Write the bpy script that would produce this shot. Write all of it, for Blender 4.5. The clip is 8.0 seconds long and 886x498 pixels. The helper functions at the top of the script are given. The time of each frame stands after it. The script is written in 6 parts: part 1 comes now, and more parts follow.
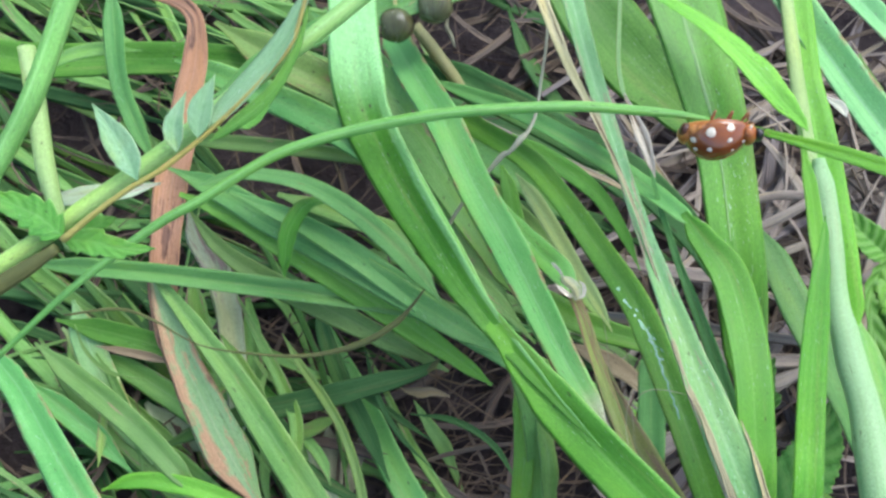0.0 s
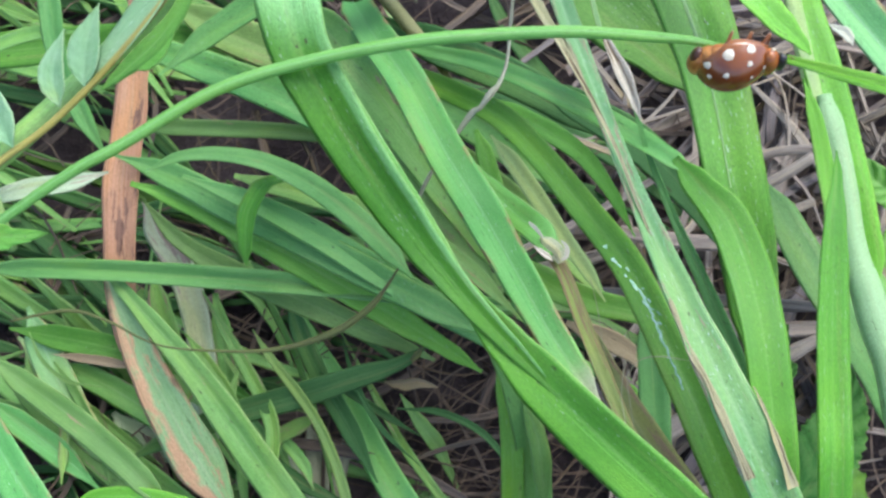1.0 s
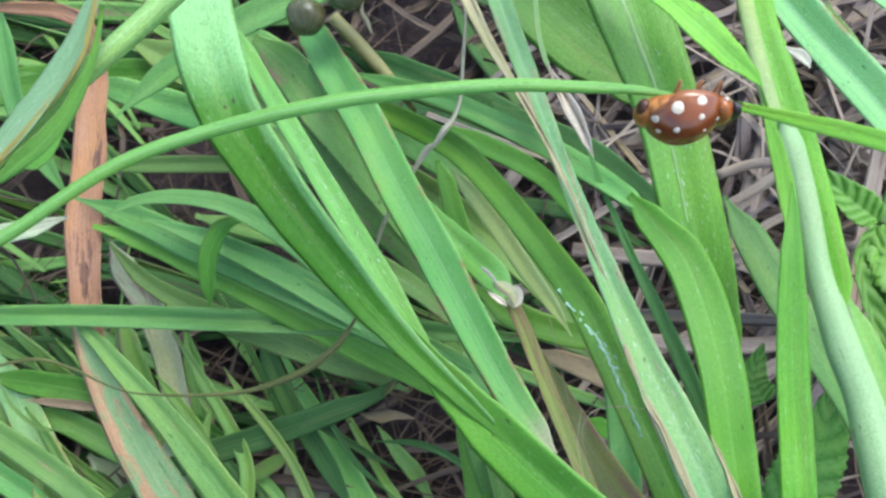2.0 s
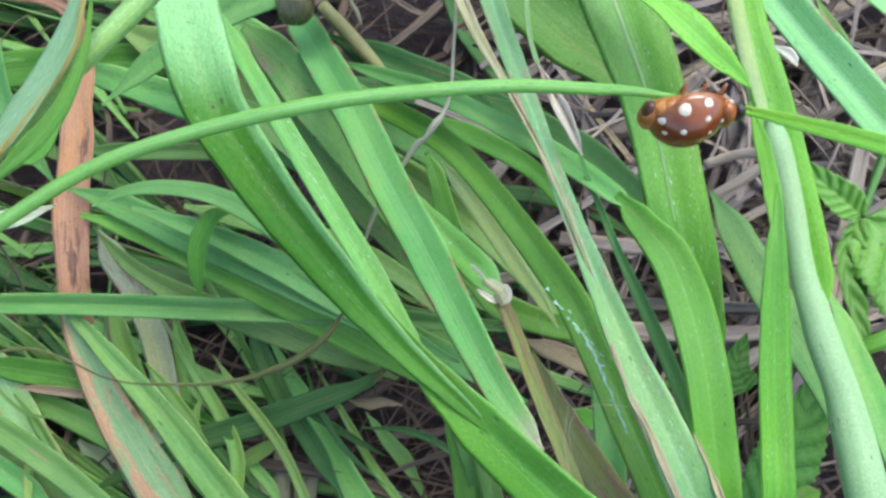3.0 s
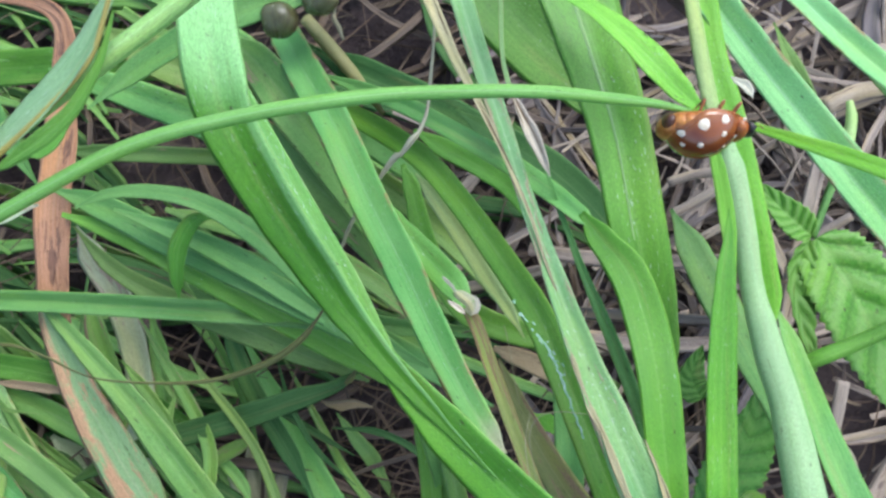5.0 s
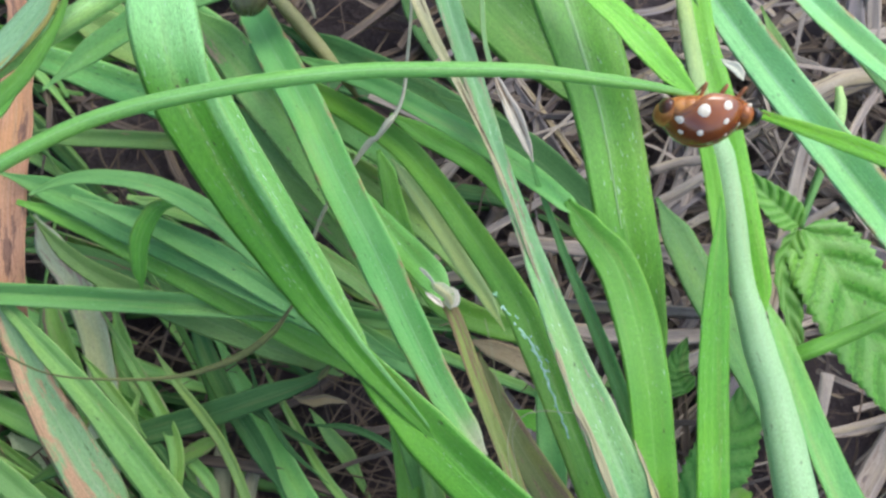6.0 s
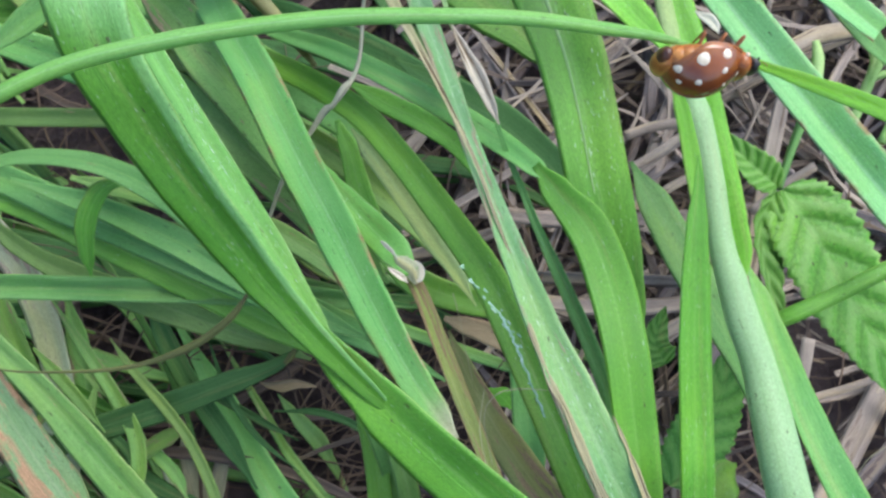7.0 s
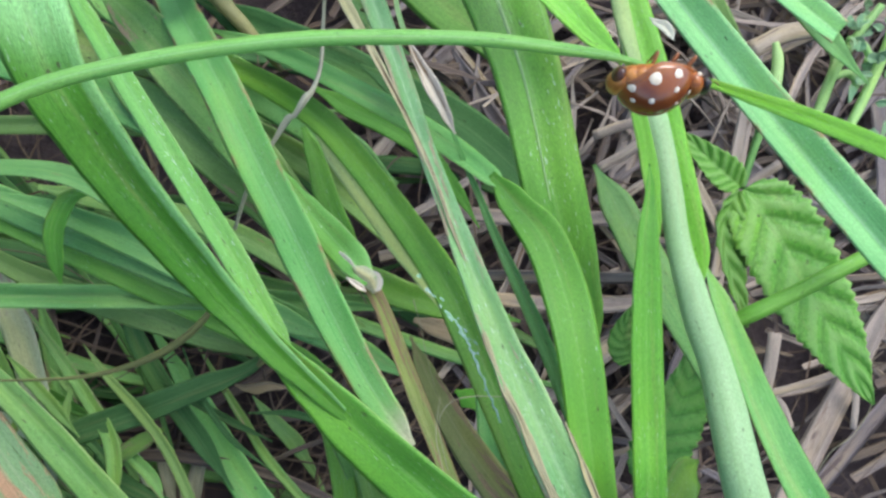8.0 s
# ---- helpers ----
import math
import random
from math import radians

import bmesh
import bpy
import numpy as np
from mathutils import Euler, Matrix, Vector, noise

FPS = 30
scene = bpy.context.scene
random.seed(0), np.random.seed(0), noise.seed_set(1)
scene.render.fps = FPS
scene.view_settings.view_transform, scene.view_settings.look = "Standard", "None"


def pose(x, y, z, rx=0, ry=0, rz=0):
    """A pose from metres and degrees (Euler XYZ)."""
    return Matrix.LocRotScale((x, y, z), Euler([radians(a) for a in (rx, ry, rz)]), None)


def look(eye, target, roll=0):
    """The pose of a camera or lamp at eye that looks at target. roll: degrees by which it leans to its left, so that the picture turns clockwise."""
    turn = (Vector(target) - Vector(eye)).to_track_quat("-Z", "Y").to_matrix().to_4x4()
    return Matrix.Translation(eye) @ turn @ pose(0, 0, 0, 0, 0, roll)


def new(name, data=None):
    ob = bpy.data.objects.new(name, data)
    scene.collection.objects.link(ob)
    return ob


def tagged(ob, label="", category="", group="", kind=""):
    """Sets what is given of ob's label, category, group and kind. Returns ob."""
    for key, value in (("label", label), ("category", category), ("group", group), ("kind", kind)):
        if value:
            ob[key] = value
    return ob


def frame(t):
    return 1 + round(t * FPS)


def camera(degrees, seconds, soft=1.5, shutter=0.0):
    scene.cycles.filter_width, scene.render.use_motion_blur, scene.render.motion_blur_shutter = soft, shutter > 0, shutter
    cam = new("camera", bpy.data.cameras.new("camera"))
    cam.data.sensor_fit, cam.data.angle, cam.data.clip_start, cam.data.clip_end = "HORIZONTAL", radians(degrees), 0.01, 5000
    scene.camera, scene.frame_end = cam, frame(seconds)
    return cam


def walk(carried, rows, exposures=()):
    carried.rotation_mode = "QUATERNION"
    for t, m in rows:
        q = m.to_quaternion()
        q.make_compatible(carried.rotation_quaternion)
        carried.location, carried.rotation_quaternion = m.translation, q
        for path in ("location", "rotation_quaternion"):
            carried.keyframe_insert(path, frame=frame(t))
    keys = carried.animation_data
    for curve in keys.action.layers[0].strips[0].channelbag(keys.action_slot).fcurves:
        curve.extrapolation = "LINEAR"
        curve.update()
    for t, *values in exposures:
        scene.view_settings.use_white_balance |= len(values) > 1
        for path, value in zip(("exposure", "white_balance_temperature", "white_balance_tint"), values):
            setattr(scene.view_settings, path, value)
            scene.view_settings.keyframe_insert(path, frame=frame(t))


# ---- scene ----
EXPOSURES = [(0.0, 1.22, 5900, 8), (1.0, 1.25, 5900, 8), (3.0, 1.2, 5900, 8), (6.0, 1.11, 5950, 9), (8.0, 1.07, 6000, 9)]
cam = camera(59.62, 8.0, soft=2.7)
PATH = [
    (0, -0.00000, -0.00000, 0.11200, 18.000, -0.000, 0.000),
    (0.5, -0.00005, -0.00106, 0.10675, 17.949, 0.265, -1.657),
    (1, 0.00305, -0.00048, 0.10379, 18.175, 1.366, -2.988),
    (1.5, 0.00588, 0.00181, 0.10282, 18.014, 2.002, -4.308),
    (1.7, 0.00684, 0.00235, 0.10349, 18.181, 2.089, -4.698),
    (2.8, 0.00703, 0.00456, 0.10383, 16.326, 1.538, -5.515),
    (3, 0.00688, 0.00458, 0.10464, 16.078, 1.115, -5.156),
    (3.5, 0.00724, 0.00372, 0.10680, 15.955, 0.659, -5.217),
    (4, 0.00587, 0.00512, 0.10875, 15.920, 0.144, -5.232),
    (4.5, 0.00588, 0.00463, 0.10839, 16.080, -0.482, -4.595),
    (4.7, 0.00674, 0.00453, 0.10822, 16.126, -0.769, -4.441),
    (5.8, 0.00689, 0.00499, 0.10612, 15.819, -2.714, -4.131),
    (6, 0.00690, 0.00540, 0.10479, 15.444, -2.955, -4.700),
    (6.5, 0.00694, 0.00550, 0.10222, 14.809, -3.500, -6.240),
    (7, 0.00814, 0.00574, 0.10111, 14.008, -4.097, -6.932),
    (7.5, 0.00999, 0.00635, 0.10261, 13.552, -4.427, -7.440),
    (8, 0.01048, 0.00655, 0.10257, 13.295, -4.600, -7.825),
]
walk(cam, [(t, pose(*row)) for t, *row in PATH], EXPOSURES)


# ---------- overcast daylight ----------
world = bpy.data.worlds.new("daylight")
scene.world = world
world.use_nodes = True
sky = world.node_tree.nodes.new("ShaderNodeTexSky")
sky.sky_type, sky.sun_disc = "NISHITA", False
sky.sun_elevation, sky.sun_rotation = radians(60), radians(50)
sky.air_density, sky.dust_density = 1.0, 3.0
world.node_tree.links.new(sky.outputs[0], world.node_tree.nodes["Background"].inputs[0])
world.node_tree.nodes["Background"].inputs[1].default_value = 0.15
sun = new("sun", bpy.data.lights.new("sun", "SUN"))
sun.data.energy, sun.data.angle, sun.data.color = 1.3, radians(45), (0.97, 0.99, 1.0)
sun.matrix_world = look((0.7, 0.6, 1.6), (0, 0, 0))


# ---------- materials ----------
def shader(name):
    m = bpy.data.materials.new(name)
    m.use_nodes = True
    m.node_tree.nodes.clear()
    return m, m.node_tree.nodes, m.node_tree.links


def node(ns, kind, **sets):
    n = ns.new(kind)
    for key, value in sets.items():
        n.inputs[key.replace("_", " ")].default_value = value
    return n


def maths(ns, ls, op, a, b=None, clamp=False):
    n = ns.new("ShaderNodeMath")
    n.operation, n.use_clamp = op, clamp
    for i, v in enumerate((a, b)):
        if v is None:
            continue
        if isinstance(v, (int, float)):
            n.inputs[i].default_value = v
        else:
            ls.new(v, n.inputs[i])
    return n.outputs[0]


def ramp(ns, ls, value, low, high, to_low=0.0, to_high=1.0):
    n = ns.new("ShaderNodeMapRange")
    n.inputs[1].default_value, n.inputs[2].default_value = low, high
    n.inputs[3].default_value, n.inputs[4].default_value = to_low, to_high
    n.interpolation_type = "SMOOTHSTEP"
    ls.new(value, n.inputs[0])
    return n.outputs[0]


def blend(ns, ls, fac, a, b):
    n = ns.new("ShaderNodeMix")
    n.data_type = "RGBA"
    for sock, v in ((n.inputs[0], fac), (n.inputs[6], a), (n.inputs[7], b)):
        if isinstance(v, (int, float)):
            sock.default_value = v
        elif isinstance(v, tuple):
            sock.default_value = (*v, 1)
        else:
            ls.new(v, sock)
    return n.outputs[2]


def grain(ns, ls, vector, scale, detail=3.0, rough=0.55):
    n = node(ns, "ShaderNodeTexNoise", Scale=scale, Detail=detail, Roughness=rough)
    ls.new(vector, n.inputs["Vector"])
    return n.outputs["Fac"]


def finish(m, ns, ls, colour, rough, bump_from=None, bump=0.3, depth=0.0001, through_light=0.0, glow=None, coat=0.0, gloss=0.5):
    """Closes a material: a principled surface, some of it letting light through."""
    p = node(ns, "ShaderNodeBsdfPrincipled")
    ls.new(colour, p.inputs["Base Color"])
    if isinstance(rough, (int, float)):
        p.inputs["Roughness"].default_value = rough
    else:
        ls.new(rough, p.inputs["Roughness"])
    p.inputs["Specular IOR Level"].default_value = gloss
    p.inputs["Coat Weight"].default_value = coat
    p.inputs["Coat Roughness"].default_value = 0.15
    if bump_from is not None:
        b = node(ns, "ShaderNodeBump", Strength=bump, Distance=depth)
        ls.new(bump_from, b.inputs["Height"])
        ls.new(b.outputs[0], p.inputs["Normal"])
    out = ns.new("ShaderNodeOutputMaterial")
    if through_light:
        tr = ns.new("ShaderNodeBsdfTranslucent")
        ls.new(glow if glow is not None else colour, tr.inputs["Color"])
        mx = node(ns, "ShaderNodeMixShader", Fac=through_light)
        ls.new(p.outputs[0], mx.inputs[1])
        ls.new(tr.outputs[0], mx.inputs[2])
        ls.new(mx.outputs[0], out.inputs["Surface"])
    else:
        ls.new(p.outputs[0], out.inputs["Surface"])
    return m


def strip_coordinates(ns, ls):
    """Across (0 to 1) and along (centimetres) a strip, shifted for each object."""
    uv = ns.new("ShaderNodeUVMap")
    sep = ns.new("ShaderNodeSeparateXYZ")
    ls.new(uv.outputs[0], sep.inputs[0])
    info = ns.new("ShaderNodeObjectInfo")
    across, along, chance = sep.outputs[0], sep.outputs[1], info.outputs["Random"]
    shift = maths(ns, ls, "MULTIPLY", chance, 37.0)

    def at(ku, kv):
        c = ns.new("ShaderNodeCombineXYZ")
        ls.new(maths(ns, ls, "MULTIPLY", across, ku), c.inputs[0])
        ls.new(maths(ns, ls, "MULTIPLY", along, kv), c.inputs[1])
        ls.new(shift, c.inputs[2])
        return c.outputs[0]

    whole = ns.new("ShaderNodeNewGeometry")
    chance = maths(ns, ls, "FRACT", maths(ns, ls, "ADD", chance, whole.outputs["Random Per Island"]))
    return across, along, chance, at


def grass_material(name, light, dark, dry=(0.42, 0.3, 0.13), dry_from=0.72, margin=0.0, midrib=0.35, rough=0.38, thin=0.3, pale=(0.3, 0.5, 0.12), fleck=0.0, side_veins=0, sky_sheen=None, edge_from=0.36, gloss=0.38, one_side=False, tip=None):
    """Living or withered grass: parallel veins, a paler midrib, blotches, specks and a margin that dries out."""
    m, ns, ls = shader(name)
    across, along, chance, at = strip_coordinates(ns, ls)
    veins = grain(ns, ls, at(34, 0.1), 1.0, 2.0)
    fine = grain(ns, ls, at(80, 0.5), 1.0, 2.0)
    cells = grain(ns, ls, at(70, 42), 1.0, 2.0, 0.6)
    broad = grain(ns, ls, at(1.2, 1.1), 1.0, 4.0)
    body = maths(ns, ls, "ADD", maths(ns, ls, "MULTIPLY", veins, 0.45), maths(ns, ls, "MULTIPLY", broad, 0.55))
    colour = blend(ns, ls, ramp(ns, ls, body, 0.34, 0.66), dark, light)
    middle = maths(ns, ls, "ABSOLUTE", maths(ns, ls, "SUBTRACT", across, 0.5))
    colour = blend(ns, ls, ramp(ns, ls, middle, 0.01, 0.05, midrib * 0.7, 0.0), colour, pale)
    patches = grain(ns, ls, at(0.9, 0.45), 1.0, 3.0)
    colour = blend(ns, ls, ramp(ns, ls, patches, 0.5, 0.72, 0.0, 0.6), colour, tuple(c * k for c, k in zip(light, (1.2, 1.06, 0.6))))
    colour = blend(ns, ls, ramp(ns, ls, patches, 0.48, 0.28, 0.0, 0.6), colour, tuple(c * k for c, k in zip(dark, (0.72, 0.8, 0.9))))
    # Painted sky sheen: paler colour over the blade's first length and one edge.
    if sky_sheen:
        sheen_mask = ramp(ns, ls, maths(ns, ls, "ADD", along, maths(ns, ls, "MULTIPLY", across, 0.25)), sky_sheen[0], sky_sheen[1], 1.0, 0.0)
        sheen_mask = maths(ns, ls, "MAXIMUM", sheen_mask, ramp(ns, ls, across, 0.16, 0.24, 0.55, 0.0))
        sheen_mask = maths(ns, ls, "MULTIPLY", sheen_mask, ramp(ns, ls, broad, 0.3, 0.6, 0.7, 1.0))
        colour = blend(ns, ls, sheen_mask, colour, sky_sheen[2])
    smear = ramp(ns, ls, grain(ns, ls, at(3.5, 0.5), 1.0, 5.0, 0.62), 0.54, 0.72, 0.0, 0.5)
    colour = blend(ns, ls, smear, colour, tuple(0.55 * c + 0.45 * k for c, k in zip(light, (0.36, 0.3, 0.12))))
    worn = ramp(ns, ls, grain(ns, ls, at(0.5, 1.6), 1.0, 3.0), 0.35, 0.6, 0.35, 1.0)
    hem = maths(ns, ls, "MULTIPLY", ramp(ns, ls, middle, 0.465, 0.49, 0.0, 0.5), worn)
    colour = blend(ns, ls, hem, colour, tuple(c * k for c, k in zip(pale, (1.25, 1.1, 0.9))))
    if tip:
        reach = maths(ns, ls, "ADD", along, maths(ns, ls, "MULTIPLY", broad, 0.7))
        colour = blend(ns, ls, ramp(ns, ls, reach, tip[0] + 0.35, tip[1] + 0.35), colour, tip[2])
    rot = grain(ns, ls, at(2.6, 1.0), 1.0, 5.0, 0.68)
    withered = ramp(ns, ls, rot, dry_from, dry_from + 0.06)
    if margin:
        edge = ramp(ns, ls, maths(ns, ls, "SUBTRACT", across, 0.5) if one_side else middle, edge_from, edge_from + 0.12)
        ragged = ramp(ns, ls, grain(ns, ls, at(3, 2.5), 1.0, 5.0, 0.65), 0.6 - margin * 0.4, 0.7 - margin * 0.3)
        withered = maths(ns, ls, "MAXIMUM", withered, maths(ns, ls, "MULTIPLY", edge, ragged))
    straw = blend(ns, ls, ramp(ns, ls, fine, 0.35, 0.7), tuple(c * 0.65 for c in dry), dry)
    straw = blend(ns, ls, ramp(ns, ls, grain(ns, ls, at(5, 3), 1.0, 4.0, 0.7), 0.56, 0.7, 0.0, 0.75), straw, tuple(c * 0.28 for c in dry))
    colour = blend(ns, ls, withered, colour, straw)
    specks = ramp(ns, ls, grain(ns, ls, at(11, 7), 1.0, 3.0, 0.6), 0.675, 0.715, 0.0, 0.75)
    colour = blend(ns, ls, specks, colour, (0.045, 0.032, 0.015))
    pricks = ramp(ns, ls, grain(ns, ls, at(40, 26), 1.0, 1.0), 0.69, 0.75, 0.0, 0.5)
    colour = blend(ns, ls, pricks, colour, tuple(c * 0.45 for c in dark))
    if fleck:
        flecks = ramp(ns, ls, grain(ns, ls, at(34, 13), 1.0, 2.0), 0.655, 0.71, 0.0, fleck)
        dusted = ramp(ns, ls, grain(ns, ls, at(1.5, 0.8), 1.0, 2.0), 0.42, 0.58)
        colour = blend(ns, ls, maths(ns, ls, "MULTIPLY", flecks, dusted), colour, (0.62, 0.72, 0.6))
    hsv = ns.new("ShaderNodeHueSaturation")
    ls.new(colour, hsv.inputs["Color"])
    mottle = ramp(ns, ls, cells, 0.3, 0.7, 0.82, 1.18)
    ls.new(maths(ns, ls, "MULTIPLY", ramp(ns, ls, chance, 0, 1, 0.88, 1.12), mottle), hsv.inputs["Value"])
    ls.new(maths(ns, ls, "ADD", maths(ns, ls, "MULTIPLY", chance, 0.012), 0.496), hsv.inputs["Hue"])
    colour = hsv.outputs[0]
    if side_veins:
        wing = maths(ns, ls, "MULTIPLY", middle, side_veins * 0.4)
        phase = maths(ns, ls, "SUBTRACT", maths(ns, ls, "MULTIPLY", along, side_veins / 3), wing)
        phase = maths(ns, ls, "ADD", phase, maths(ns, ls, "MULTIPLY", grain(ns, ls, at(2.5, 3.0), 1.0, 2.0), 0.12))
        crease = maths(ns, ls, "ABSOLUTE", maths(ns, ls, "SINE", maths(ns, ls, "MULTIPLY", phase, math.pi)))
        # Side veins, with shade painted into the pleats' creases and light onto their ridges.
        colour = blend(ns, ls, ramp(ns, ls, crease, 0.0, 0.45, 0.45, 0.0), colour, tuple(c * 0.6 for c in dark))
        colour = blend(ns, ls, ramp(ns, ls, crease, 0.6, 1.0, 0.0, 0.4), colour, pale)
        net = grain(ns, ls, at(9, 6), 1.0, 3.0, 0.6)
        veins = maths(ns, ls, "ADD", maths(ns, ls, "MULTIPLY", net, 2.0), ramp(ns, ls, crease, 0.0, 0.6))
    relief = maths(ns, ls, "ADD", maths(ns, ls, "MULTIPLY", veins, 0.9), maths(ns, ls, "ADD", maths(ns, ls, "MULTIPLY", fine, 0.5), maths(ns, ls, "MULTIPLY", cells, 0.35)))
    return finish(m, ns, ls, colour, ramp(ns, ls, broad, 0.3, 0.7, rough - 0.07, rough + 0.12), relief, 0.45, 0.00014, thin, gloss=gloss)


FRESH = grass_material("fresh_grass", (0.22, 0.45, 0.12), (0.13, 0.34, 0.075), fleck=0.35)
BRIGHT = grass_material("bright_grass", (0.25, 0.54, 0.055), (0.17, 0.43, 0.032), pale=(0.34, 0.6, 0.11), fleck=0.3)
MID = grass_material("green_grass", (0.23, 0.48, 0.06), (0.15, 0.37, 0.035), pale=(0.36, 0.58, 0.16), fleck=0.45)
TURF = grass_material("turf_grass", (0.23, 0.42, 0.1), (0.15, 0.32, 0.06), pale=(0.34, 0.46, 0.2), dry_from=0.6, dry=(0.4, 0.3, 0.17))
MIDB = grass_material("cool_green_grass", (0.22, 0.5, 0.14), (0.13, 0.38, 0.08), pale=(0.4, 0.62, 0.3), margin=0.3, fleck=0.5)
FADED = grass_material("fading_grass", (0.23, 0.39, 0.1), (0.14, 0.29, 0.055), pale=(0.36, 0.46, 0.2), dry_from=0.62, dry=(0.52, 0.38, 0.2))
BROWNISH = grass_material("brownish_stalk", (0.19, 0.26, 0.06), (0.13, 0.17, 0.035), pale=(0.3, 0.32, 0.12), dry=(0.24, 0.17, 0.07), dry_from=0.5, margin=0.6)
UPRIGHT = grass_material("upright_grass", (0.15, 0.39, 0.04), (0.095, 0.29, 0.022), pale=(0.26, 0.46, 0.13), fleck=0.45)
OLIVE_GREEN = grass_material("olive_green_grass", (0.18, 0.39, 0.05), (0.115, 0.3, 0.03), pale=(0.3, 0.5, 0.14), fleck=0.3, dry=(0.3, 0.2, 0.07), dry_from=0.66)
# Green blade whose reflected skylight is mixed into the base colour.
SHEEN_GRASS = grass_material("sheen_painted_grass", (0.09, 0.26, 0.017), (0.06, 0.195, 0.011), pale=(0.2, 0.38, 0.08), fleck=0.3, sky_sheen=(1.15, 1.8, (0.3, 0.58, 0.21)))
CREAM_DRY = grass_material("cream_dry_leaf", (0.6, 0.53, 0.43), (0.4, 0.32, 0.23), pale=(0.78, 0.74, 0.64), dry=(0.24, 0.15, 0.08), dry_from=0.55, midrib=0.0, thin=0.15, rough=0.6)
GREYGREEN = grass_material("faded_grass", (0.48, 0.54, 0.35), (0.33, 0.42, 0.22), pale=(0.6, 0.62, 0.5), dry=(0.5, 0.38, 0.3), dry_from=0.56, midrib=0.1)
PALEGREEN = grass_material("pale_green_grass", (0.36, 0.55, 0.22), (0.25, 0.45, 0.13), pale=(0.55, 0.68, 0.42), margin=0.4, dry=(0.5, 0.45, 0.15))
WEEDY = grass_material("mint_stalk", (0.36, 0.62, 0.2), (0.24, 0.5, 0.11), pale=(0.52, 0.74, 0.38))
TIPPED = grass_material("white_tipped_grass", (0.22, 0.5, 0.14), (0.13, 0.38, 0.08), pale=(0.4, 0.62, 0.3), margin=0.3, fleck=0.5, tip=(5.74, 6.06, (0.5, 0.5, 0.32)))
CLEAR = grass_material("clear_green_grass", (0.15, 0.4, 0.035), (0.1, 0.31, 0.022), pale=(0.26, 0.52, 0.11), fleck=0.3)
SPECKLED = grass_material("speckled_grass", (0.2, 0.43, 0.1), (0.14, 0.34, 0.06), pale=(0.45, 0.6, 0.35), midrib=0.2, fleck=0.85)
DEEP = grass_material("deep_green_grass", (0.15, 0.35, 0.05), (0.085, 0.24, 0.025), pale=(0.24, 0.42, 0.12), fleck=0.2, gloss=0.22)
BLUISH = grass_material("bluish_grass", (0.3, 0.62, 0.23), (0.19, 0.48, 0.14), pale=(0.55, 0.78, 0.53), margin=0.3, fleck=0.45)
# Grass for the depth of the turf: shade is put into its dark colour.
SHADE_DARK = grass_material("shade_dark_grass", (0.085, 0.18, 0.055), (0.048, 0.12, 0.032), pale=(0.16, 0.27, 0.1), gloss=0.12, rough=0.5)
OLIVE = grass_material("olive_grass", (0.25, 0.4, 0.1), (0.17, 0.31, 0.06), pale=(0.4, 0.47, 0.18), dry_from=0.62)
PALE = grass_material("pale_grass", (0.5, 0.66, 0.26), (0.37, 0.54, 0.16), pale=(0.62, 0.76, 0.42), midrib=0.1)
WHITISH = grass_material("whitish_sheath", (0.39, 0.57, 0.28), (0.31, 0.5, 0.21), pale=(0.57, 0.71, 0.47), midrib=0.0)
EDGED = grass_material("brown_edged_grass", (0.25, 0.46, 0.195), (0.15, 0.355, 0.105), pale=(0.5, 0.64, 0.42), margin=0.3, dry_from=0.59, dry=(0.44, 0.36, 0.22), fleck=0.9, edge_from=0.26, one_side=True)
STAINED = grass_material("stained_grass", (0.34, 0.5, 0.23), (0.24, 0.41, 0.14), pale=(0.5, 0.52, 0.3), dry_from=0.5, dry=(0.66, 0.4, 0.2), margin=0.6, one_side=True, edge_from=0.1)
TAN = grass_material("tan_dry_leaf", (0.6, 0.33, 0.19), (0.44, 0.21, 0.1), pale=(0.7, 0.48, 0.34), dry=(0.3, 0.16, 0.1), dry_from=0.55, midrib=0.2, thin=0.2, rough=0.6)
DRY = grass_material("dry_brown_leaf", (0.42, 0.32, 0.18), (0.26, 0.18, 0.09), pale=(0.6, 0.5, 0.34), dry=(0.16, 0.09, 0.05), dry_from=0.6, midrib=0.0, thin=0.15, rough=0.65)
MAUVE = grass_material("dull_withered_leaf", (0.23, 0.24, 0.08), (0.15, 0.17, 0.045), pale=(0.33, 0.31, 0.15), dry=(0.3, 0.2, 0.11), dry_from=0.55, thin=0.2, rough=0.55)
TWIG = grass_material("withered_twig", (0.15, 0.16, 0.04), (0.075, 0.085, 0.02), pale=(0.26, 0.27, 0.09), dry=(0.08, 0.05, 0.03), dry_from=0.6, midrib=0.0, thin=0.05, rough=0.6)
GREY = grass_material("grey_withered_leaf", (0.33, 0.32, 0.2), (0.19, 0.18, 0.1), pale=(0.5, 0.48, 0.35), dry=(0.25, 0.2, 0.15), dry_from=0.6, midrib=0.0, thin=0.15, rough=0.6)
PALE_GREY = grass_material("pale_withered_leaf", (0.44, 0.43, 0.3), (0.26, 0.25, 0.16), pale=(0.68, 0.66, 0.52), dry=(0.16, 0.12, 0.08), dry_from=0.57, midrib=0.0, thin=0.15, rough=0.5)
STRAW = grass_material("old_straw", (0.38, 0.31, 0.24), (0.18, 0.14, 0.11), pale=(0.6, 0.52, 0.42), dry=(0.2, 0.14, 0.1), dry_from=0.58, midrib=0.0, thin=0.1, rough=0.6)

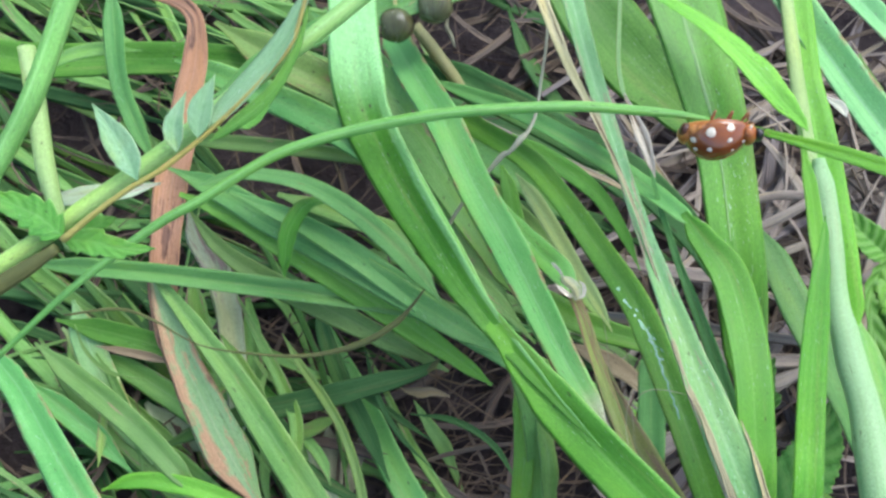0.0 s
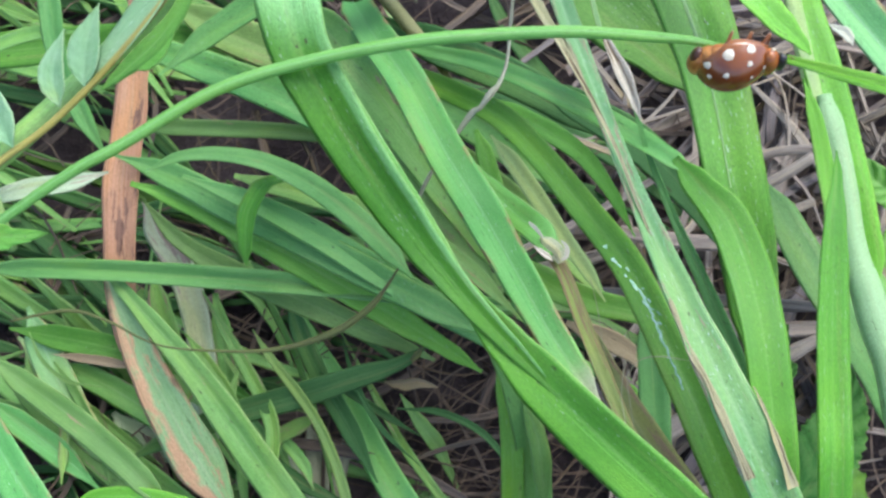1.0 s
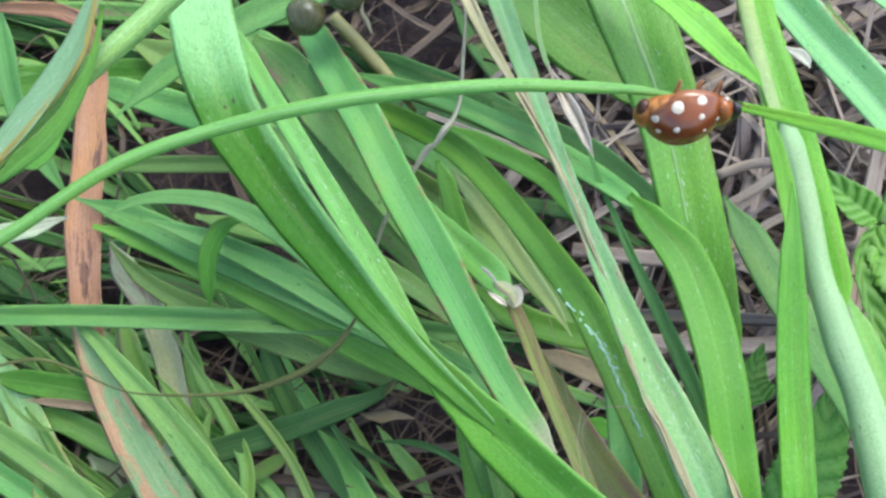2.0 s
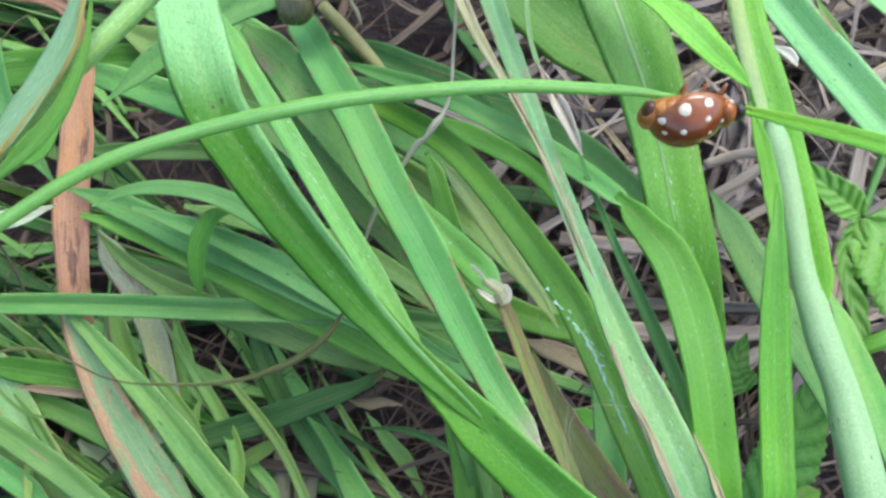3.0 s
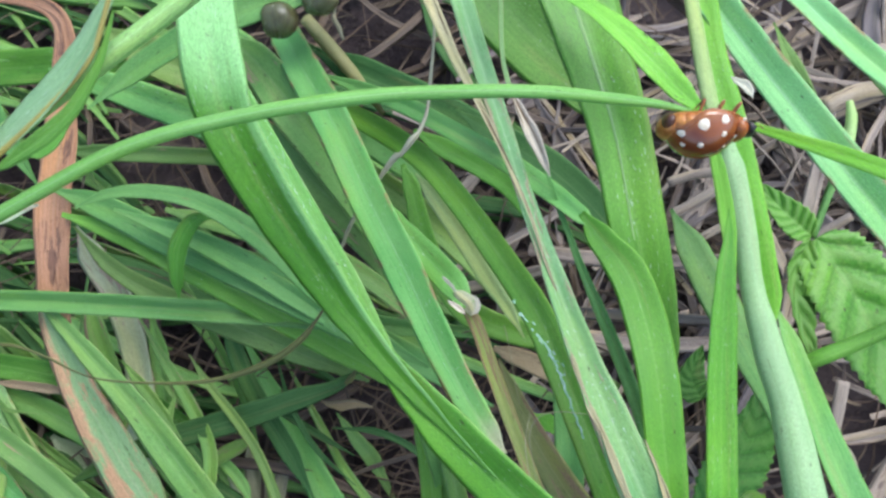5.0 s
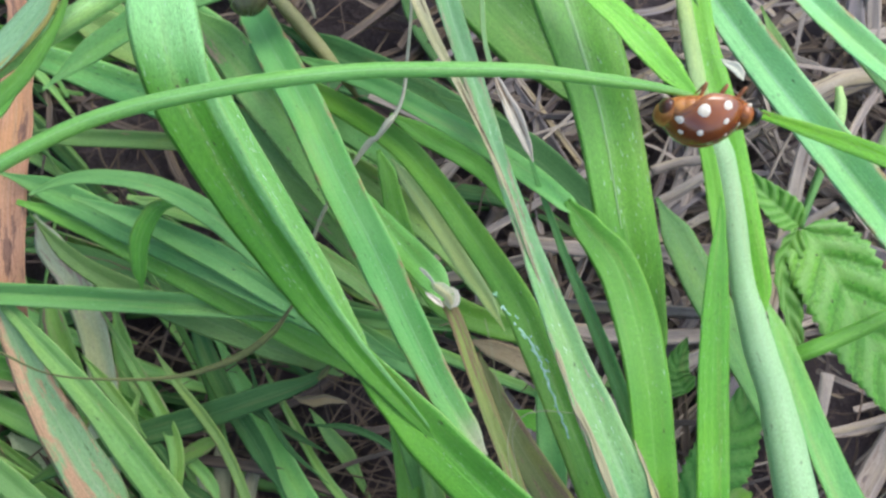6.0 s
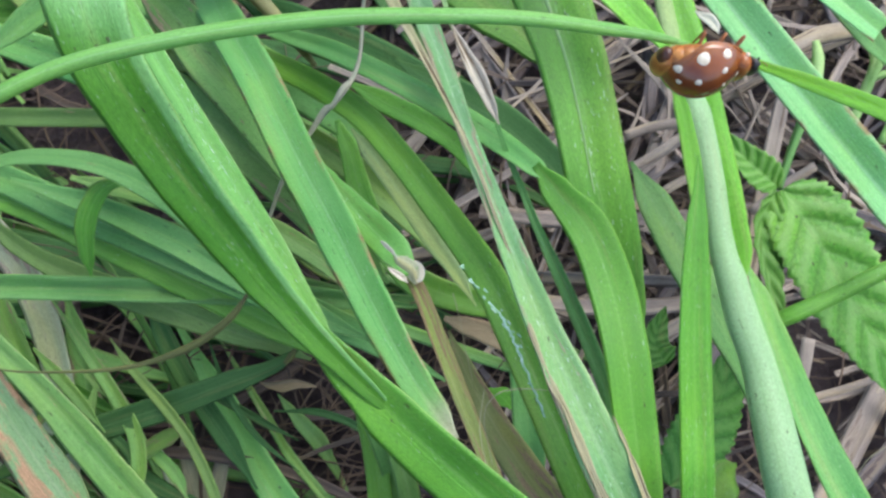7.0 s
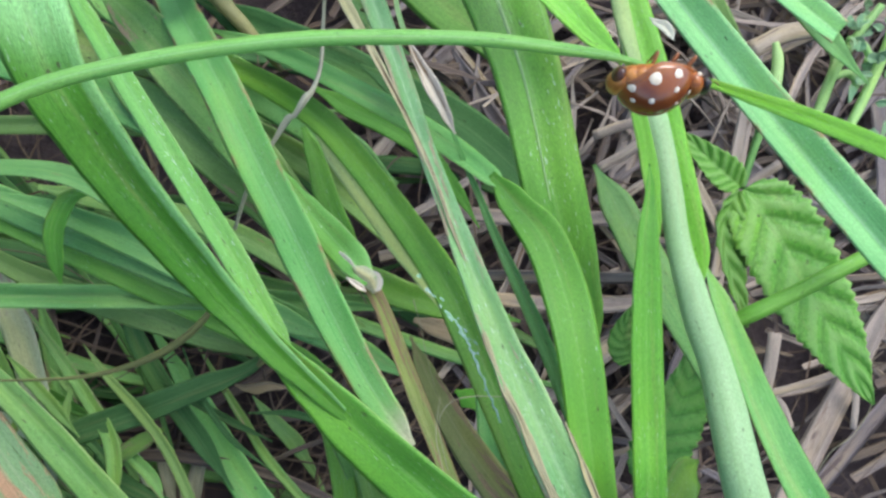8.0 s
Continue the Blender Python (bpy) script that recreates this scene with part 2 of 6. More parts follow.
DULL_STRAW = grass_material("dull_straw", (0.2, 0.165, 0.15), (0.11, 0.09, 0.085), pale=(0.32, 0.28, 0.24), dry=(0.12, 0.085, 0.07), dry_from=0.58, midrib=0.0, thin=0.1, rough=0.6)
RUST = grass_material("rusty_dry_leaf", (0.5, 0.45, 0.27), (0.33, 0.31, 0.13), pale=(0.7, 0.64, 0.5), dry=(0.13, 0.075, 0.035), dry_from=0.53, midrib=0.0, thin=0.15, rough=0.6)
PAPER = grass_material("papery_skin", (0.76, 0.72, 0.6), (0.62, 0.58, 0.44), pale=(0.85, 0.83, 0.74), midrib=0.0, thin=0.4)
FIBRE = grass_material("root_fibre", (0.15, 0.1, 0.065), (0.07, 0.046, 0.032), pale=(0.24, 0.17, 0.11), dry=(0.07, 0.045, 0.03), dry_from=0.6, midrib=0.0, thin=0.05, rough=0.65)
MOULD = grass_material("mouldering_grass", (0.12, 0.085, 0.06), (0.06, 0.043, 0.032), pale=(0.2, 0.15, 0.1), dry=(0.05, 0.035, 0.025), dry_from=0.58, midrib=0.0, thin=0.05, rough=0.7)


def soil_material():
    m, ns, ls = shader("dark_soil")
    co = ns.new("ShaderNodeTexCoord")
    big = grain(ns, ls, co.outputs["Object"], 60.0, 6.0)
    small = grain(ns, ls, co.outputs["Object"], 900.0, 5.0, 0.7)
    colour = blend(ns, ls, ramp(ns, ls, big, 0.35, 0.7), (0.046, 0.035, 0.034), (0.1, 0.077, 0.075))
    colour = blend(ns, ls, ramp(ns, ls, small, 0.55, 0.75, 0, 0.6), colour, (0.16, 0.12, 0.09))
    return finish(m, ns, ls, colour, 0.9, small, 1.0, 0.002, gloss=0.1)


SOIL = soil_material()


# ---------- building helpers (lengths in millimetres) ----------
MM = 0.001
TOWARDS = Vector((0, -0.31, 0.95))


def spline(points, steps):
    """A smooth line through the points, with the even parameter of each sample."""
    p = [Vector(q) for q in points]
    p = [2 * p[0] - p[1], *p, 2 * p[-1] - p[-2]]
    line = []
    for i in range(1, len(p) - 2):
        a, b, c, d = p[i - 1 : i + 3]
        for k in range(steps):
            u = k / steps
            line.append((0.5 * (2 * b + (c - a) * u + (2 * a - 5 * b + 4 * c - d) * u * u + (3 * b - a - 3 * c + d) * u**3), i - 1 + u))
    line.append((p[-2], len(p) - 3.0))
    return line


def between(values, s):
    """The value at parameter s of a list that has one value for each point, or of one number."""
    if isinstance(values, (int, float)):
        return values
    i = min(int(s), len(values) - 2)
    u = s - i
    u = u * u * (3 - 2 * u)
    return values[i] * (1 - u) + values[i + 1] * u


def mesh_object(name, verts, faces, material, uvs=None, smooth=True):
    me = bpy.data.meshes.new(name)
    me.from_pydata(verts, [], faces)
    if uvs:
        layer = me.uv_layers.new(name="strip")
        for loop in me.loops:
            layer.data[loop.index].uv = uvs[loop.vertex_index]
    me.materials.append(material)
    if smooth:
        me.polygons.foreach_set("use_smooth", [True] * len(me.polygons))
    me.update()
    return new(name, me)


def ribbon_data(points, widths, fold=0.25, twist=0.0, thick=0.14, wave=0.0, steps=6, across=13, seed=0):
    """A leaf strip: a channelled cross-section carried along a line, with both faces and a thickness."""
    line = spline(points, steps)
    chance = random.Random(seed)
    phase, pitch = chance.uniform(0, 6), chance.uniform(0.25, 0.5)
    ribs, shift = chance.choice((2, 3, 3, 4)), chance.uniform(-0.4, 0.4)
    verts, faces, uvs, run = [], [], [], 0.0
    for i, (p, s) in enumerate(line):
        t = (line[min(i + 1, len(line) - 1)][0] - line[max(i - 1, 0)][0]).normalized()
        if i:
            run += (p - line[i - 1][0]).length
        side = t.cross(TOWARDS)
        side = side.normalized() if side.length > 1e-4 else Vector((1, 0, 0))
        turn = Matrix.Rotation(radians(between(twist, s)), 3, t)
        side = turn @ side
        up = side.cross(t).normalized()
        w, f = max(between(widths, s), 0.12) / 2, between(fold, s)
        k = 1 / math.sqrt(1 + f * f)
        for face in (1, -1):
            for j in range(across) if face == 1 else range(across - 2, 0, -1):
                u = 2 * j / (across - 1) - 1
                lift = (abs(u) - 0.25 * abs(u) ** 3) * 1.15 * f * w * k + wave * w * math.sin(run * pitch + phase + 2.5 * u) * u
                lift += 0.022 * w * math.cos(math.pi * ribs * u + shift) * (1 - u * u)
                rim = 0.35 + 0.65 * (1 - abs(u) ** 3)
                q = p + side * (u * w * k) + up * (lift + face * thick / 2 * rim)
                verts.append(q * MM)
                uvs.append((u * 0.5 + 0.5, run / 10))
    ring = 2 * across - 2
    for i in range(len(line) - 1):
        a, b = i * ring, (i + 1) * ring
        for j in range(ring):
            n = (j + 1) % ring
            faces.append((a + j, a + n, b + n, b + j))
    faces.append(tuple(range(ring)))
    faces.append(tuple(range((len(line) - 1) * ring, len(line) * ring))[::-1])
    return verts, faces, uvs


def tube_data(points, radii, steps=6, sides=10, flat=1.0):
    """A round stalk carried along a line; flat squeezes it towards the viewer's side."""
    line = spline(points, steps)
    verts, faces, uvs, run = [], [], [], 0.0
    for i, (p, s) in enumerate(line):
        t = (line[min(i + 1, len(line) - 1)][0] - line[max(i - 1, 0)][0]).normalized()
        if i:
            run += (p - line[i - 1][0]).length
        side = t.cross(TOWARDS)
        side = side.normalized() if side.length > 1e-4 else Vector((1, 0, 0))
        up = side.cross(t).normalized()
        r = between(radii, s)
        for j in range(sides):
            a = 2 * math.pi * j / sides
            verts.append((p + side * (r * math.cos(a)) + up * (r * flat * math.sin(a))) * MM)
            uvs.append((abs(2 * j / sides - 1), run / 10))
    for i in range(len(line) - 1):
        for j in range(sides):
            n = (j + 1) % sides
            faces.append((i * sides + j, i * sides + n, (i + 1) * sides + n, (i + 1) * sides + j))
    faces.append(tuple(range(sides))[::-1])
    faces.append(tuple(range((len(line) - 1) * sides, len(line) * sides)))
    return verts, faces, uvs


def under(child, parent):
    child.parent = parent
    return child


PARTS = []


def shoot(label, base, name="grass_shoot", category="grass", group="grass shoots"):
    """A plant or a loose leaf: an empty at its foot, to which its parts are given."""
    ob = new(name)
    ob.empty_display_size = 0.003
    ob.location = Vector(base) * MM
    return tagged(ob, label, category, group if name == "grass_shoot" else "")


def shifted(points, parent):
    """Points in millimetres as seen from the foot of their plant."""
    at = parent.location / MM
    return [Vector(p) - at for p in points]


def blade(parent, material, points, widths, fold=0.25, twist=0.0, wave=0.03, name="blade", rib=None, label="", thick=0.14):
    """One blade under its plant, with its midrib as a part where a material for it is given."""
    PARTS.append(name)
    points = shifted(points, parent)
    verts, faces, uvs = ribbon_data(points, widths, fold, twist, wave=wave, thick=thick, seed=len(PARTS))
    ob = tagged(under(mesh_object(name, verts, faces, material, uvs), parent), label)
    if rib is not None:
        thin = [w * 0.03 + 0.03 for w in widths]
        verts, faces, uvs = tube_data([p + TOWARDS * 0.06 for p in points], thin, sides=8, flat=0.25)
        under(mesh_object("midrib", verts, faces, rib, uvs), ob)
    return ob


def stalk(parent, material, points, radii, flat=1.0, name="stalk", label=""):
    verts, faces, uvs = tube_data(shifted(points, parent), radii, flat=flat)
    return tagged(under(mesh_object(name, verts, faces, material, uvs), parent), label)


def leaflet(parent, material, points, width, teeth=14, tooth=0.1, pleat=0.06, cup=0.15, blunt=0.7, name="leaflet", label="", lean=0.0, veins=7, sharp=0.8):
    """A broad leaf: toothed outline, pleats along the side veins, a sunken midrib and a thickness."""
    line = spline(shifted(points, parent), 24)
    n, verts, faces, uvs, across = len(line), [], [], [], 15
    for i, (p, s) in enumerate(line):
        t = (line[min(i + 1, n - 1)][0] - line[max(i - 1, 0)][0]).normalized()
        side = (Matrix.Rotation(radians(lean), 3, t) @ t.cross(TOWARDS)).normalized()
        up = side.cross(t)
        u = i / (n - 1)
        half = width / 2 * max(math.sin(math.pi * u**blunt), 0.02) ** sharp
        half *= 1 + tooth * ((u * teeth) % 1.0 - 0.5)
        for face in (1, -1):
            for j in range(across):
                v = 2 * j / (across - 1) - 1
                vein = 2 * abs(math.sin(math.pi * veins * (u - 0.2 * abs(v)))) ** 0.8 - 1.2
                lift = pleat * width * vein * min(abs(v) * 2.5, 1) * (1 - 0.4 * abs(v)) + cup * half * abs(v)
                q = p + side * (v * half) + up * (lift + face * 0.05) - t * (0.25 * half * abs(v))
                verts.append(q * MM)
                uvs.append((v * 0.5 + 0.5, u * 3))
    for i in range(n - 1):
        for j in range(across - 1):
            for k, flip in ((0, False), (across, True)):
                a = i * 2 * across + k + j
                b = a + 2 * across
                q = (a, a + 1, b + 1, b)
                faces.append(q[::-1] if flip else q)
        for j in (0, across - 1):
            a = i * 2 * across + j
            b = a + 2 * across
            q = (a, b, b + across, a + across)
            faces.append(q if j == 0 else q[::-1])
    ob = tagged(under(mesh_object(name, verts, faces, material, uvs), parent), label)
    return ob


# ---------- soil and litter ----------
def soil():
    verts, faces = [], []
    near = [i * 2.0 for i in range(-55, 76)]
    xs = [-30000, -3000, -400, -200] + near + [250, 450, 3000, 30000]
    ys = [-30000, -3000, -400, -180] + [i * 2.0 for i in range(-50, 76)] + [220, 450, 3000, 30000]
    for y in ys:
        for x in xs:
            bump = noise.fractal(Vector((x * 0.05, y * 0.05, 0)), 0.9, 2.0, 5) * 2.2 if max(abs(x), abs(y)) < 1000 else 0
            verts.append((x * MM, y * MM, (bump - 3.0) * MM))
    n = len(xs)
    for j in range(len(ys) - 1):
        for i in range(n - 1):
            faces.append((j * n + i, j * n + i + 1, (j + 1) * n + i + 1, (j + 1) * n + i))
    return tagged(mesh_object("ground", verts, faces, SOIL), "dark moist soil under the grass", "ground", kind="structure")


soil()


HOLLOWS = [(6, 7, 13), (-8.5, 4, 4), (-21, 51, 9), (3, 66, 12), (-46, 13, 4), (-52, 51, 5), (75, -4, 13), (64, -10, 6), (62, 8, 4)]


def litter(name, label, material, count, box, height, length, width, lean, seed, fold=0.3, kind="stuff", bend=0.14):
    """Many thin strips strewn over a patch of ground, joined into one object."""
    chance = random.Random(seed)
    verts, faces, uvs = [], [], []
    for k in range(count):
        x, y = chance.uniform(box[0], box[2]), chance.uniform(box[1], box[3])
        z = chance.uniform(*height)
        a = chance.gauss(*lean)
        half = chance.uniform(*length) / 2
        d = Vector((math.cos(a), math.sin(a), chance.gauss(0, 0.08)))
        bow = Vector((-d.y, d.x, chance.uniform(-0.3, 0.6))) * half * chance.gauss(0, bend)
        mid = Vector((x, y, z))
        spots = [(mid + d * half * e).xy for e in (-1, -0.5, 0, 0.5, 1)]
        if any((q - Vector((hx, hy))).length < r for hx, hy, r in HOLLOWS for q in spots) and (name == "undergrowth" or chance.random() < (0.1 if material in (MOULD, FIBRE) else 0.85)):
            continue
        w = chance.uniform(*width)
        pts = [mid - d * half, mid - d * half * 0.4 + bow, mid + d * half * 0.4 + bow, mid + d * half]
        for p in pts:
            p.z = max(p.z, 0.3)
        v, f, u = ribbon_data(pts, [w * (0.15 if name == "undergrowth" else 0.8), w, w * 0.9, w * 0.25], fold, chance.uniform(-50, 50), steps=3, across=5, seed=k)
        base = len(verts)
        verts += v
        faces += [tuple(i + base for i in q) for q in f]
        uvs += [(a0, b0 + k * 3.7) for a0, b0 in u]
    return tagged(mesh_object(name, verts, faces, material, uvs), label, "litter", kind=kind)


litter("straw_litter", "old pale straw strewn over dark soil", STRAW, 120, (14, -30, 110, 70), (0, 9), (12, 50), (0.6, 1.6), (0.5, 0.9), 3, fold=0.6, bend=0.22)
litter("straw_litter", "broad flattened straw among the finer litter", STRAW, 50, (15, -30, 110, 70), (1, 9), (16, 50), (1.4, 3.4), (0.55, 0.6), 8, fold=0.4, bend=0.1)
litter("straw_litter", "dull grey-brown flattened straw over soil", DULL_STRAW, 150, (24, -30, 110, 70), (-0.5, 5), (12, 45), (1.0, 3.2), (0.5, 0.8), 9, fold=0.4, bend=0.15)
litter("straw_litter", "dark brown withered grass litter on the soil", MOULD, 480, (-80, -35, 100, 85), (-0.5, 5), (10, 40), (0.5, 1.8), (-0.2, 0.9), 4, fold=0.6, bend=0.22)
litter("root_fibres", "fine brown dead roots and fibres over the soil", FIBRE, 420, (-80, -35, 100, 85), (0, 8), (10, 34), (0.12, 0.5), (0.3, 0.7), 11, fold=0.8, bend=0.4)
litter("root_fibres", "tangled brown dead roots in a hollow of the turf", FIBRE, 130, (-10, -10, 24, 24), (-2, 4), (7, 24), (0.1, 0.45), (0.5, 0.6), 12, fold=0.8, bend=0.4)
litter("undergrowth", "low green grass blades deep in the turf, coloured dark for the shade", SHADE_DARK, 150, (-85, -30, 20, 90), (1, 6), (30, 70), (1.5, 3.4), (-0.55, 0.35), 5)
litter("undergrowth", "low olive green grass blades deep in the turf", TURF, 170, (-85, -30, 12, 90), (1, 7), (30, 70), (1.5, 3.6), (-0.6, 0.3), 6)
litter("undergrowth", "thin fading strands caught in the turf", FADED, 60, (-85, -30, 12, 90), (2, 9), (15, 45), (0.35, 0.9), (-0.6, 0.5), 7)


# ---------- how things sway: seconds, shift in millimetres, turn in degrees ----------
SWAY_PIVOT = (25.12, 23.74, 64.85)
SWAY_ROWS = [
    (0, -5.85, 0.85, -1.64, 2.81, -13.74, -1.49),
    (0.5, -4.99, 0.21, -1.44, 1.44, -11.39, -3.76),
    (1, -4.01, 0.63, -2.54, -0.51, -8.11, -3.16),
    (1.5, -4.26, -0.53, -0.89, 0.81, -6.35, -1.81),
    (1.7, -4.63, -1.28, 0.25, 0.12, -6.55, -1.52),
    (2.8, -3.79, -0.76, -0.21, -0.98, -6.12, -1.69),
    (3, -3.78, -1.11, 0.57, -1.83, -2.29, 0.89),
    (3.5, -1.48, 0.18, -0.34, -0.79, -2.32, 0.01),
    (4, -0.49, -0.39, 0.93, -0.58, -2.10, -0.50),
    (4.5, 0.00, 0.00, 0.00, 0.00, -0.00, 0.00),
    (4.7, -0.69, -0.64, 1.84, -0.31, 0.58, 0.82),
    (5.8, 0.23, -0.29, 0.52, -0.77, 0.51, 0.28),
    (6, -0.47, -1.09, 1.98, 0.23, -2.35, -1.48),
    (6.5, 0.39, -0.85, 0.95, 0.81, -1.65, -2.10),
    (7, 1.84, -0.19, -0.46, 0.64, -0.43, -2.40),
    (7.5, 2.19, -0.58, -0.12, -0.08, -2.27, -3.83),
    (8, 2.77, -0.29, -0.79, -0.32, -0.93, -3.28),
]
BEND_ROWS = [
    (0, 0.00, 0.00, 0.00, -3.74, -3.52, 0.70),
    (0.5, 0.00, 0.00, 0.00, 0.02, -0.23, 0.79),
    (1, 0.00, 0.00, 0.00, 1.26, 0.84, 1.39),
    (1.5, 0.00, 0.00, 0.00, 1.59, 0.86, 2.39),
    (1.7, 0.00, 0.00, 0.00, 1.07, 0.25, 2.65),
    (2.8, 0.00, 0.00, 0.00, 1.89, 0.90, 3.28),
    (3, 0.00, 0.00, 0.00, 1.48, 0.47, 3.33),
    (3.5, 0.00, 0.00, 0.00, 1.23, 0.81, 1.39),
    (4, 0.00, 0.00, 0.00, 0.00, -0.00, 0.00),
    (4.5, 0.00, 0.00, 0.00, 0.33, 0.38, -0.13),
    (4.7, 0.00, 0.00, 0.00, -0.96, -0.90, -0.28),
    (5.8, 0.00, 0.00, 0.00, 1.20, 1.21, 0.03),
    (6, 0.00, 0.00, 0.00, 2.10, 2.02, 0.35),
    (6.5, 0.00, 0.00, 0.00, 3.89, 3.58, 1.07),
    (7, 0.00, 0.00, 0.00, 4.24, 3.90, 1.18),
    (7.5, 0.00, 0.00, 0.00, 3.94, 3.45, 1.67),
    (8, 0.00, 0.00, 0.00, 3.36, 2.89, 1.61),
]
WEED_PIVOT = (-15.44, 18.07, 71.97)
WEED_ROWS = [
    (0, 0.00, 0.00, 0.00, 0.00, -0.00, 0.00),
    (0.5, -0.97, -0.17, -0.72, -0.00, 0.25, -0.76),
    (1, 1.27, -1.58, 1.34, -0.01, -0.66, 2.03),
    (1.5, -0.33, -2.22, 1.16, -0.15, 2.38, -7.36),
    (1.7, -0.19, -1.72, 0.65, -0.07, 1.62, -4.98),
    (2.8, 0.83, -1.02, 0.95, -0.00, -0.20, 0.62),
    (3, 0.70, -0.95, 1.06, -0.00, -0.35, 1.07),
    (3.5, 0.11, -0.42, 0.83, -0.07, 1.62, -5.00),
    (4, 2.22, 1.53, 1.96, -0.01, -0.63, 1.95),
    (4.5, 2.13, 0.93, 1.87, -0.03, -0.97, 2.98),
    (4.7, 0.98, 0.35, 1.52, -0.01, 0.53, -1.63),
    (5.8, 0.43, 0.88, 1.52, -0.11, 2.01, -6.19),
    (6, 0.89, 1.04, 1.38, -0.17, 2.51, -7.75),
    (8, 0.89, 1.04, 1.38, -0.17, 2.51, -7.75),
]


# ---------- the grass, shoot by shoot ----------
SHOOT_A = shoot("broad arching grass blade, sky sheen painted pale towards its upper end", (7.1, 9.2, 51.2))
BLADE_A = blade(SHOOT_A, SHEEN_GRASS, [(-6.6, 45.2, 61.4), (-6.9, 40.5, 60.0), (-6.9, 36.9, 59.0), (-6.6, 33.4, 57.8), (-5.8, 30.0, 56.7), (-4.3, 26.9, 55.7), (-2.4, 23.4, 54.5), (-0.2, 19.8, 53.4), (1.6, 16.8, 52.7), (3.1, 14.6, 52.3), (4.6, 12.5, 52.0), (6.8, 9.8, 51.5), (9.2, 6.9, 51.1), (11.9, 3.8, 51.0)], [4.11, 4.31, 4.52, 4.70, 4.47, 4.32, 4.08, 3.76, 3.00, 2.32, 1.90, 1.48, 0.82, 0.12], fold=0.3, twist=[-25, -25, -22, -10, 5, 15, 22, 25, 20, 15, 12, 15, 20, 20], rib=SHEEN_GRASS)
blade(SHOOT_A, UPRIGHT, [(1.8, 16.6, 51.3), (3.2, 14.5, 51.5), (4.7, 12.5, 51.8), (6.8, 9.8, 51.2), (9.2, 6.9, 50.9), (12.3, 3.4, 50.7), (16.3, -0.8, 50.4), (20.9, -5.2, 48.5)], [1.87, 1.93, 1.99, 3.06, 4.11, 4.46, 4.40, 4.06], fold=0.28, twist=[18, 15, 12, 15, 20, 20, 15, 15], rib=UPRIGHT, label="fresh green lower length below the bend")
blade(shoot("green grass blade with a speckled pale edge", (5.3, 11.6, 47.9)), SPECKLED, [(-12.5, 49.5, 42.1), (-9.2, 42.4, 42.7), (-5.5, 34.5, 43.6), (-2.0, 27.3, 44.2), (1.2, 20.8, 45.4), (3.9, 14.9, 47.0), (5.3, 11.6, 47.9)], [0.20, 1.69, 1.90, 2.02, 2.03, 1.61, 0.19], fold=0.3, twist=-10, rib=SPECKLED)
blade(SHOOT_A, TURF, [(4.9, 13.3, 48.7), (7.1, 9.4, 46.1), (8.4, 5.6, 42.8), (9.3, 1.2, 36.6), (9.9, -7.8, 24.4)], [0.29, 2.42, 2.70, 2.90, 2.95], fold=0.3, twist=20, rib=TURF, label="olive green grass blade dropping straight into the turf")
blade(shoot("long green grass blade with a withered white tip", (12.6, 5.4, 51.2)), TIPPED, [(-7.3, 56.9, 27.9), (-5.6, 53.1, 29.4), (-3.7, 48.0, 32.1), (0.0, 38.5, 38.0), (3.2, 29.2, 41.7), (6.0, 21.4, 46.1), (8.0, 15.5, 48.9), (9.9, 10.4, 50.5), (11.4, 7.4, 51.0), (12.6, 5.4, 51.2)], [0.47, 3.91, 4.07, 3.96, 3.74, 3.48, 2.92, 2.48, 1.91, 0.36], fold=0.28, twist=[0, 0, 5, 8, 10, 12, 12, 10, 5, 0], rib=TIPPED)
blade(shoot("brownish green sheath stalk with a torn collar", (17.7, -5.2, 41.8)), BROWNISH, [(9.3, 20.0, 46.2), (10.3, 18.2, 47.0), (11.4, 15.7, 48.0), (12.4, 12.0, 48.1), (13.3, 8.3, 48.7), (14.2, 4.8, 49.1), (15.2, 1.1, 49.0), (17.7, -5.2, 41.8)], [0.20, 0.7, 1.25, 1.35, 1.39, 1.29, 1.27, 1.41], fold=0.4, twist=-20, rib=BROWNISH)
SHOOT_C = shoot("green grass blade with a dried brown edge stripe", (23.9, -3.2, 50.5))
blade(SHOOT_C, EDGED, [(11.5, 53.0, 47.8), (13.1, 43.1, 47.7), (14.1, 38.0, 47.6), (15.2, 32.2, 48.1), (16.1, 26.6, 49.1), (17.1, 21.4, 49.8), (18.0, 16.5, 50.9), (19.0, 11.5, 52.0), (20.2, 7.0, 52.5), (21.5, 2.3, 52.9), (23.9, -3.2, 50.5)], [2.36, 2.28, 2.06, 1.74, 1.51, 1.62, 1.95, 2.31, 2.90, 3.23, 3.23], fold=0.35, twist=[-10, -10, -10, -10, -10, -10, 0, 5, 5, 5, 5], rib=EDGED)
blade(SHOOT_C, RUST, [(7.7, 53.4, 47.5), (10.5, 43.0, 48.2), (11.8, 38.7, 48.3), (13.3, 34.3, 48.9), (14.5, 30.4, 49.5), (15.5, 27.0, 49.9), (16.5, 23.3, 50.2), (17.1, 19.9, 50.5), (17.8, 16.5, 50.9), (18.6, 13.2, 51.2)], [1.3, 1.2, 0.95, 0.62, 0.42, 0.36, 0.32, 0.27, 0.18, 0.04], fold=0.3, label="dried tan and dark brown grass blade lying along a green one")
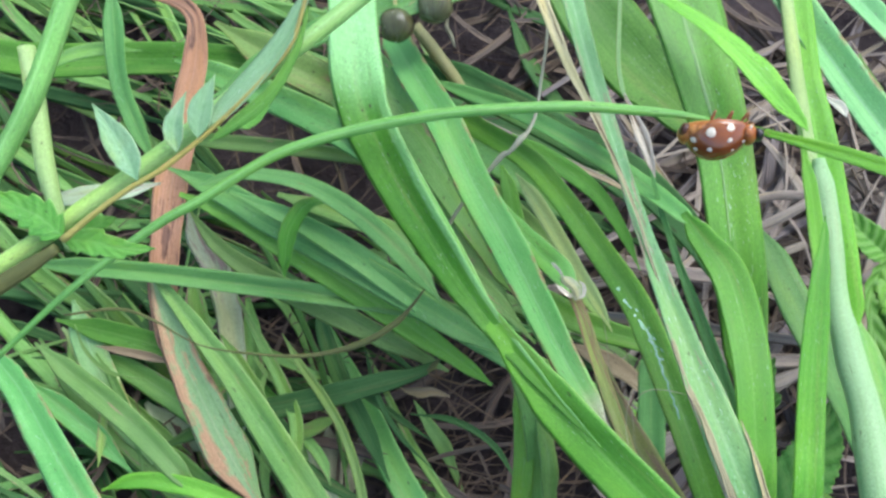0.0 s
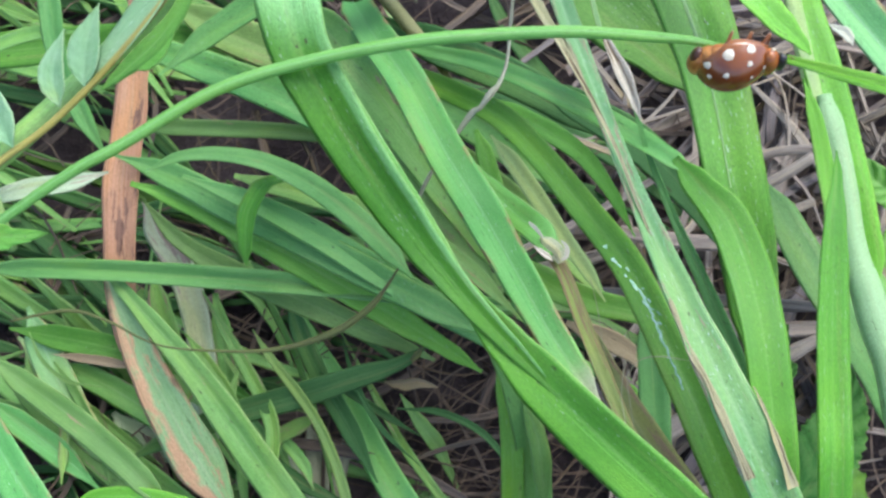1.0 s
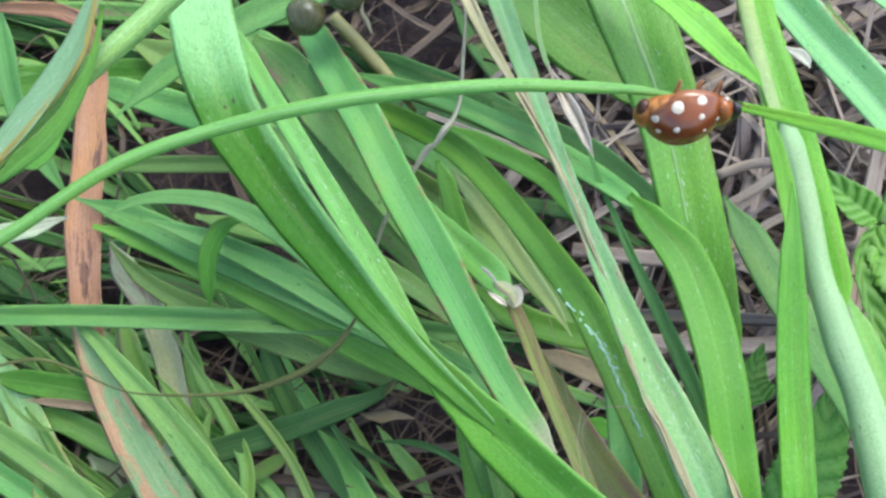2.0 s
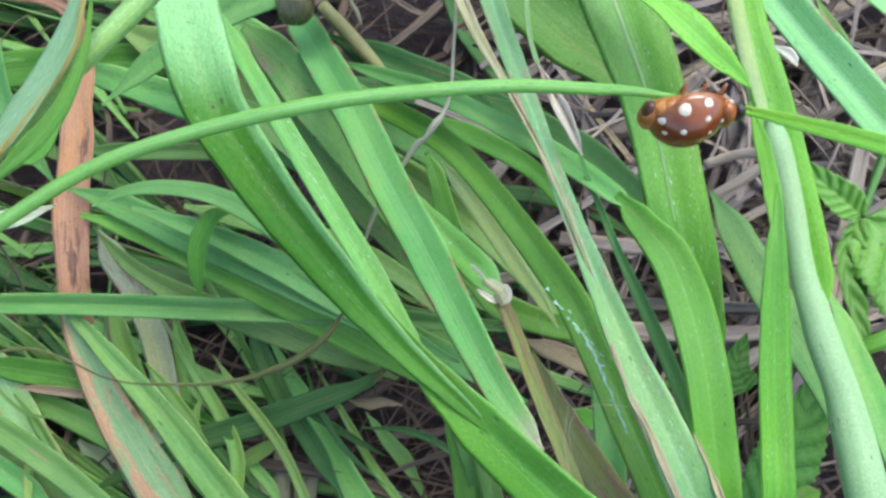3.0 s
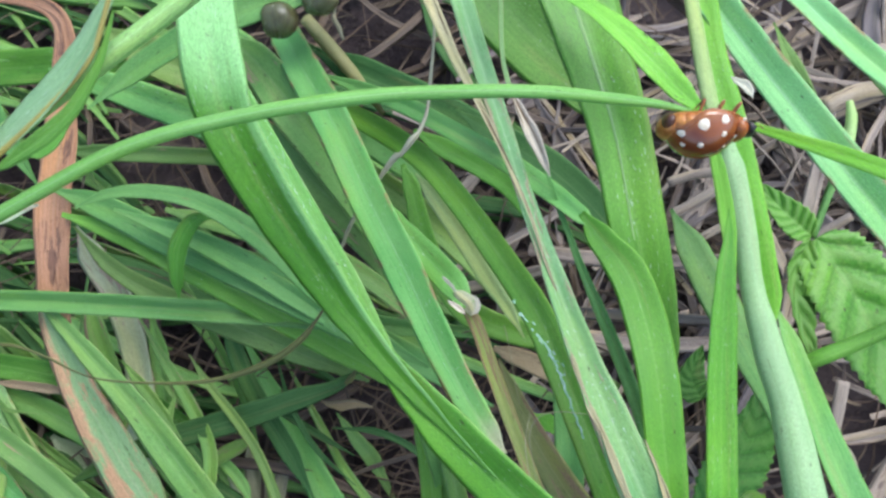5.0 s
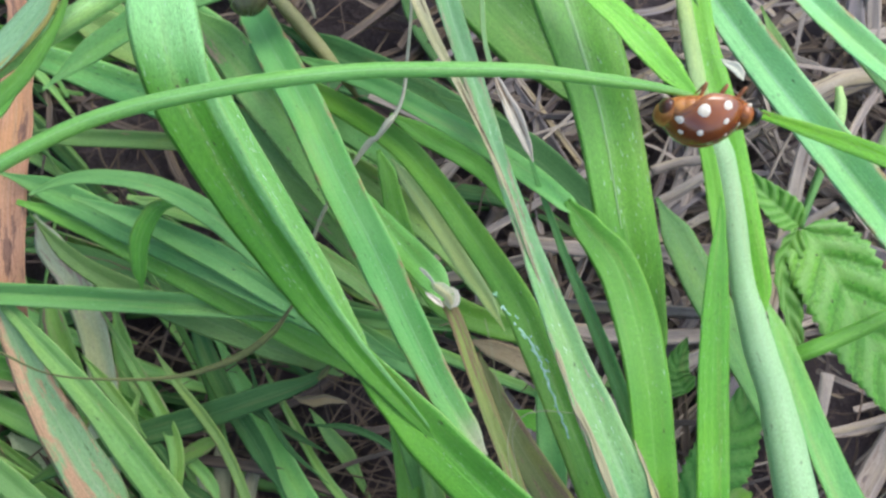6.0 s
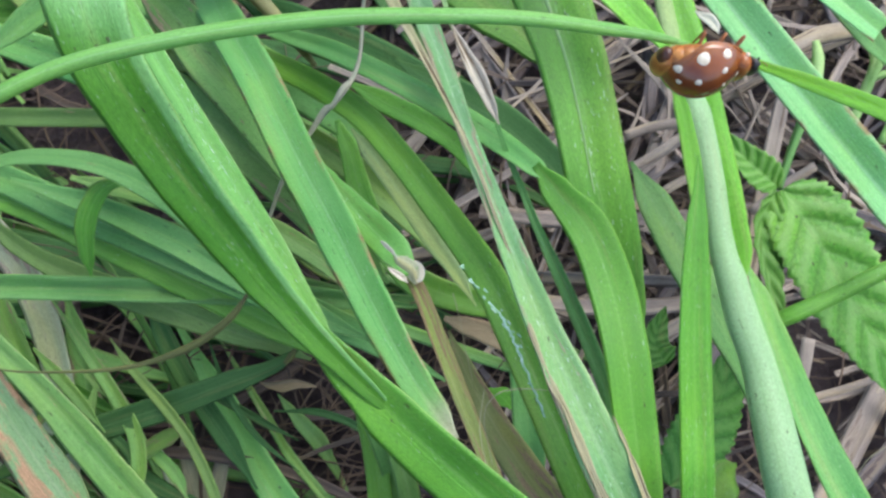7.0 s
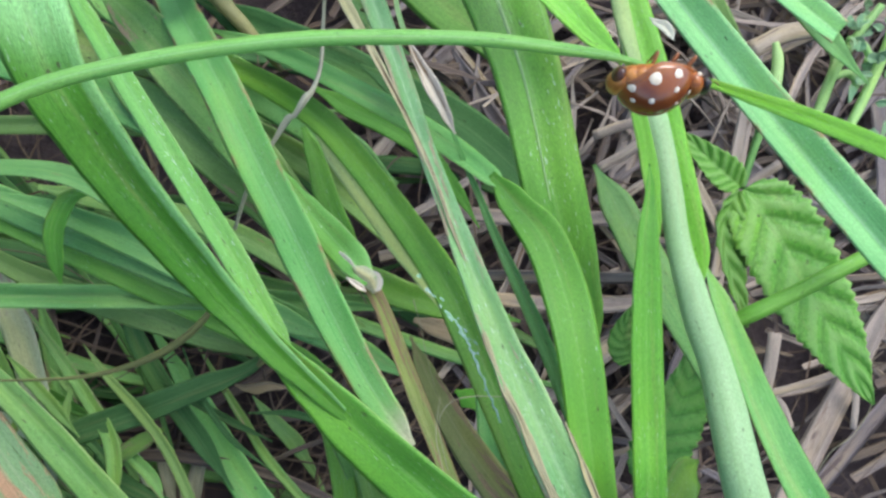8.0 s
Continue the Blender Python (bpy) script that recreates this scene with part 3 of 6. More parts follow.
blade(SHOOT_C, RUST, [(17.9, 12.9, 51.85), (18.13, 11.3, 52.18), (18.48, 9.6, 52.38), (18.82, 8.0, 52.53), (19.42, 6.25, 52.87), (19.85, 4.2, 53.22), (20.4, 2.1, 53.23), (21.2, 0.0, 52.6)], [0.06, 0.4, 0.28, 0.5, 0.36, 0.62, 0.48, 0.7], fold=0.1, wave=0.2, name="dry_margin", label="dried tan and brown margin", thick=0.06)
blade(SHOOT_C, RUST, [(22.05, 5.6, 53.68), (22.35, 4.4, 53.8), (22.58, 3.5, 53.8), (22.9, 2.15, 53.68), (23.28, 0.9, 53.25), (23.8, -0.65, 52.5)], [0.05, 0.25, 0.2, 0.5, 0.45, 0.8], fold=0.1, wave=0.2, name="dry_margin", label="dried tan and brown margin", thick=0.06)
SHOOT_D = shoot("thin grass blade with a dry papery swelling", (27.8, -3.5, 39.3))
blade(SHOOT_D, FRESH, [(17.7, 29.0, 50.6), (18.5, 26.7, 49.3), (19.2, 24.7, 48.1), (19.9, 22.9, 47.3), (20.7, 19.8, 47.0), (21.9, 15.8, 46.8), (23.0, 11.9, 46.7), (23.8, 7.7, 47.2), (25.4, 2.8, 44.6), (27.8, -3.5, 39.3)], [0.05, 0.38, 0.42, 0.55, 0.72, 1.05, 1.24, 1.21, 1.16, 1.06], fold=0.3, twist=20, rib=FRESH)
blade(SHOOT_D, PALEGREEN, [(15.6, 46.2, 56.3), (15.3, 40.7, 54.9), (15.1, 36.0, 53.7), (15.4, 33.7, 53.1), (15.9, 32.0, 52.7)], [0.36, 0.36, 0.36, 0.40, 0.05], fold=0.3, twist=10, label="pale green upper length of the thin blade")
blade(SHOOT_D, CREAM_DRY, [(15.5, 33.1, 53.2), (16.2, 31.3, 52.8), (17.0, 29.6, 52.2), (17.8, 28.0, 51.1), (18.4, 26.7, 50.1)], [0.14, 0.84, 1.32, 0.9, 0.14], fold=0.55, twist=15, name="dry_sheath", label="dry papery swelling")
SHOOT_E = shoot("green grass blade reaching across before its bend", (21.5, 22.1, 49.8))
blade(SHOOT_E, FRESH, [(-2.5, 49.2, 28.7), (3.0, 43.9, 33.9), (7.2, 38.9, 39.6), (11.1, 34.2, 43.7), (15.2, 30.2, 45.7), (18.5, 26.4, 47.7), (20.5, 23.5, 49.4), (21.5, 22.1, 49.8)], [0.20, 1.65, 1.91, 1.96, 2.06, 1.98, 1.65, 0.20], fold=0.3, twist=[0, 0, 0, -10, -10, -10, -10, -20], rib=FRESH)
blade(SHOOT_E, CLEAR, [(20.7, 23.5, 49.8), (21.9, 21.1, 50.1), (23.5, 18.1, 50.4), (24.3, 14.0, 50.4), (24.5, 9.6, 50.5), (24.4, 5.2, 50.1), (24.5, 0.7, 48.9), (25.9, -5.3, 42.5)], [0.66, 2.27, 3.11, 3.37, 3.22, 3.10, 2.80, 2.48], fold=0.22, twist=[25, 15, 5, 0, 0, 0, 0, 0], rib=CLEAR, label="bright green grass blade hanging below its bend")
SHOOT_F = shoot("wide upright green grass blade", (28.4, 7.8, 38.5))
blade(SHOOT_F, UPRIGHT, [(20.9, 46.4, 52.3), (22.0, 42.2, 51.7), (22.8, 38.6, 51.2), (23.6, 34.9, 50.7), (24.3, 31.3, 50.3), (24.8, 27.2, 49.6), (25.2, 22.9, 48.6), (25.8, 18.4, 47.1), (26.6, 13.6, 44.4), (28.4, 7.8, 38.5)], [7.30, 7.10, 6.60, 5.75, 5.25, 5.05, 4.95, 4.70, 4.20, 0.52], fold=0.2, twist=[-10, -8, -5, 0, 0, 0, 0, 0, 0, 0], rib=PALE)
stalk(SHOOT_F, PALEGREEN, [(20.55, 46.37, 52.46), (21.65, 42.17, 51.86), (22.45, 38.57, 51.36), (23.25, 34.87, 50.86), (23.95, 31.27, 50.46), (24.45, 27.17, 49.76), (24.85, 22.87, 48.76), (25.45, 18.37, 47.26)], [0.2, 0.2, 0.17, 0.14, 0.11, 0.09, 0.07, 0.03], flat=0.25, name="streak", label="pale raised vein")
blade(shoot("bright green grass blade tapering to a fine point", (30.0, 28.9, 54.5)), BRIGHT, [(14.6, 44.1, 55.8), (18.7, 40.8, 55.7), (22.0, 38.4, 55.5), (24.4, 35.8, 55.6), (26.2, 33.3, 55.7), (27.9, 31.3, 55.2), (29.3, 29.8, 54.8), (30.0, 28.9, 54.5)], [1.30, 1.50, 1.80, 2.40, 2.65, 2.05, 1.04, 0.22], twist=[-35, -32, -28, -20, -10, 0, 0, 0], rib=BRIGHT)
SHOOT_H = shoot("tall pale green grass stem with a white rib", (39.4, 13.9, 38.3))
blade(SHOOT_H, BRIGHT, [(34.4, 62.2, 46.8), (35.0, 54.4, 46.0), (35.5, 47.2, 45.4), (35.8, 40.7, 44.1), (36.6, 35.2, 43.2), (37.4, 29.3, 42.1), (38.0, 23.4, 41.0), (38.8, 18.2, 39.4), (39.4, 13.9, 38.3)], [3.06, 3.12, 3.16, 3.44, 3.62, 3.70, 3.77, 3.40, 0.41], fold=0.35, rib=BRIGHT)
stalk(SHOOT_H, PALE, [(33.9, 60.7, 47.1), (34.4, 52.4, 46.2), (34.6, 44.3, 45.5), (35.2, 37.5, 44.0), (36.0, 31.2, 42.6), (36.8, 25.5, 41.2), (37.2, 21.1, 40.4)], [0.60, 0.66, 0.72, 0.78, 0.78, 0.70, 0.30], flat=0.45, name="rib", label="pale yellowish rib along the stem")
stalk(SHOOT_H, WHITISH, [(36.6, 31.6, 43.1), (36.7, 28.9, 42.7), (37.0, 26.3, 42.3), (37.1, 22.9, 41.9), (37.1, 19.7, 41.4), (37.2, 17.3, 41.1), (37.5, 14.9, 40.9), (37.9, 11.6, 40.6), (38.5, 8.4, 40.3), (38.8, 3.9, 40.0), (39.0, -0.5, 39.7), (40.0, -5.1, 38.0)], [0.63, 1.20, 1.10, 1.09, 1.08, 1.13, 1.31, 1.44, 1.44, 1.70, 1.82, 1.94], flat=0.8, name="sheath", label="whitish round grass sheath")
blade(SHOOT_H, FRESH, [(40.0, 17.2, 38.8), (41.1, 12.8, 38.2), (42.4, 7.4, 37.3), (43.9, 2.1, 36.4), (45.6, -3.2, 36.0), (48.6, -8.8, 34.1)], [0.26, 2.14, 2.90, 3.56, 3.80, 3.85], fold=0.3, twist=-15, rib=FRESH, label="green grass blade beside the whitish sheath")
blade(shoot("upright green grass blade with a fine tip", (28.7, -6.1, 44.5)), CLEAR, [(31.4, 22.2, 52.4), (31.1, 20.2, 52.2), (30.3, 17.0, 52.1), (29.7, 13.3, 51.5), (29.1, 9.1, 50.7), (28.6, 4.7, 49.9), (28.1, 0.3, 49.2), (28.7, -6.1, 44.5)], [0.12, 0.79, 1.63, 2.16, 2.38, 2.40, 2.42, 2.40], fold=0.18, rib=CLEAR)
blade(SHOOT_H, BRIGHT, [(34.0, 32.2, 45.2), (34.7, 28.5, 44.3), (35.1, 24.4, 43.3), (35.0, 20.6, 42.7), (34.4, 17.0, 42.1)], [0.16, 1.31, 1.50, 1.02, 0.28], fold=0.2, twist=10, rib=BRIGHT, label="narrow bright grass blade along the tall stem")
blade(shoot("slanting bluish green grass blade", (62.6, 8.1, 37.1)), BLUISH, [(27.9, 61.3, 46.3), (31.5, 54.6, 45.9), (34.8, 49.1, 45.1), (38.1, 43.5, 44.2), (40.8, 39.0, 43.5), (44.4, 33.4, 42.6), (48.2, 27.6, 41.7), (52.4, 21.2, 40.8), (56.6, 15.0, 39.9), (62.6, 8.1, 37.1)], [3.80, 3.96, 4.15, 4.25, 4.35, 4.55, 4.65, 4.75, 4.75, 4.06], fold=0.6, twist=[6, 6, 6, 6, 6, 6, 8, 8, 8, 8], rib=PALE)
blade(shoot("bluish green grass blade with a torn end", (61.2, 39.4, 34.4)), BLUISH, [(43.3, 60.0, 37.0), (48.4, 53.9, 36.2), (53.4, 47.8, 35.4), (57.0, 43.7, 34.9), (59.6, 41.0, 34.6), (61.2, 39.4, 34.4)], [2.88, 3.22, 3.45, 3.57, 3.34, 3.11], fold=0.45, rib=PALE)
blade(shoot("green grass blade in the shade of others", (65.3, 34.8, 31.4)), FRESH, [(54.9, 49.7, 34.3), (58.0, 44.8, 33.3), (61.1, 40.4, 32.5), (65.3, 34.8, 31.4)], [0.33, 2.71, 2.71, 0.33], fold=0.3, rib=FRESH)
blade(shoot("pale olive stalk beside a dark gap", (58.4, 34.9, 25.1)), OLIVE, [(51.2, 52.3, 28.9), (53.2, 46.5, 27.6), (55.5, 40.8, 26.3), (58.4, 34.9, 25.1)], [0.27, 2.27, 1.89, 0.23], fold=0.4, rib=OLIVE)
stalk(shoot("small pale green budding shoot", (53.8, 33.4, 32.2)), PALE, [(54.9, 39.4, 33.7), (54.9, 37.5, 33.3), (54.4, 35.3, 32.7), (53.8, 33.4, 32.2)], [0.35, 0.58, 0.63, 0.58])
blade(shoot("broad dark green grass blade with white stains", (23.1, -4.8, 46.2)), OLIVE_GREEN, [(-4.8, 47.1, 29.4), (0.3, 43.5, 30.5), (4.8, 38.8, 34.3), (8.7, 33.2, 39.4), (11.6, 27.8, 42.1), (14.4, 22.1, 43.9), (16.6, 16.6, 46.5), (17.8, 11.8, 48.1), (19.1, 6.9, 48.9), (20.6, 1.5, 48.8), (23.1, -4.8, 46.2)], [0.27, 2.28, 2.47, 2.47, 2.43, 2.59, 2.68, 2.72, 2.86, 2.95, 2.94], fold=0.3, twist=[10, 10, 10, 8, 8, 8, 8, 8, 8, 8, 8], rib=OLIVE_GREEN)
blade(shoot("pale yellowish grass blade edge", (17.1, 16.2, 35.0)), PALE, [(7.9, 33.7, 34.8), (9.7, 30.7, 35.0), (11.9, 26.7, 34.9), (14.0, 22.5, 34.8), (15.7, 19.4, 34.9), (17.1, 16.2, 35.0)], [0.21, 1.77, 1.86, 1.74, 1.31, 0.16], fold=0.3, rib=PALE)
blade(shoot("dull withered brown grass leaf", (25.1, -6.8, 34.4)), MAUVE, [(13.8, 13.5, 41.7), (14.7, 10.3, 41.7), (16.1, 6.7, 41.7), (17.8, 3.2, 41.7), (20.6, -1.0, 39.3), (25.1, -6.8, 34.4)], [0.21, 1.76, 2.44, 2.84, 3.35, 3.74], fold=0.15, twist=20, rib=MAUVE)
blade(shoot("upright green grass blade low in the turf", (20.7, -2.5, 27.5)), FRESH, [(20.4, 15.7, 35.9), (20.4, 11.3, 35.6), (20.2, 7.0, 35.2), (20.0, 2.8, 34.1), (20.7, -2.5, 27.5)], [0.32, 2.64, 2.81, 2.71, 0.33], rib=FRESH)
blade(shoot("small fresh green leaf tip", (19.5, 7.2, 31.4)), BRIGHT, [(17.9, 9.3, 30.2), (19.0, 8.3, 30.8), (19.5, 7.2, 31.4)], [0.31, 2.06, 0.25], fold=0.2, rib=BRIGHT)
blade(shoot("pale green curling grass blade", (-0.2, 18.7, 37.5)), FRESH, [(-27.5, 33.6, 31.4), (-23.8, 34.4, 32.5), (-19.5, 34.1, 33.3), (-14.7, 32.7, 33.8), (-10.0, 29.7, 34.6), (-6.0, 26.0, 35.5), (-2.7, 22.2, 36.5), (-0.2, 18.7, 37.5)], [0.36, 1.30, 1.64, 1.97, 2.27, 2.33, 2.16, 0.26], fold=0.2, twist=[-20, -20, -20, -20, -10, -10, -10, -10], rib=FRESH)
blade(shoot("grass stalk lying flat across the turf", (14.5, 18.9, 19.8)), FRESH, [(-52.1, 28.0, 20.0), (-44.0, 27.4, 20.4), (-35.4, 26.5, 20.8), (-26.8, 25.4, 21.0), (-18.4, 24.3, 20.9), (-10.0, 23.2, 20.4), (1.6, 21.4, 20.2), (14.5, 18.9, 19.8)], [0.35, 2.94, 3.11, 3.29, 3.29, 3.11, 3.11, 0.38], fold=0.8, twist=-6, rib=FRESH)
blade(shoot("olive green grass blade crossing behind the stalk collar", (25.5, 15.2, 27.4)), OLIVE_GREEN, [(8.3, 23.9, 29.5), (12.7, 19.9, 29.3), (17.2, 17.8, 28.8), (21.3, 16.6, 28.5), (25.5, 15.2, 27.4)], [0.35, 2.95, 2.71, 2.36, 0.28], rib=OLIVE_GREEN)
blade(shoot("bent tan dry leaf", (-34.4, 15.0, 11.3), "dry_leaf"), TAN, [(-43.4, 59.6, 32.3), (-36.9, 58.7, 32.6), (-32.3, 57.4, 32.7), (-29.6, 54.7, 32.4), (-29.9, 50.4, 30.0), (-30.9, 47.1, 28.3), (-31.7, 43.7, 26.5), (-32.8, 39.7, 24.6), (-33.8, 36.2, 22.8), (-34.7, 30.2, 19.9), (-35.3, 25.3, 17.3), (-35.3, 20.2, 14.4), (-34.4, 15.0, 11.3)], [0.30, 1.60, 1.90, 2.30, 3.20, 3.60, 3.95, 4.06, 4.35, 4.01, 3.79, 3.02, 0.36], twist=[40, 35, 25, 10, 0, 3, -3, 4, -3, 2, 0, 0, 0], rib=TAN)
stalk(shoot("thin withered olive-brown tendril", (-1.6, 22.5, 30.4), "tendril"), TWIG, [(-44.4, 20.6, 23.5), (-37.7, 21.1, 24.6), (-33.3, 19.7, 24.7), (-27.9, 16.9, 24.4), (-21.1, 15.8, 24.6), (-14.9, 15.6, 25.1), (-9.2, 16.7, 26.3), (-5.3, 18.7, 27.7), (-3.1, 20.8, 29.1), (-1.6, 22.5, 30.4)], [0.14, 0.2, 0.16, 0.1, 0.15, 0.24, 0.4, 0.36, 0.16, 0.08], flat=0.6)
stalk(shoot("grey-brown withered grass leaf hanging in a loop", (-0.4, 26.2, 33.0), "withered_leaf"), PALE_GREY, [(10.7, 49.3, 46.0), (10.4, 44.0, 44.9), (9.7, 39.3, 43.9), (9.2, 36.4, 43.5), (8.4, 34.6, 43.1), (7.6, 33.7, 43.1), (6.6, 32.8, 42.2), (5.8, 32.6, 41.5), (3.6, 30.7, 39.0), (1.4, 28.7, 36.1), (-0.4, 26.2, 33.0)], [0.13, 0.14, 0.15, 0.17, 0.2, 0.33, 0.22, 0.3, 0.14, 0.2, 0.16], flat=0.5)
blade(shoot("short curled grass blade hanging down", (-18.3, 24.5, 26.1)), UPRIGHT, [(-12.4, 31.9, 31.1), (-14.2, 31.7, 31.6), (-15.8, 30.8, 31.2), (-17.3, 28.7, 29.8), (-17.9, 26.4, 28.1), (-18.3, 24.5, 26.1)], [0.3, 1.2, 2.1, 2.4, 1.9, 0.3], fold=0.3, twist=15, rib=UPRIGHT)
blade(shoot("green grass blade in the leaning tuft", (6.1, 13.7, 15.0)), MID, [(-32.2, 35.6, 24.2), (-25.9, 33.2, 23.6), (-19.1, 29.4, 22.7), (-11.7, 25.0, 21.7), (-3.8, 20.0, 19.6), (2.4, 16.1, 17.2), (6.1, 13.7, 15.0)], [0.65, 2.60, 3.37, 3.63, 3.27, 2.00, 0.41], twist=5, rib=MID)
blade(shoot("green grass blade in the leaning tuft", (0.7, 15.8, 12.4)), OLIVE, [(-32.6, 35.5, 20.3), (-28.3, 30.5, 19.0), (-21.9, 26.3, 18.0), (-14.1, 22.7, 17.1), (-7.7, 19.6, 15.6), (-2.5, 17.3, 13.9), (0.7, 15.8, 12.4)], [0.24, 2.03, 2.97, 3.38, 2.73, 1.52, 0.42], rib=OLIVE)
blade(shoot("green grass blade in the leaning tuft", (15.0, 11.2, 19.1)), FRESH, [(-25.0, 34.4, 27.9), (-17.9, 31.5, 26.8), (-11.4, 28.0, 25.6), (-4.9, 23.8, 24.2), (1.6, 19.6, 22.8), (8.9, 15.4, 21.0), (15.0, 11.2, 19.1)], [0.50, 2.25, 3.01, 3.28, 3.16, 2.81, 0.34], twist=-5, rib=FRESH)
blade(shoot("green grass blade in the leaning tuft", (8.0, 15.6, 23.3)), FRESH, [(-33.7, 38.6, 25.5), (-27.0, 35.7, 25.3), (-20.5, 31.9, 24.9), (-13.3, 28.0, 24.6), (-6.2, 23.9, 24.1), (0.9, 19.7, 23.7), (8.0, 15.6, 23.3)], [0.39, 3.22, 3.68, 3.80, 3.68, 3.22, 0.39], twist=10, rib=FRESH)
blade(shoot("green grass blade in the leaning tuft", (10.3, 16.6, 26.8)), OLIVE, [(-19.2, 33.8, 28.6), (-14.9, 32.3, 28.6), (-9.5, 30.5, 28.6), (-4.6, 28.7, 28.6), (0.1, 26.3, 28.4), (5.3, 22.0, 27.8), (10.3, 16.6, 26.8)], [0.55, 1.88, 2.44, 2.44, 2.22, 1.99, 0.24], rib=OLIVE)
blade(shoot("green grass blade from the far tuft", (10.0, 24.1, 21.8)), FRESH, [(-34.3, 53.5, 25.4), (-28.5, 51.4, 25.4), (-21.5, 48.3, 25.2), (-14.0, 44.6, 24.9), (-7.2, 40.3, 24.4), (-0.4, 35.2, 23.7), (5.7, 29.2, 22.7), (10.0, 24.1, 21.8)], [0.39, 3.25, 3.98, 4.34, 4.34, 3.98, 3.37, 0.40], twist=10, rib=FRESH)
blade(shoot("green grass blade from the far tuft", (15.2, 30.5, 27.8)), FRESH, [(-16.9, 59.8, 26.7), (-11.6, 53.8, 26.7), (-5.7, 48.3, 27.4), (0.0, 43.5, 28.2), (5.6, 38.8, 29.0), (10.9, 34.1, 29.0), (15.2, 30.5, 27.8)], [0.51, 4.26, 4.54, 4.46, 4.14, 3.42, 0.41], twist=5, rib=FRESH)
blade(shoot("dull pale green grass blade across a hollow", (1.3, 38.1, 20.8)), FADED, [(-36.8, 46.6, 17.6), (-30.4, 45.7, 18.0), (-23.4, 44.8, 18.4), (-15.8, 43.7, 18.8), (-7.6, 42.0, 19.1), (1.3, 38.1, 20.8)], [0.26, 2.19, 2.19, 2.06, 1.93, 0.23], fold=0.3, rib=FADED)
blade(shoot("olive green grass blade from the far tuft", (19.8, 17.7, 24.9)), OLIVE, [(-5.2, 42.2, 25.1), (0.6, 38.9, 25.5), (6.2, 34.5, 25.7), (11.6, 29.1, 25.5), (16.3, 23.3, 25.2), (19.8, 17.7, 24.9)], [0.33, 2.75, 3.08, 3.17, 2.79, 0.33], twist=-10, rib=OLIVE)
blade(shoot("bluish green grass blade, coloured dark for the shade", (33.3, 20.7, 26.9)), SHADE_DARK, [(12.8, 42.5, 30.6), (17.7, 38.9, 30.1), (22.6, 35.3, 29.6), (26.8, 30.9, 28.9), (30.3, 26.0, 28.0), (33.3, 20.7, 26.9)], [0.41, 3.45, 4.03, 3.80, 2.88, 0.35], fold=0.2, rib=SHADE_DARK)
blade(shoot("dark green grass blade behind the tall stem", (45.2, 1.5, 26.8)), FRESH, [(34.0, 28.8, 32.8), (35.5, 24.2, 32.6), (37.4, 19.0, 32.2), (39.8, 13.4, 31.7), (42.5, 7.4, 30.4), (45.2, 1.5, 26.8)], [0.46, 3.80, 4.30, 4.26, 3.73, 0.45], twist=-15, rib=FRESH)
LOW_DARK = shoot("green grass blade low behind others, coloured dark for the shade", (0.4, 17.1, 15.9))
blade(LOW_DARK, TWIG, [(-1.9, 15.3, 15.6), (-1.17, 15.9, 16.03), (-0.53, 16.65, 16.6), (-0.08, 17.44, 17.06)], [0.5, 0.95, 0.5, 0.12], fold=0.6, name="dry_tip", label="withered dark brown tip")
blade(LOW_DARK, SHADE_DARK, [(-36.8, 6.1, 9.9), (-30.2, 8.8, 11.2), (-22.9, 10.8, 12.7), (-15.0, 12.3, 14.1), (-8.1, 14.0, 14.8), (-3.2, 15.2, 15.2), (0.4, 17.1, 15.9)], [0.28, 2.33, 3.00, 3.11, 2.70, 1.62, 0.27], rib=SHADE_DARK)
blade(shoot("green grass blade standing in the low turf", (0.4, -5.2, 11.4)), FRESH, [(-17.0, 25.2, 4.5), (-10.5, 12.1, 4.1), (-7.8, 6.5, 5.4), (-4.4, 0.7, 6.7), (0.0, -5.7, 6.2)], [0.41, 3.44, 3.92, 3.96, 3.49], rib=FRESH)
blade(shoot("thin olive grass blade bending down", (-9.0, -2.8, 13.8)), OLIVE, [(-20.6, 20.3, 14.3), (-18.2, 16.6, 14.5), (-14.9, 12.3, 14.9), (-12.3, 8.1, 14.9), (-10.3, 2.9, 14.6), (-9.0, -2.8, 13.8)], [0.13, 1.09, 1.34, 1.32, 1.31, 1.30], fold=0.4, rib=OLIVE)
blade(shoot("green grass blade low in the turf", (-41.4, -4.9, 10.2)), MIDB, [(-60.7, 20.0, 12.5), (-54.8, 14.2, 12.1), (-50.4, 7.9, 11.6), (-46.1, 1.7, 11.2), (-41.4, -4.9, 10.2)], [2.21, 4.07, 5.01, 5.36, 5.29], rib=MIDB)
blade(shoot("green grass blade low in the turf", (-28.5, -3.7, 6.7)), TURF, [(-53.6, 20.4, 10.6), (-47.8, 13.8, 9.7), (-41.6, 8.1, 8.6), (-35.4, 2.5, 7.5), (-28.5, -3.7, 6.7)], [0.41, 3.42, 3.69, 3.66, 3.62], rib=TURF)
blade(shoot("pale green grass blade low in the turf", (-34.7, 4.0, 3.4)), PALE, [(-51.5, 22.2, 9.3), (-48.4, 19.3, 8.3), (-45.4, 14.2, 6.7), (-40.8, 9.1, 5.0), (-34.7, 4.0, 3.4)], [0.40, 3.36, 3.82, 3.82, 0.46], fold=0.2, rib=PALE)
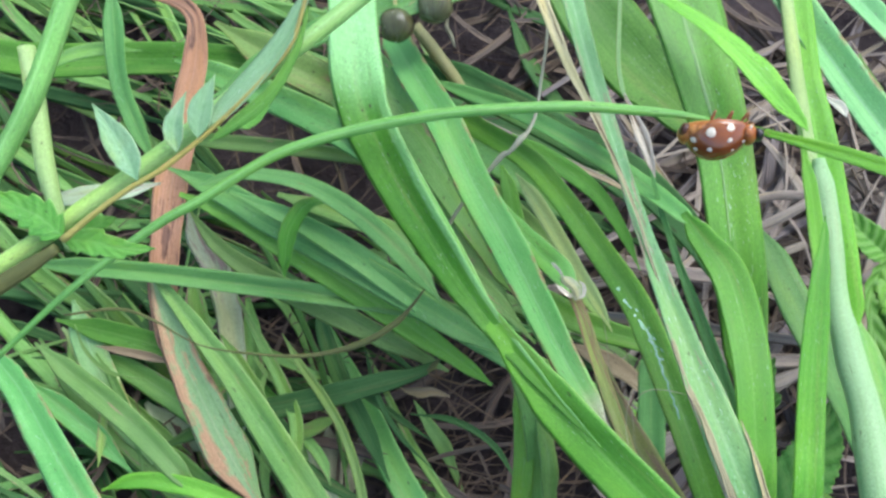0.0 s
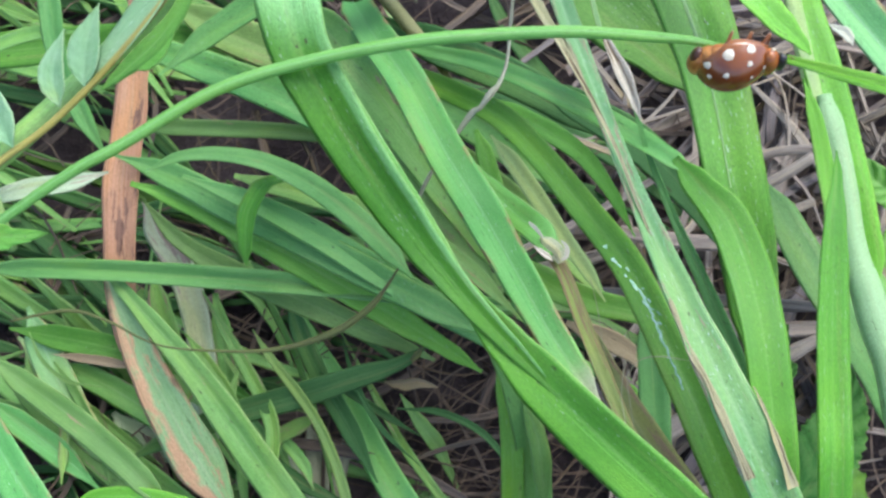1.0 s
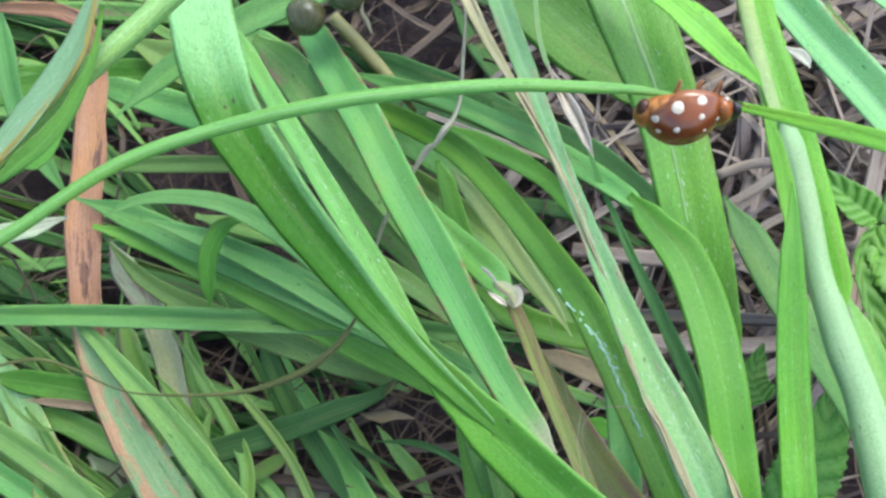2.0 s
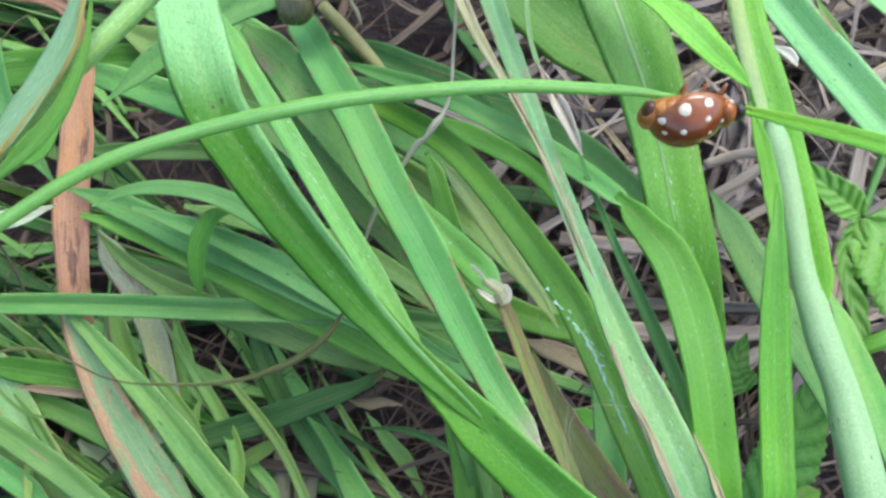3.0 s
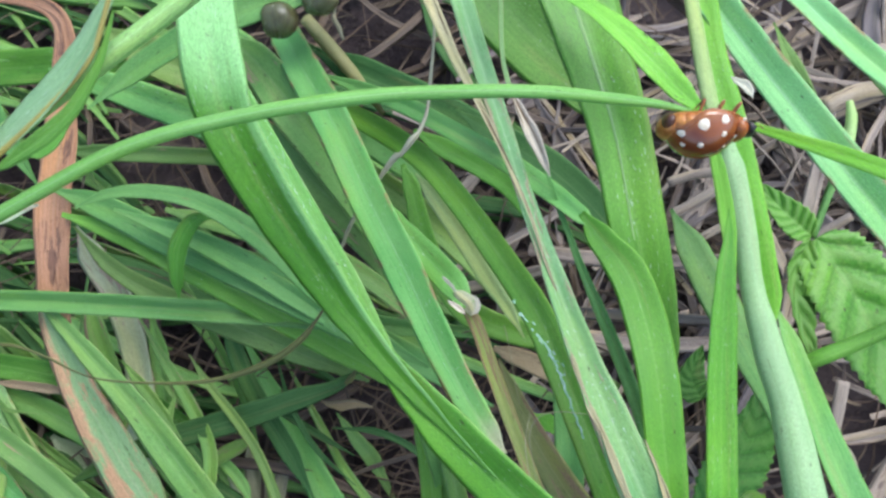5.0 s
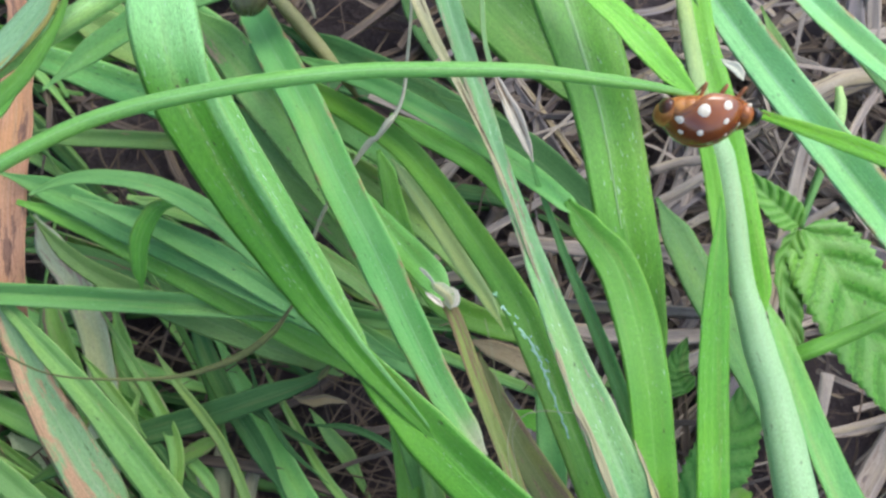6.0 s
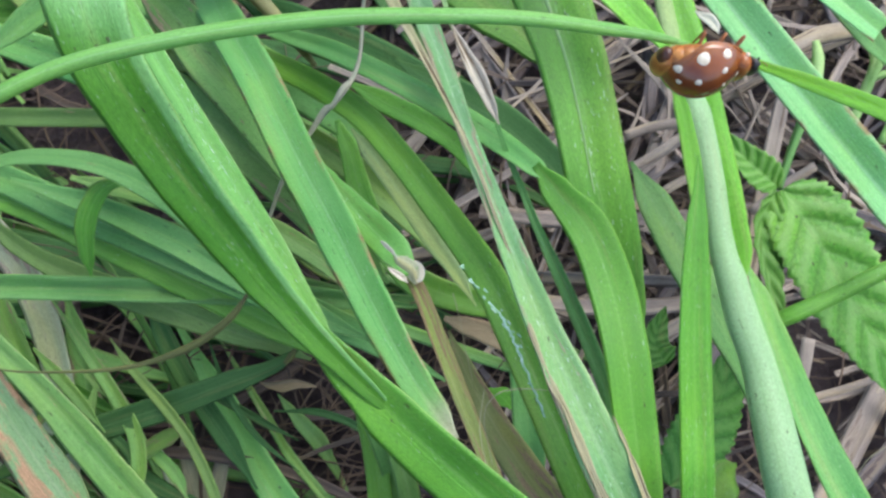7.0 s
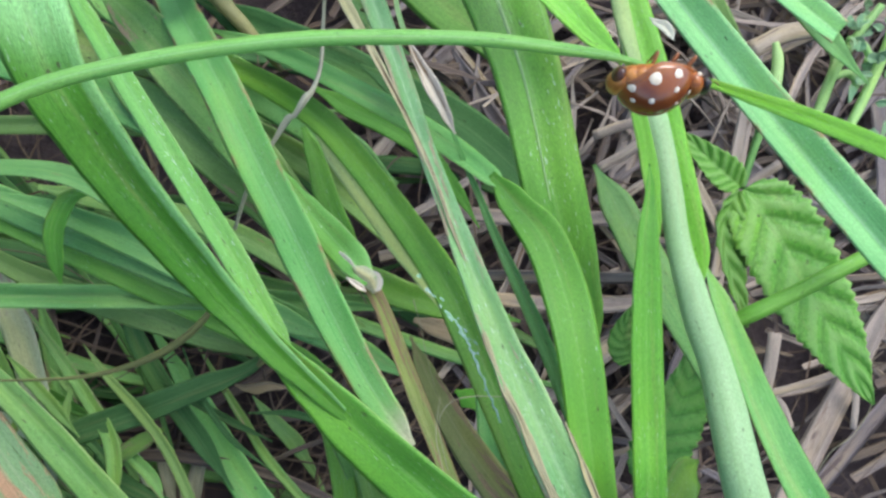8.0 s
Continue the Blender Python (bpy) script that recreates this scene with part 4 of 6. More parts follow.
blade(shoot("green grass blade arching at the turf's foot", (-21.4, -2.2, 13.0)), BRIGHT, [(-42.9, 1.2, 10.2), (-38.2, 2.4, 11.8), (-32.9, 2.0, 12.8), (-27.8, 0.7, 13.2), (-21.4, -2.2, 13.0)], [0.25, 2.11, 2.50, 2.48, 2.32], fold=0.3, rib=BRIGHT)
blade(shoot("green grass blade under the stalk, coloured dark for the shade", (-6.9, 2.3, 7.6)), SHADE_DARK, [(-16.8, 25.6, 14.0), (-15.2, 20.0, 12.5), (-12.9, 14.4, 10.9), (-9.9, 8.7, 9.4), (-6.9, 2.3, 7.6)], [0.29, 2.39, 2.53, 2.53, 0.30], fold=0.3, rib=SHADE_DARK)
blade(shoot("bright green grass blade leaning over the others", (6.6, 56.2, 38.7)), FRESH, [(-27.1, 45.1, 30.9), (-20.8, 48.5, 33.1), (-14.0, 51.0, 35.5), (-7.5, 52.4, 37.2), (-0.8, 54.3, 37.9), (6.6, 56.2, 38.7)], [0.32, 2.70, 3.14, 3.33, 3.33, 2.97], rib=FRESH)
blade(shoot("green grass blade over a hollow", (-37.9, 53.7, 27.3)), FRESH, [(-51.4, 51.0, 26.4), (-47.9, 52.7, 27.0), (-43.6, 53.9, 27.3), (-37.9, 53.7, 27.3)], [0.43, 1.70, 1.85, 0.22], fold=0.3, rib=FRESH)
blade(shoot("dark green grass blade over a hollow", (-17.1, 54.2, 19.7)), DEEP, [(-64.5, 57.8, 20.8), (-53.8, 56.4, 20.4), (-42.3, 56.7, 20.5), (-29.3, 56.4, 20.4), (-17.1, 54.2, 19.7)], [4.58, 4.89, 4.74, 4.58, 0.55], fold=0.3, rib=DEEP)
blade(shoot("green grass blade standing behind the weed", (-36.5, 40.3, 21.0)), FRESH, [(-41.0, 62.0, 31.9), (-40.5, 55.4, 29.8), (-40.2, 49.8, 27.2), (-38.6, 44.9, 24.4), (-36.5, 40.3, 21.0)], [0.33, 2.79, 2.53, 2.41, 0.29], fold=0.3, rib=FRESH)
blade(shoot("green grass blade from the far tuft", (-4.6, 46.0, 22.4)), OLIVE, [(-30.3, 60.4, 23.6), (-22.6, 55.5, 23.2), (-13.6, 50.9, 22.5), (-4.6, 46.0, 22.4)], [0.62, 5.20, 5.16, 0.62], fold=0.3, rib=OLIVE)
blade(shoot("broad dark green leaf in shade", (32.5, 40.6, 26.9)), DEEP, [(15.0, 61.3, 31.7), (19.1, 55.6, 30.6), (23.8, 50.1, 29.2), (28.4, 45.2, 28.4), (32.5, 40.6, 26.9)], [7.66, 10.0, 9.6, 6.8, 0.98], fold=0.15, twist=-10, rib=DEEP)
blade(shoot("green grass blade in the hollow, coloured dark for the shade", (23.6, 36.1, 25.5)), SHADE_DARK, [(-3.8, 53.7, 27.3), (3.2, 48.7, 27.6), (10.1, 44.9, 27.5), (16.8, 40.6, 26.9), (23.6, 36.1, 25.5)], [0.53, 4.46, 4.41, 3.96, 0.48], rib=SHADE_DARK)
blade(shoot("pale thin stalk in the hollow", (3.4, 50.2, 22.2)), PALE, [(-3.6, 57.9, 24.8), (-1.8, 55.8, 24.1), (0.4, 53.3, 23.3), (3.4, 50.2, 22.2)], [0.18, 1.47, 1.33, 0.16], fold=0.4, rib=PALE)
blade(shoot("pale whitish leaf beside the tan one", (-33.7, 36.0, 26.6)), GREYGREEN, [(-46.3, 33.4, 27.1), (-41.9, 34.2, 27.4), (-37.8, 34.9, 26.9), (-33.7, 36.0, 26.6)], [1.5, 2.2, 2.1, 0.30], fold=0.2, rib=GREYGREEN)
blade(shoot("yellowing leaf tip with a brown edge", (39.2, 0.0, 30.8)), OLIVE_GREEN, [(34.0, -6.2, 32.6), (35.6, -3.1, 32.7), (37.3, -0.9, 32.2), (39.2, 0.0, 30.8)], [2.97, 3.50, 3.25, 0.39], fold=0.2, twist=-10, rib=OLIVE_GREEN)
stalk(shoot("pale green cut stem end", (60.7, 17.1, 33.2)), MID, [(41.6, 11.6, 29.8), (44.9, 12.1, 31.0), (47.1, 12.7, 32.2), (50.7, 13.8, 32.8), (54.8, 15.2, 33.2), (60.7, 17.1, 33.2)], [0.49, 0.76, 0.86, 0.81, 0.81, 0.77], flat=0.9)
stalk(shoot("thin green stalk of the bramble shoot", (56.3, 36.0, 29.3)), FRESH, [(52.0, 26.5, 25.9), (53.1, 29.0, 26.6), (54.2, 31.9, 28.1), (56.3, 36.0, 29.3)], [0.36, 0.43, 0.48, 0.48])
stalk(shoot("pale old straw lying on the soil", (69.9, 6.8, 12.1), "straw"), STRAW, [(55.1, 4.4, 9.9), (60.0, 4.8, 10.5), (65.0, 5.6, 11.2), (69.9, 6.8, 12.1)], [0.48, 0.48, 0.48, 0.48], flat=0.5)
stalk(shoot("pale old straw lying on the soil", (60.2, 11.7, 10.9), "straw"), STRAW, [(57.9, 4.4, 9.0), (59.0, 7.7, 9.9), (60.2, 11.7, 10.9)], [0.91, 0.91, 0.91], flat=0.5)
stalk(shoot("pale old straw lying on the soil", (58.3, 4.4, 7.9), "straw"), STRAW, [(61.0, -0.1, 7.2), (60.2, 2.8, 7.8), (58.3, 4.4, 7.9)], [0.85, 0.85, 0.85], flat=0.5)
stalk(shoot("pale old straw lying on the soil", (69.7, 5.0, 8.2), "straw"), STRAW, [(64.4, -3.4, 5.7), (66.3, 0.6, 6.8), (69.7, 5.0, 8.2)], [0.50, 0.50, 0.50], flat=0.5)
stalk(shoot("pale old straw lying on the soil", (67.9, 7.1, 11.9), "straw"), STRAW, [(67.6, -1.0, 10.1), (68.4, 2.9, 11.0), (67.9, 7.1, 11.9)], [0.48, 0.48, 0.48], flat=0.5)
stalk(shoot("pale old straw lying on the soil", (48.8, 37.9, 15.5), "straw"), STRAW, [(41.0, 34.2, 13.8), (44.7, 35.7, 14.6), (48.8, 37.9, 15.5)], [0.70, 0.70, 0.70], flat=0.5)
stalk(shoot("pale old straw lying on the soil", (48.9, 32.8, 13.2), "straw"), STRAW, [(42.9, 30.1, 12.0), (46.0, 31.8, 12.7), (48.9, 32.8, 13.2)], [0.56, 0.56, 0.56], flat=0.5)
stalk(shoot("pale old straw lying on the soil", (50.8, 39.5, 13.8), "straw"), STRAW, [(41.5, 39.0, 12.7), (45.9, 39.8, 13.3), (50.8, 39.5, 13.8)], [0.64, 0.64, 0.64], flat=0.5)
stalk(shoot("pale old straw lying on the soil", (62.5, 31.5, 16.8), "straw"), STRAW, [(54.4, 27.2, 14.9), (58.1, 29.4, 15.8), (62.5, 31.5, 16.8)], [0.62, 0.62, 0.62], flat=0.5)
stalk(shoot("pale old straw lying on the soil", (69.8, 47.3, 20.0), "straw"), STRAW, [(61.2, 45.8, 18.7), (65.6, 47.2, 19.5), (69.8, 47.3, 20.0)], [1.12, 1.12, 1.12], flat=0.5)
blade(shoot("tan and green stained grass blade", (-21.3, -1.7, 13.8)), STAINED, [(-37.0, 27.6, 18.7), (-34.6, 22.1, 18.0), (-32.0, 16.6, 17.3), (-29.2, 11.3, 16.6), (-25.9, 5.6, 15.8), (-21.3, -1.7, 13.8)], [0.35, 2.93, 4.22, 5.23, 5.84, 0.70], fold=0.15, rib=STAINED)
blade(shoot("fading green grass blade over a stained one", (-13.3, -2.9, 15.2)), FADED, [(-36.8, 27.6, 20.3), (-33.3, 23.8, 20.0), (-29.3, 19.3, 20.0), (-25.3, 14.5, 19.5), (-21.5, 9.2, 18.5), (-17.8, 3.7, 17.0), (-13.3, -2.9, 15.2)], [0.25, 1.9, 2.7, 3.3, 4.0, 4.3, 4.2], fold=0.3, twist=5, rib=FADED)
blade(shoot("grey faded grass blade behind the tan leaf", (-27.1, 4.8, 5.9)), GREYGREEN, [(-33.8, 36.7, 16.8), (-32.0, 32.8, 15.7), (-29.7, 28.8, 14.6), (-28.1, 23.9, 13.3), (-27.3, 18.4, 11.7), (-26.9, 11.6, 9.0), (-27.1, 4.8, 5.9)], [0.42, 3.51, 3.66, 3.51, 3.23, 2.55, 0.31], fold=0.15, rib=GREYGREEN)
blade(shoot("olive green grass blade under the stalk", (-27.4, 8.2, 7.3)), TURF, [(-33.7, 28.8, 13.0), (-32.7, 24.6, 11.8), (-31.3, 19.6, 10.4), (-29.3, 13.9, 8.9), (-27.4, 8.2, 7.3)], [0.38, 3.14, 3.28, 2.86, 0.34], fold=0.3, twist=10, rib=TURF)
blade(shoot("green grass blade under the stalk", (-23.6, 4.4, 5.5)), TURF, [(-26.1, 25.8, 11.6), (-25.5, 21.3, 10.3), (-25.1, 16.4, 8.9), (-24.3, 10.8, 7.3), (-23.6, 4.4, 5.5)], [0.72, 2.45, 2.73, 2.45, 0.29], fold=0.3, twist=-10, rib=TURF)
blade(shoot("bright green grass blade bending in the low turf", (-19.2, 1.1, 12.4)), TURF, [(-27.6, 26.6, 14.0), (-22.5, 17.8, 13.2), (-20.1, 13.5, 13.2), (-18.4, 9.7, 13.3), (-18.2, 6.1, 13.1), (-19.2, 1.1, 12.4)], [0.22, 1.80, 2.05, 2.03, 1.88, 0.23], fold=0.35, twist=10, rib=TURF)
blade(shoot("broad pale grass blade with a yellow edge", (-37.5, 4.5, 8.3)), PALEGREEN, [(-49.8, 25.6, 10.9), (-47.7, 21.1, 10.5), (-45.1, 15.7, 9.8), (-41.8, 10.3, 9.1), (-37.5, 4.5, 8.3)], [0.51, 4.28, 4.68, 3.94, 0.47], fold=0.2, rib=PALEGREEN)
blade(shoot("bright green grass blade low in the turf", (-29.1, -0.6, 12.1)), FADED, [(-51.7, 19.0, 15.2), (-47.3, 15.6, 14.3), (-42.5, 12.2, 14.2), (-37.7, 8.4, 14.0), (-33.3, 4.3, 13.3), (-29.1, -0.6, 12.1)], [0.36, 2.97, 3.35, 3.33, 3.05, 0.37], fold=0.35, twist=-5, rib=FADED)
blade(shoot("bluish green grass blade low in the turf", (-39.8, 3.4, 9.1)), MIDB, [(-53.3, 14.6, 12.0), (-48.8, 11.2, 11.1), (-44.3, 7.7, 10.2), (-39.8, 3.4, 9.1)], [0.41, 3.45, 3.45, 0.41], fold=0.3, rib=MIDB)
blade(shoot("dark green grass blade lying in the turf", (-30.2, 16.1, 9.5)), DEEP, [(-50.9, 22.6, 12.4), (-44.7, 21.2, 12.1), (-39.2, 19.8, 11.8), (-34.0, 18.1, 10.7), (-30.2, 16.1, 9.5)], [0.39, 3.23, 3.51, 2.83, 0.34], rib=DEEP)
blade(shoot("pinkish dry grass leaf in the turf", (-34.5, 16.9, 11.1), "dry_leaf"), DRY, [(-45.2, 19.1, 12.3), (-41.8, 18.5, 12.2), (-38.3, 17.8, 12.1), (-34.5, 16.9, 11.1)], [0.13, 1.12, 1.26, 0.15], rib=DRY)
blade(shoot("dull green grass blade in the turf", (-29.1, 7.7, 6.3)), TURF, [(-45.8, 18.6, 9.0), (-42.0, 16.7, 8.6), (-37.9, 14.3, 8.0), (-33.5, 11.2, 7.2), (-29.1, 7.7, 6.3)], [0.72, 3.16, 3.60, 3.16, 0.38], rib=TURF)
blade(shoot("pale bluish leaf low in the turf", (-30.8, 6.3, 3.6)), GREYGREEN, [(-40.5, 12.7, 5.2), (-38.2, 10.3, 4.5), (-34.7, 8.2, 4.0), (-30.8, 6.3, 3.6)], [0.74, 3.53, 3.82, 0.46], fold=0.2, rib=GREYGREEN)
blade(shoot("short green grass stub", (-13.3, 10.2, 11.2)), TURF, [(-20.3, 6.8, 8.6), (-18.2, 8.2, 9.8), (-15.9, 9.2, 10.5), (-13.3, 10.2, 11.2)], [0.23, 1.95, 1.95, 0.55], fold=0.3, rib=TURF)
blade(shoot("whitish withered leaf in the turf", (-14.0, -1.6, 0.6), "dry_leaf"), GREY, [(-15.9, 10.1, 3.8), (-15.4, 7.2, 3.0), (-14.9, 3.5, 2.0), (-14.0, -1.6, 0.6)], [0.30, 2.53, 2.68, 0.32], fold=0.3, rib=GREY)
blade(shoot("whitish withered leaf in the turf", (-13.2, -1.7, 0.6), "dry_leaf"), GREY, [(-10.7, 9.6, 3.8), (-11.3, 6.8, 3.0), (-12.4, 3.3, 2.0), (-13.2, -1.7, 0.6)], [0.21, 1.78, 1.93, 0.23], fold=0.3, rib=GREY)
blade(shoot("narrow green grass blade with a brown edge", (3.2, -3.0, 10.2)), FADED, [(-12.6, 23.5, 2.5), (-5.7, 10.0, 3.3), (-3.3, 5.8, 5.8), (-0.5, 1.7, 5.9), (3.0, -3.3, 5.4)], [0.2, 1.2, 1.3, 1.2, 1.1], fold=0.3, rib=FADED)
blade(shoot("curved dull grass blade over a hollow", (3.2, -1.7, 1.3)), FADED, [(-3.9, 12.7, 7.5), (-2.7, 10.8, 6.7), (-1.4, 8.9, 5.8), (0.1, 6.8, 4.4), (1.3, 4.2, 2.9), (2.5, 1.2, 1.3), (3.2, -1.7, 0.2)], [0.2, 1.1, 1.9, 2.2, 1.2, 0.6, 0.4], fold=0.3, twist=-15, rib=FADED)
blade(shoot("curled yellowish dry leaf in a hollow of the turf", (-4.3, 13.8, 9.8), "dry_leaf"), DRY, [(-5.6, 14.2, 8.6), (-4.3, 13.8, 9.8), (-2.9, 13.7, 10.5), (-1.5, 13.7, 11.1), (-0.2, 13.3, 11.1), (0.9, 12.8, 10.4)], [0.3, 1.2, 2.1, 1.9, 1.3, 0.2], fold=0.7, twist=25, wave=0.15)
blade(shoot("olive green grass blade of the far tuft", (10.0, 20.9, 25.6)), TURF, [(-12.1, 53.4, 30.5), (-8.8, 49.7, 30.3), (-5.0, 44.4, 29.6), (-1.0, 38.5, 28.8), (2.9, 32.2, 27.9), (6.7, 26.0, 27.0), (10.0, 20.9, 25.6)], [1.29, 4.47, 5.69, 5.52, 4.73, 3.70, 0.44], fold=0.2, twist=10, rib=TURF)
blade(shoot("green grass blade of the far tuft", (8.2, 21.8, 22.0)), TURF, [(-14.0, 47.3, 26.0), (-9.6, 43.1, 25.7), (-4.7, 38.3, 25.2), (-0.2, 33.3, 24.3), (4.2, 27.7, 23.6), (8.2, 21.8, 22.0)], [0.50, 4.20, 4.82, 4.54, 3.86, 0.46], fold=0.2, twist=-5, rib=TURF)
stalk(shoot("pale green upright grass stalk", (-31.3, 18.4, 64.1)), WEEDY, [(-22.7, 34.5, 70.8), (-24.1, 31.0, 69.7), (-25.2, 27.9, 68.7), (-26.4, 24.8, 67.7), (-28.3, 22.3, 66.1), (-31.3, 18.4, 64.1)], [0.66, 0.69, 0.69, 0.69, 0.66, 0.67])
stalk(shoot("pale yellowish grass stalk", (-43.4, 27.7, 26.4)), PALE, [(-46.5, 48.1, 36.9), (-45.6, 43.5, 35.4), (-45.0, 39.5, 34.1), (-44.3, 35.3, 32.8), (-43.5, 31.3, 30.7), (-43.4, 27.7, 26.4)], [0.95, 1.07, 1.07, 1.07, 0.84, 0.50])
blade(shoot("short green grass blade beside a pale one", (10.9, 22.5, 28.4)), MID, [(6.6, 36.1, 31.5), (7.4, 33.1, 31.6), (8.0, 29.5, 30.7), (9.0, 26.0, 29.9), (10.9, 22.5, 28.4)], [0.55, 1.87, 2.30, 2.41, 0.29], rib=MID)
blade(shoot("shaded bluish green grass blade", (23.5, 26.1, 23.5)), DEEP, [(8.1, 41.1, 29.1), (11.4, 38.8, 28.8), (15.2, 36.4, 28.5), (18.5, 33.8, 27.4), (21.2, 30.0, 25.9), (23.5, 26.1, 23.5)], [0.58, 2.32, 2.32, 1.99, 1.42, 0.17], fold=0.2, rib=DEEP)
blade(shoot("pale tan leaf piece behind the grass", (25.1, 11.1, 18.3), "dry_leaf"), DRY, [(15.5, 17.6, 20.6), (17.8, 16.5, 20.6), (20.4, 15.2, 20.5), (23.1, 13.4, 19.5), (25.1, 11.1, 18.3)], [0.60, 2.05, 2.41, 1.82, 0.22], fold=0.15, rib=DRY)
blade(shoot("light green grass blade under the node", (7.3, -4.0, 29.7)), MID, [(6.3, 10.2, 44.0), (7.0, 7.3, 42.5), (7.3, 4.3, 40.3), (7.3, 0.7, 36.7), (7.3, -4.0, 29.7)], [0.20, 1.70, 1.91, 2.00, 1.98], fold=0.3, twist=10, rib=MID)
blade(shoot("olive grass blade under the node", (9.9, -2.0, 34.3)), TURF, [(8.0, 6.7, 44.0), (8.9, 4.6, 42.8), (9.4, 2.0, 40.6), (9.9, -2.0, 34.3)], [0.18, 1.51, 1.72, 0.21], fold=0.3, twist=-10, rib=TURF)
blade(shoot("curled pale dry flake between the grass blades", (37.8, 34.1, 46.9), "dry_leaf"), PAPER, [(36.1, 36.1, 47.2), (36.6, 35.7, 47.1), (37.2, 35.3, 47.1), (37.6, 34.7, 47.0), (37.8, 34.1, 46.9)], [0.1, 0.6, 0.95, 0.8, 0.1], fold=0.4, twist=15)
blade(shoot("thin fading grass blade deep in the turf", (-33.0, 5.6, 7.2)), FADED, [(-45.2, 15.3, 7.4), (-41.5, 12.3, 7.3), (-37.3, 8.9, 7.3), (-33.0, 5.6, 7.2)], [0.30, 1.49, 1.48, 0.18], fold=0.3, twist=13, rib=FADED)
blade(shoot("thin dull green grass blade deep in the turf", (-28.1, 17.4, 15.6)), TURF, [(-38.5, 24.5, 15.1), (-34.7, 23.3, 15.5), (-31.0, 20.8, 15.7), (-28.1, 17.4, 15.6)], [0.28, 1.42, 1.41, 0.17], fold=0.3, twist=7, rib=TURF)
blade(shoot("thin green grass blade deep in the turf, coloured dark for the shade", (9.8, 1.3, 9.7)), SHADE_DARK, [(-4.2, 10.7, 9.7), (1.5, 9.7, 10.3), (6.5, 6.6, 10.3), (9.8, 1.3, 9.7)], [0.19, 0.93, 0.92, 0.11], fold=0.3, twist=-19)
blade(shoot("thin olive grass blade deep in the turf", (-43.6, 4.0, 10.5)), OLIVE, [(-43.9, 13.1, 10.8), (-43.7, 10.3, 10.7), (-43.6, 7.2, 10.6), (-43.6, 4.0, 10.5)], [0.24, 1.16, 1.15, 0.14], fold=0.3, twist=-18)
blade(shoot("thin fading grass blade deep in the turf", (-24.4, 4.2, 8.3)), FADED, [(-30.0, 11.9, 8.1), (-29.6, 8.8, 7.9), (-27.8, 6.0, 8.0), (-24.4, 4.2, 8.3)], [0.30, 1.48, 1.47, 0.18], fold=0.3, twist=-16, rib=FADED)
blade(shoot("thin dull green grass blade deep in the turf", (-38.1, 3.6, 10.0)), TURF, [(-45.3, 18.3, 11.7), (-42.3, 14.1, 11.2), (-39.7, 9.0, 10.6), (-38.1, 3.6, 10.0)], [0.31, 1.54, 1.53, 0.18], fold=0.3, twist=12, rib=TURF)
blade(shoot("thin dull green grass blade deep in the turf", (-24.5, 2.4, 5.0)), TURF, [(-35.4, 9.8, 4.5), (-32.1, 7.6, 4.7), (-28.3, 4.9, 4.8), (-24.5, 2.4, 5.0)], [0.29, 1.42, 1.41, 0.17], fold=0.3, twist=-16, rib=TURF)
blade(shoot("thin green grass blade deep in the turf, coloured dark for the shade", (-18.1, 4.2, 12.5)), SHADE_DARK, [(-24.7, 12.3, 12.4), (-21.7, 10.6, 12.6), (-19.3, 7.8, 12.7), (-18.1, 4.2, 12.5)], [0.25, 1.23, 1.22, 0.15], fold=0.3, twist=1, rib=SHADE_DARK)
blade(shoot("thin greyish grass blade deep in the turf", (-25.8, 9.1, 8.7)), GREYGREEN, [(-36.0, 15.9, 8.1), (-32.7, 14.3, 8.4), (-29.0, 11.9, 8.6), (-25.8, 9.1, 8.7)], [0.30, 1.51, 1.49, 0.18], fold=0.3, twist=-18, rib=GREYGREEN)
blade(shoot("thin dull green grass blade deep in the turf", (-13.5, -6.4, 6.2)), TURF, [(-19.9, 9.8, 8.3), (-20.4, 4.1, 7.3), (-18.3, -1.6, 6.6), (-13.5, -6.4, 6.2)], [0.33, 1.65, 1.64, 1.30], fold=0.3, twist=12, rib=TURF)
blade(shoot("thin deep green grass blade in the turf", (-19.4, 10.9, 9.4)), DEEP, [(-34.2, 21.1, 9.6), (-29.6, 18.1, 9.6), (-24.4, 14.5, 9.5), (-19.4, 10.9, 9.4)], [0.30, 1.50, 1.49, 0.18], fold=0.3, twist=-2, rib=DEEP)
blade(shoot("thin olive grass blade deep in the turf", (-38.3, 14.6, 13.7)), OLIVE, [(-48.0, 21.8, 13.2), (-46.1, 18.4, 13.0), (-42.8, 15.7, 13.1), (-38.3, 14.6, 13.7)], [0.13, 0.63, 0.62, 0.07], fold=0.3, twist=10)
blade(shoot("thin olive grass blade deep in the turf", (-50.8, 9.6, 7.2)), OLIVE, [(-50.5, 24.4, 9.1), (-49.9, 19.8, 8.5), (-49.9, 14.6, 7.8), (-50.8, 9.6, 7.2)], [0.34, 1.68, 1.67, 0.20], fold=0.3, twist=3, rib=OLIVE)
blade(shoot("thin dull green grass blade deep in the turf", (-21.5, 3.5, 11.4)), TURF, [(-22.2, 16.9, 12.9), (-23.4, 12.8, 12.4), (-23.2, 8.1, 11.9), (-21.5, 3.5, 11.4)], [0.23, 1.13, 1.13, 0.14], fold=0.3, twist=4)
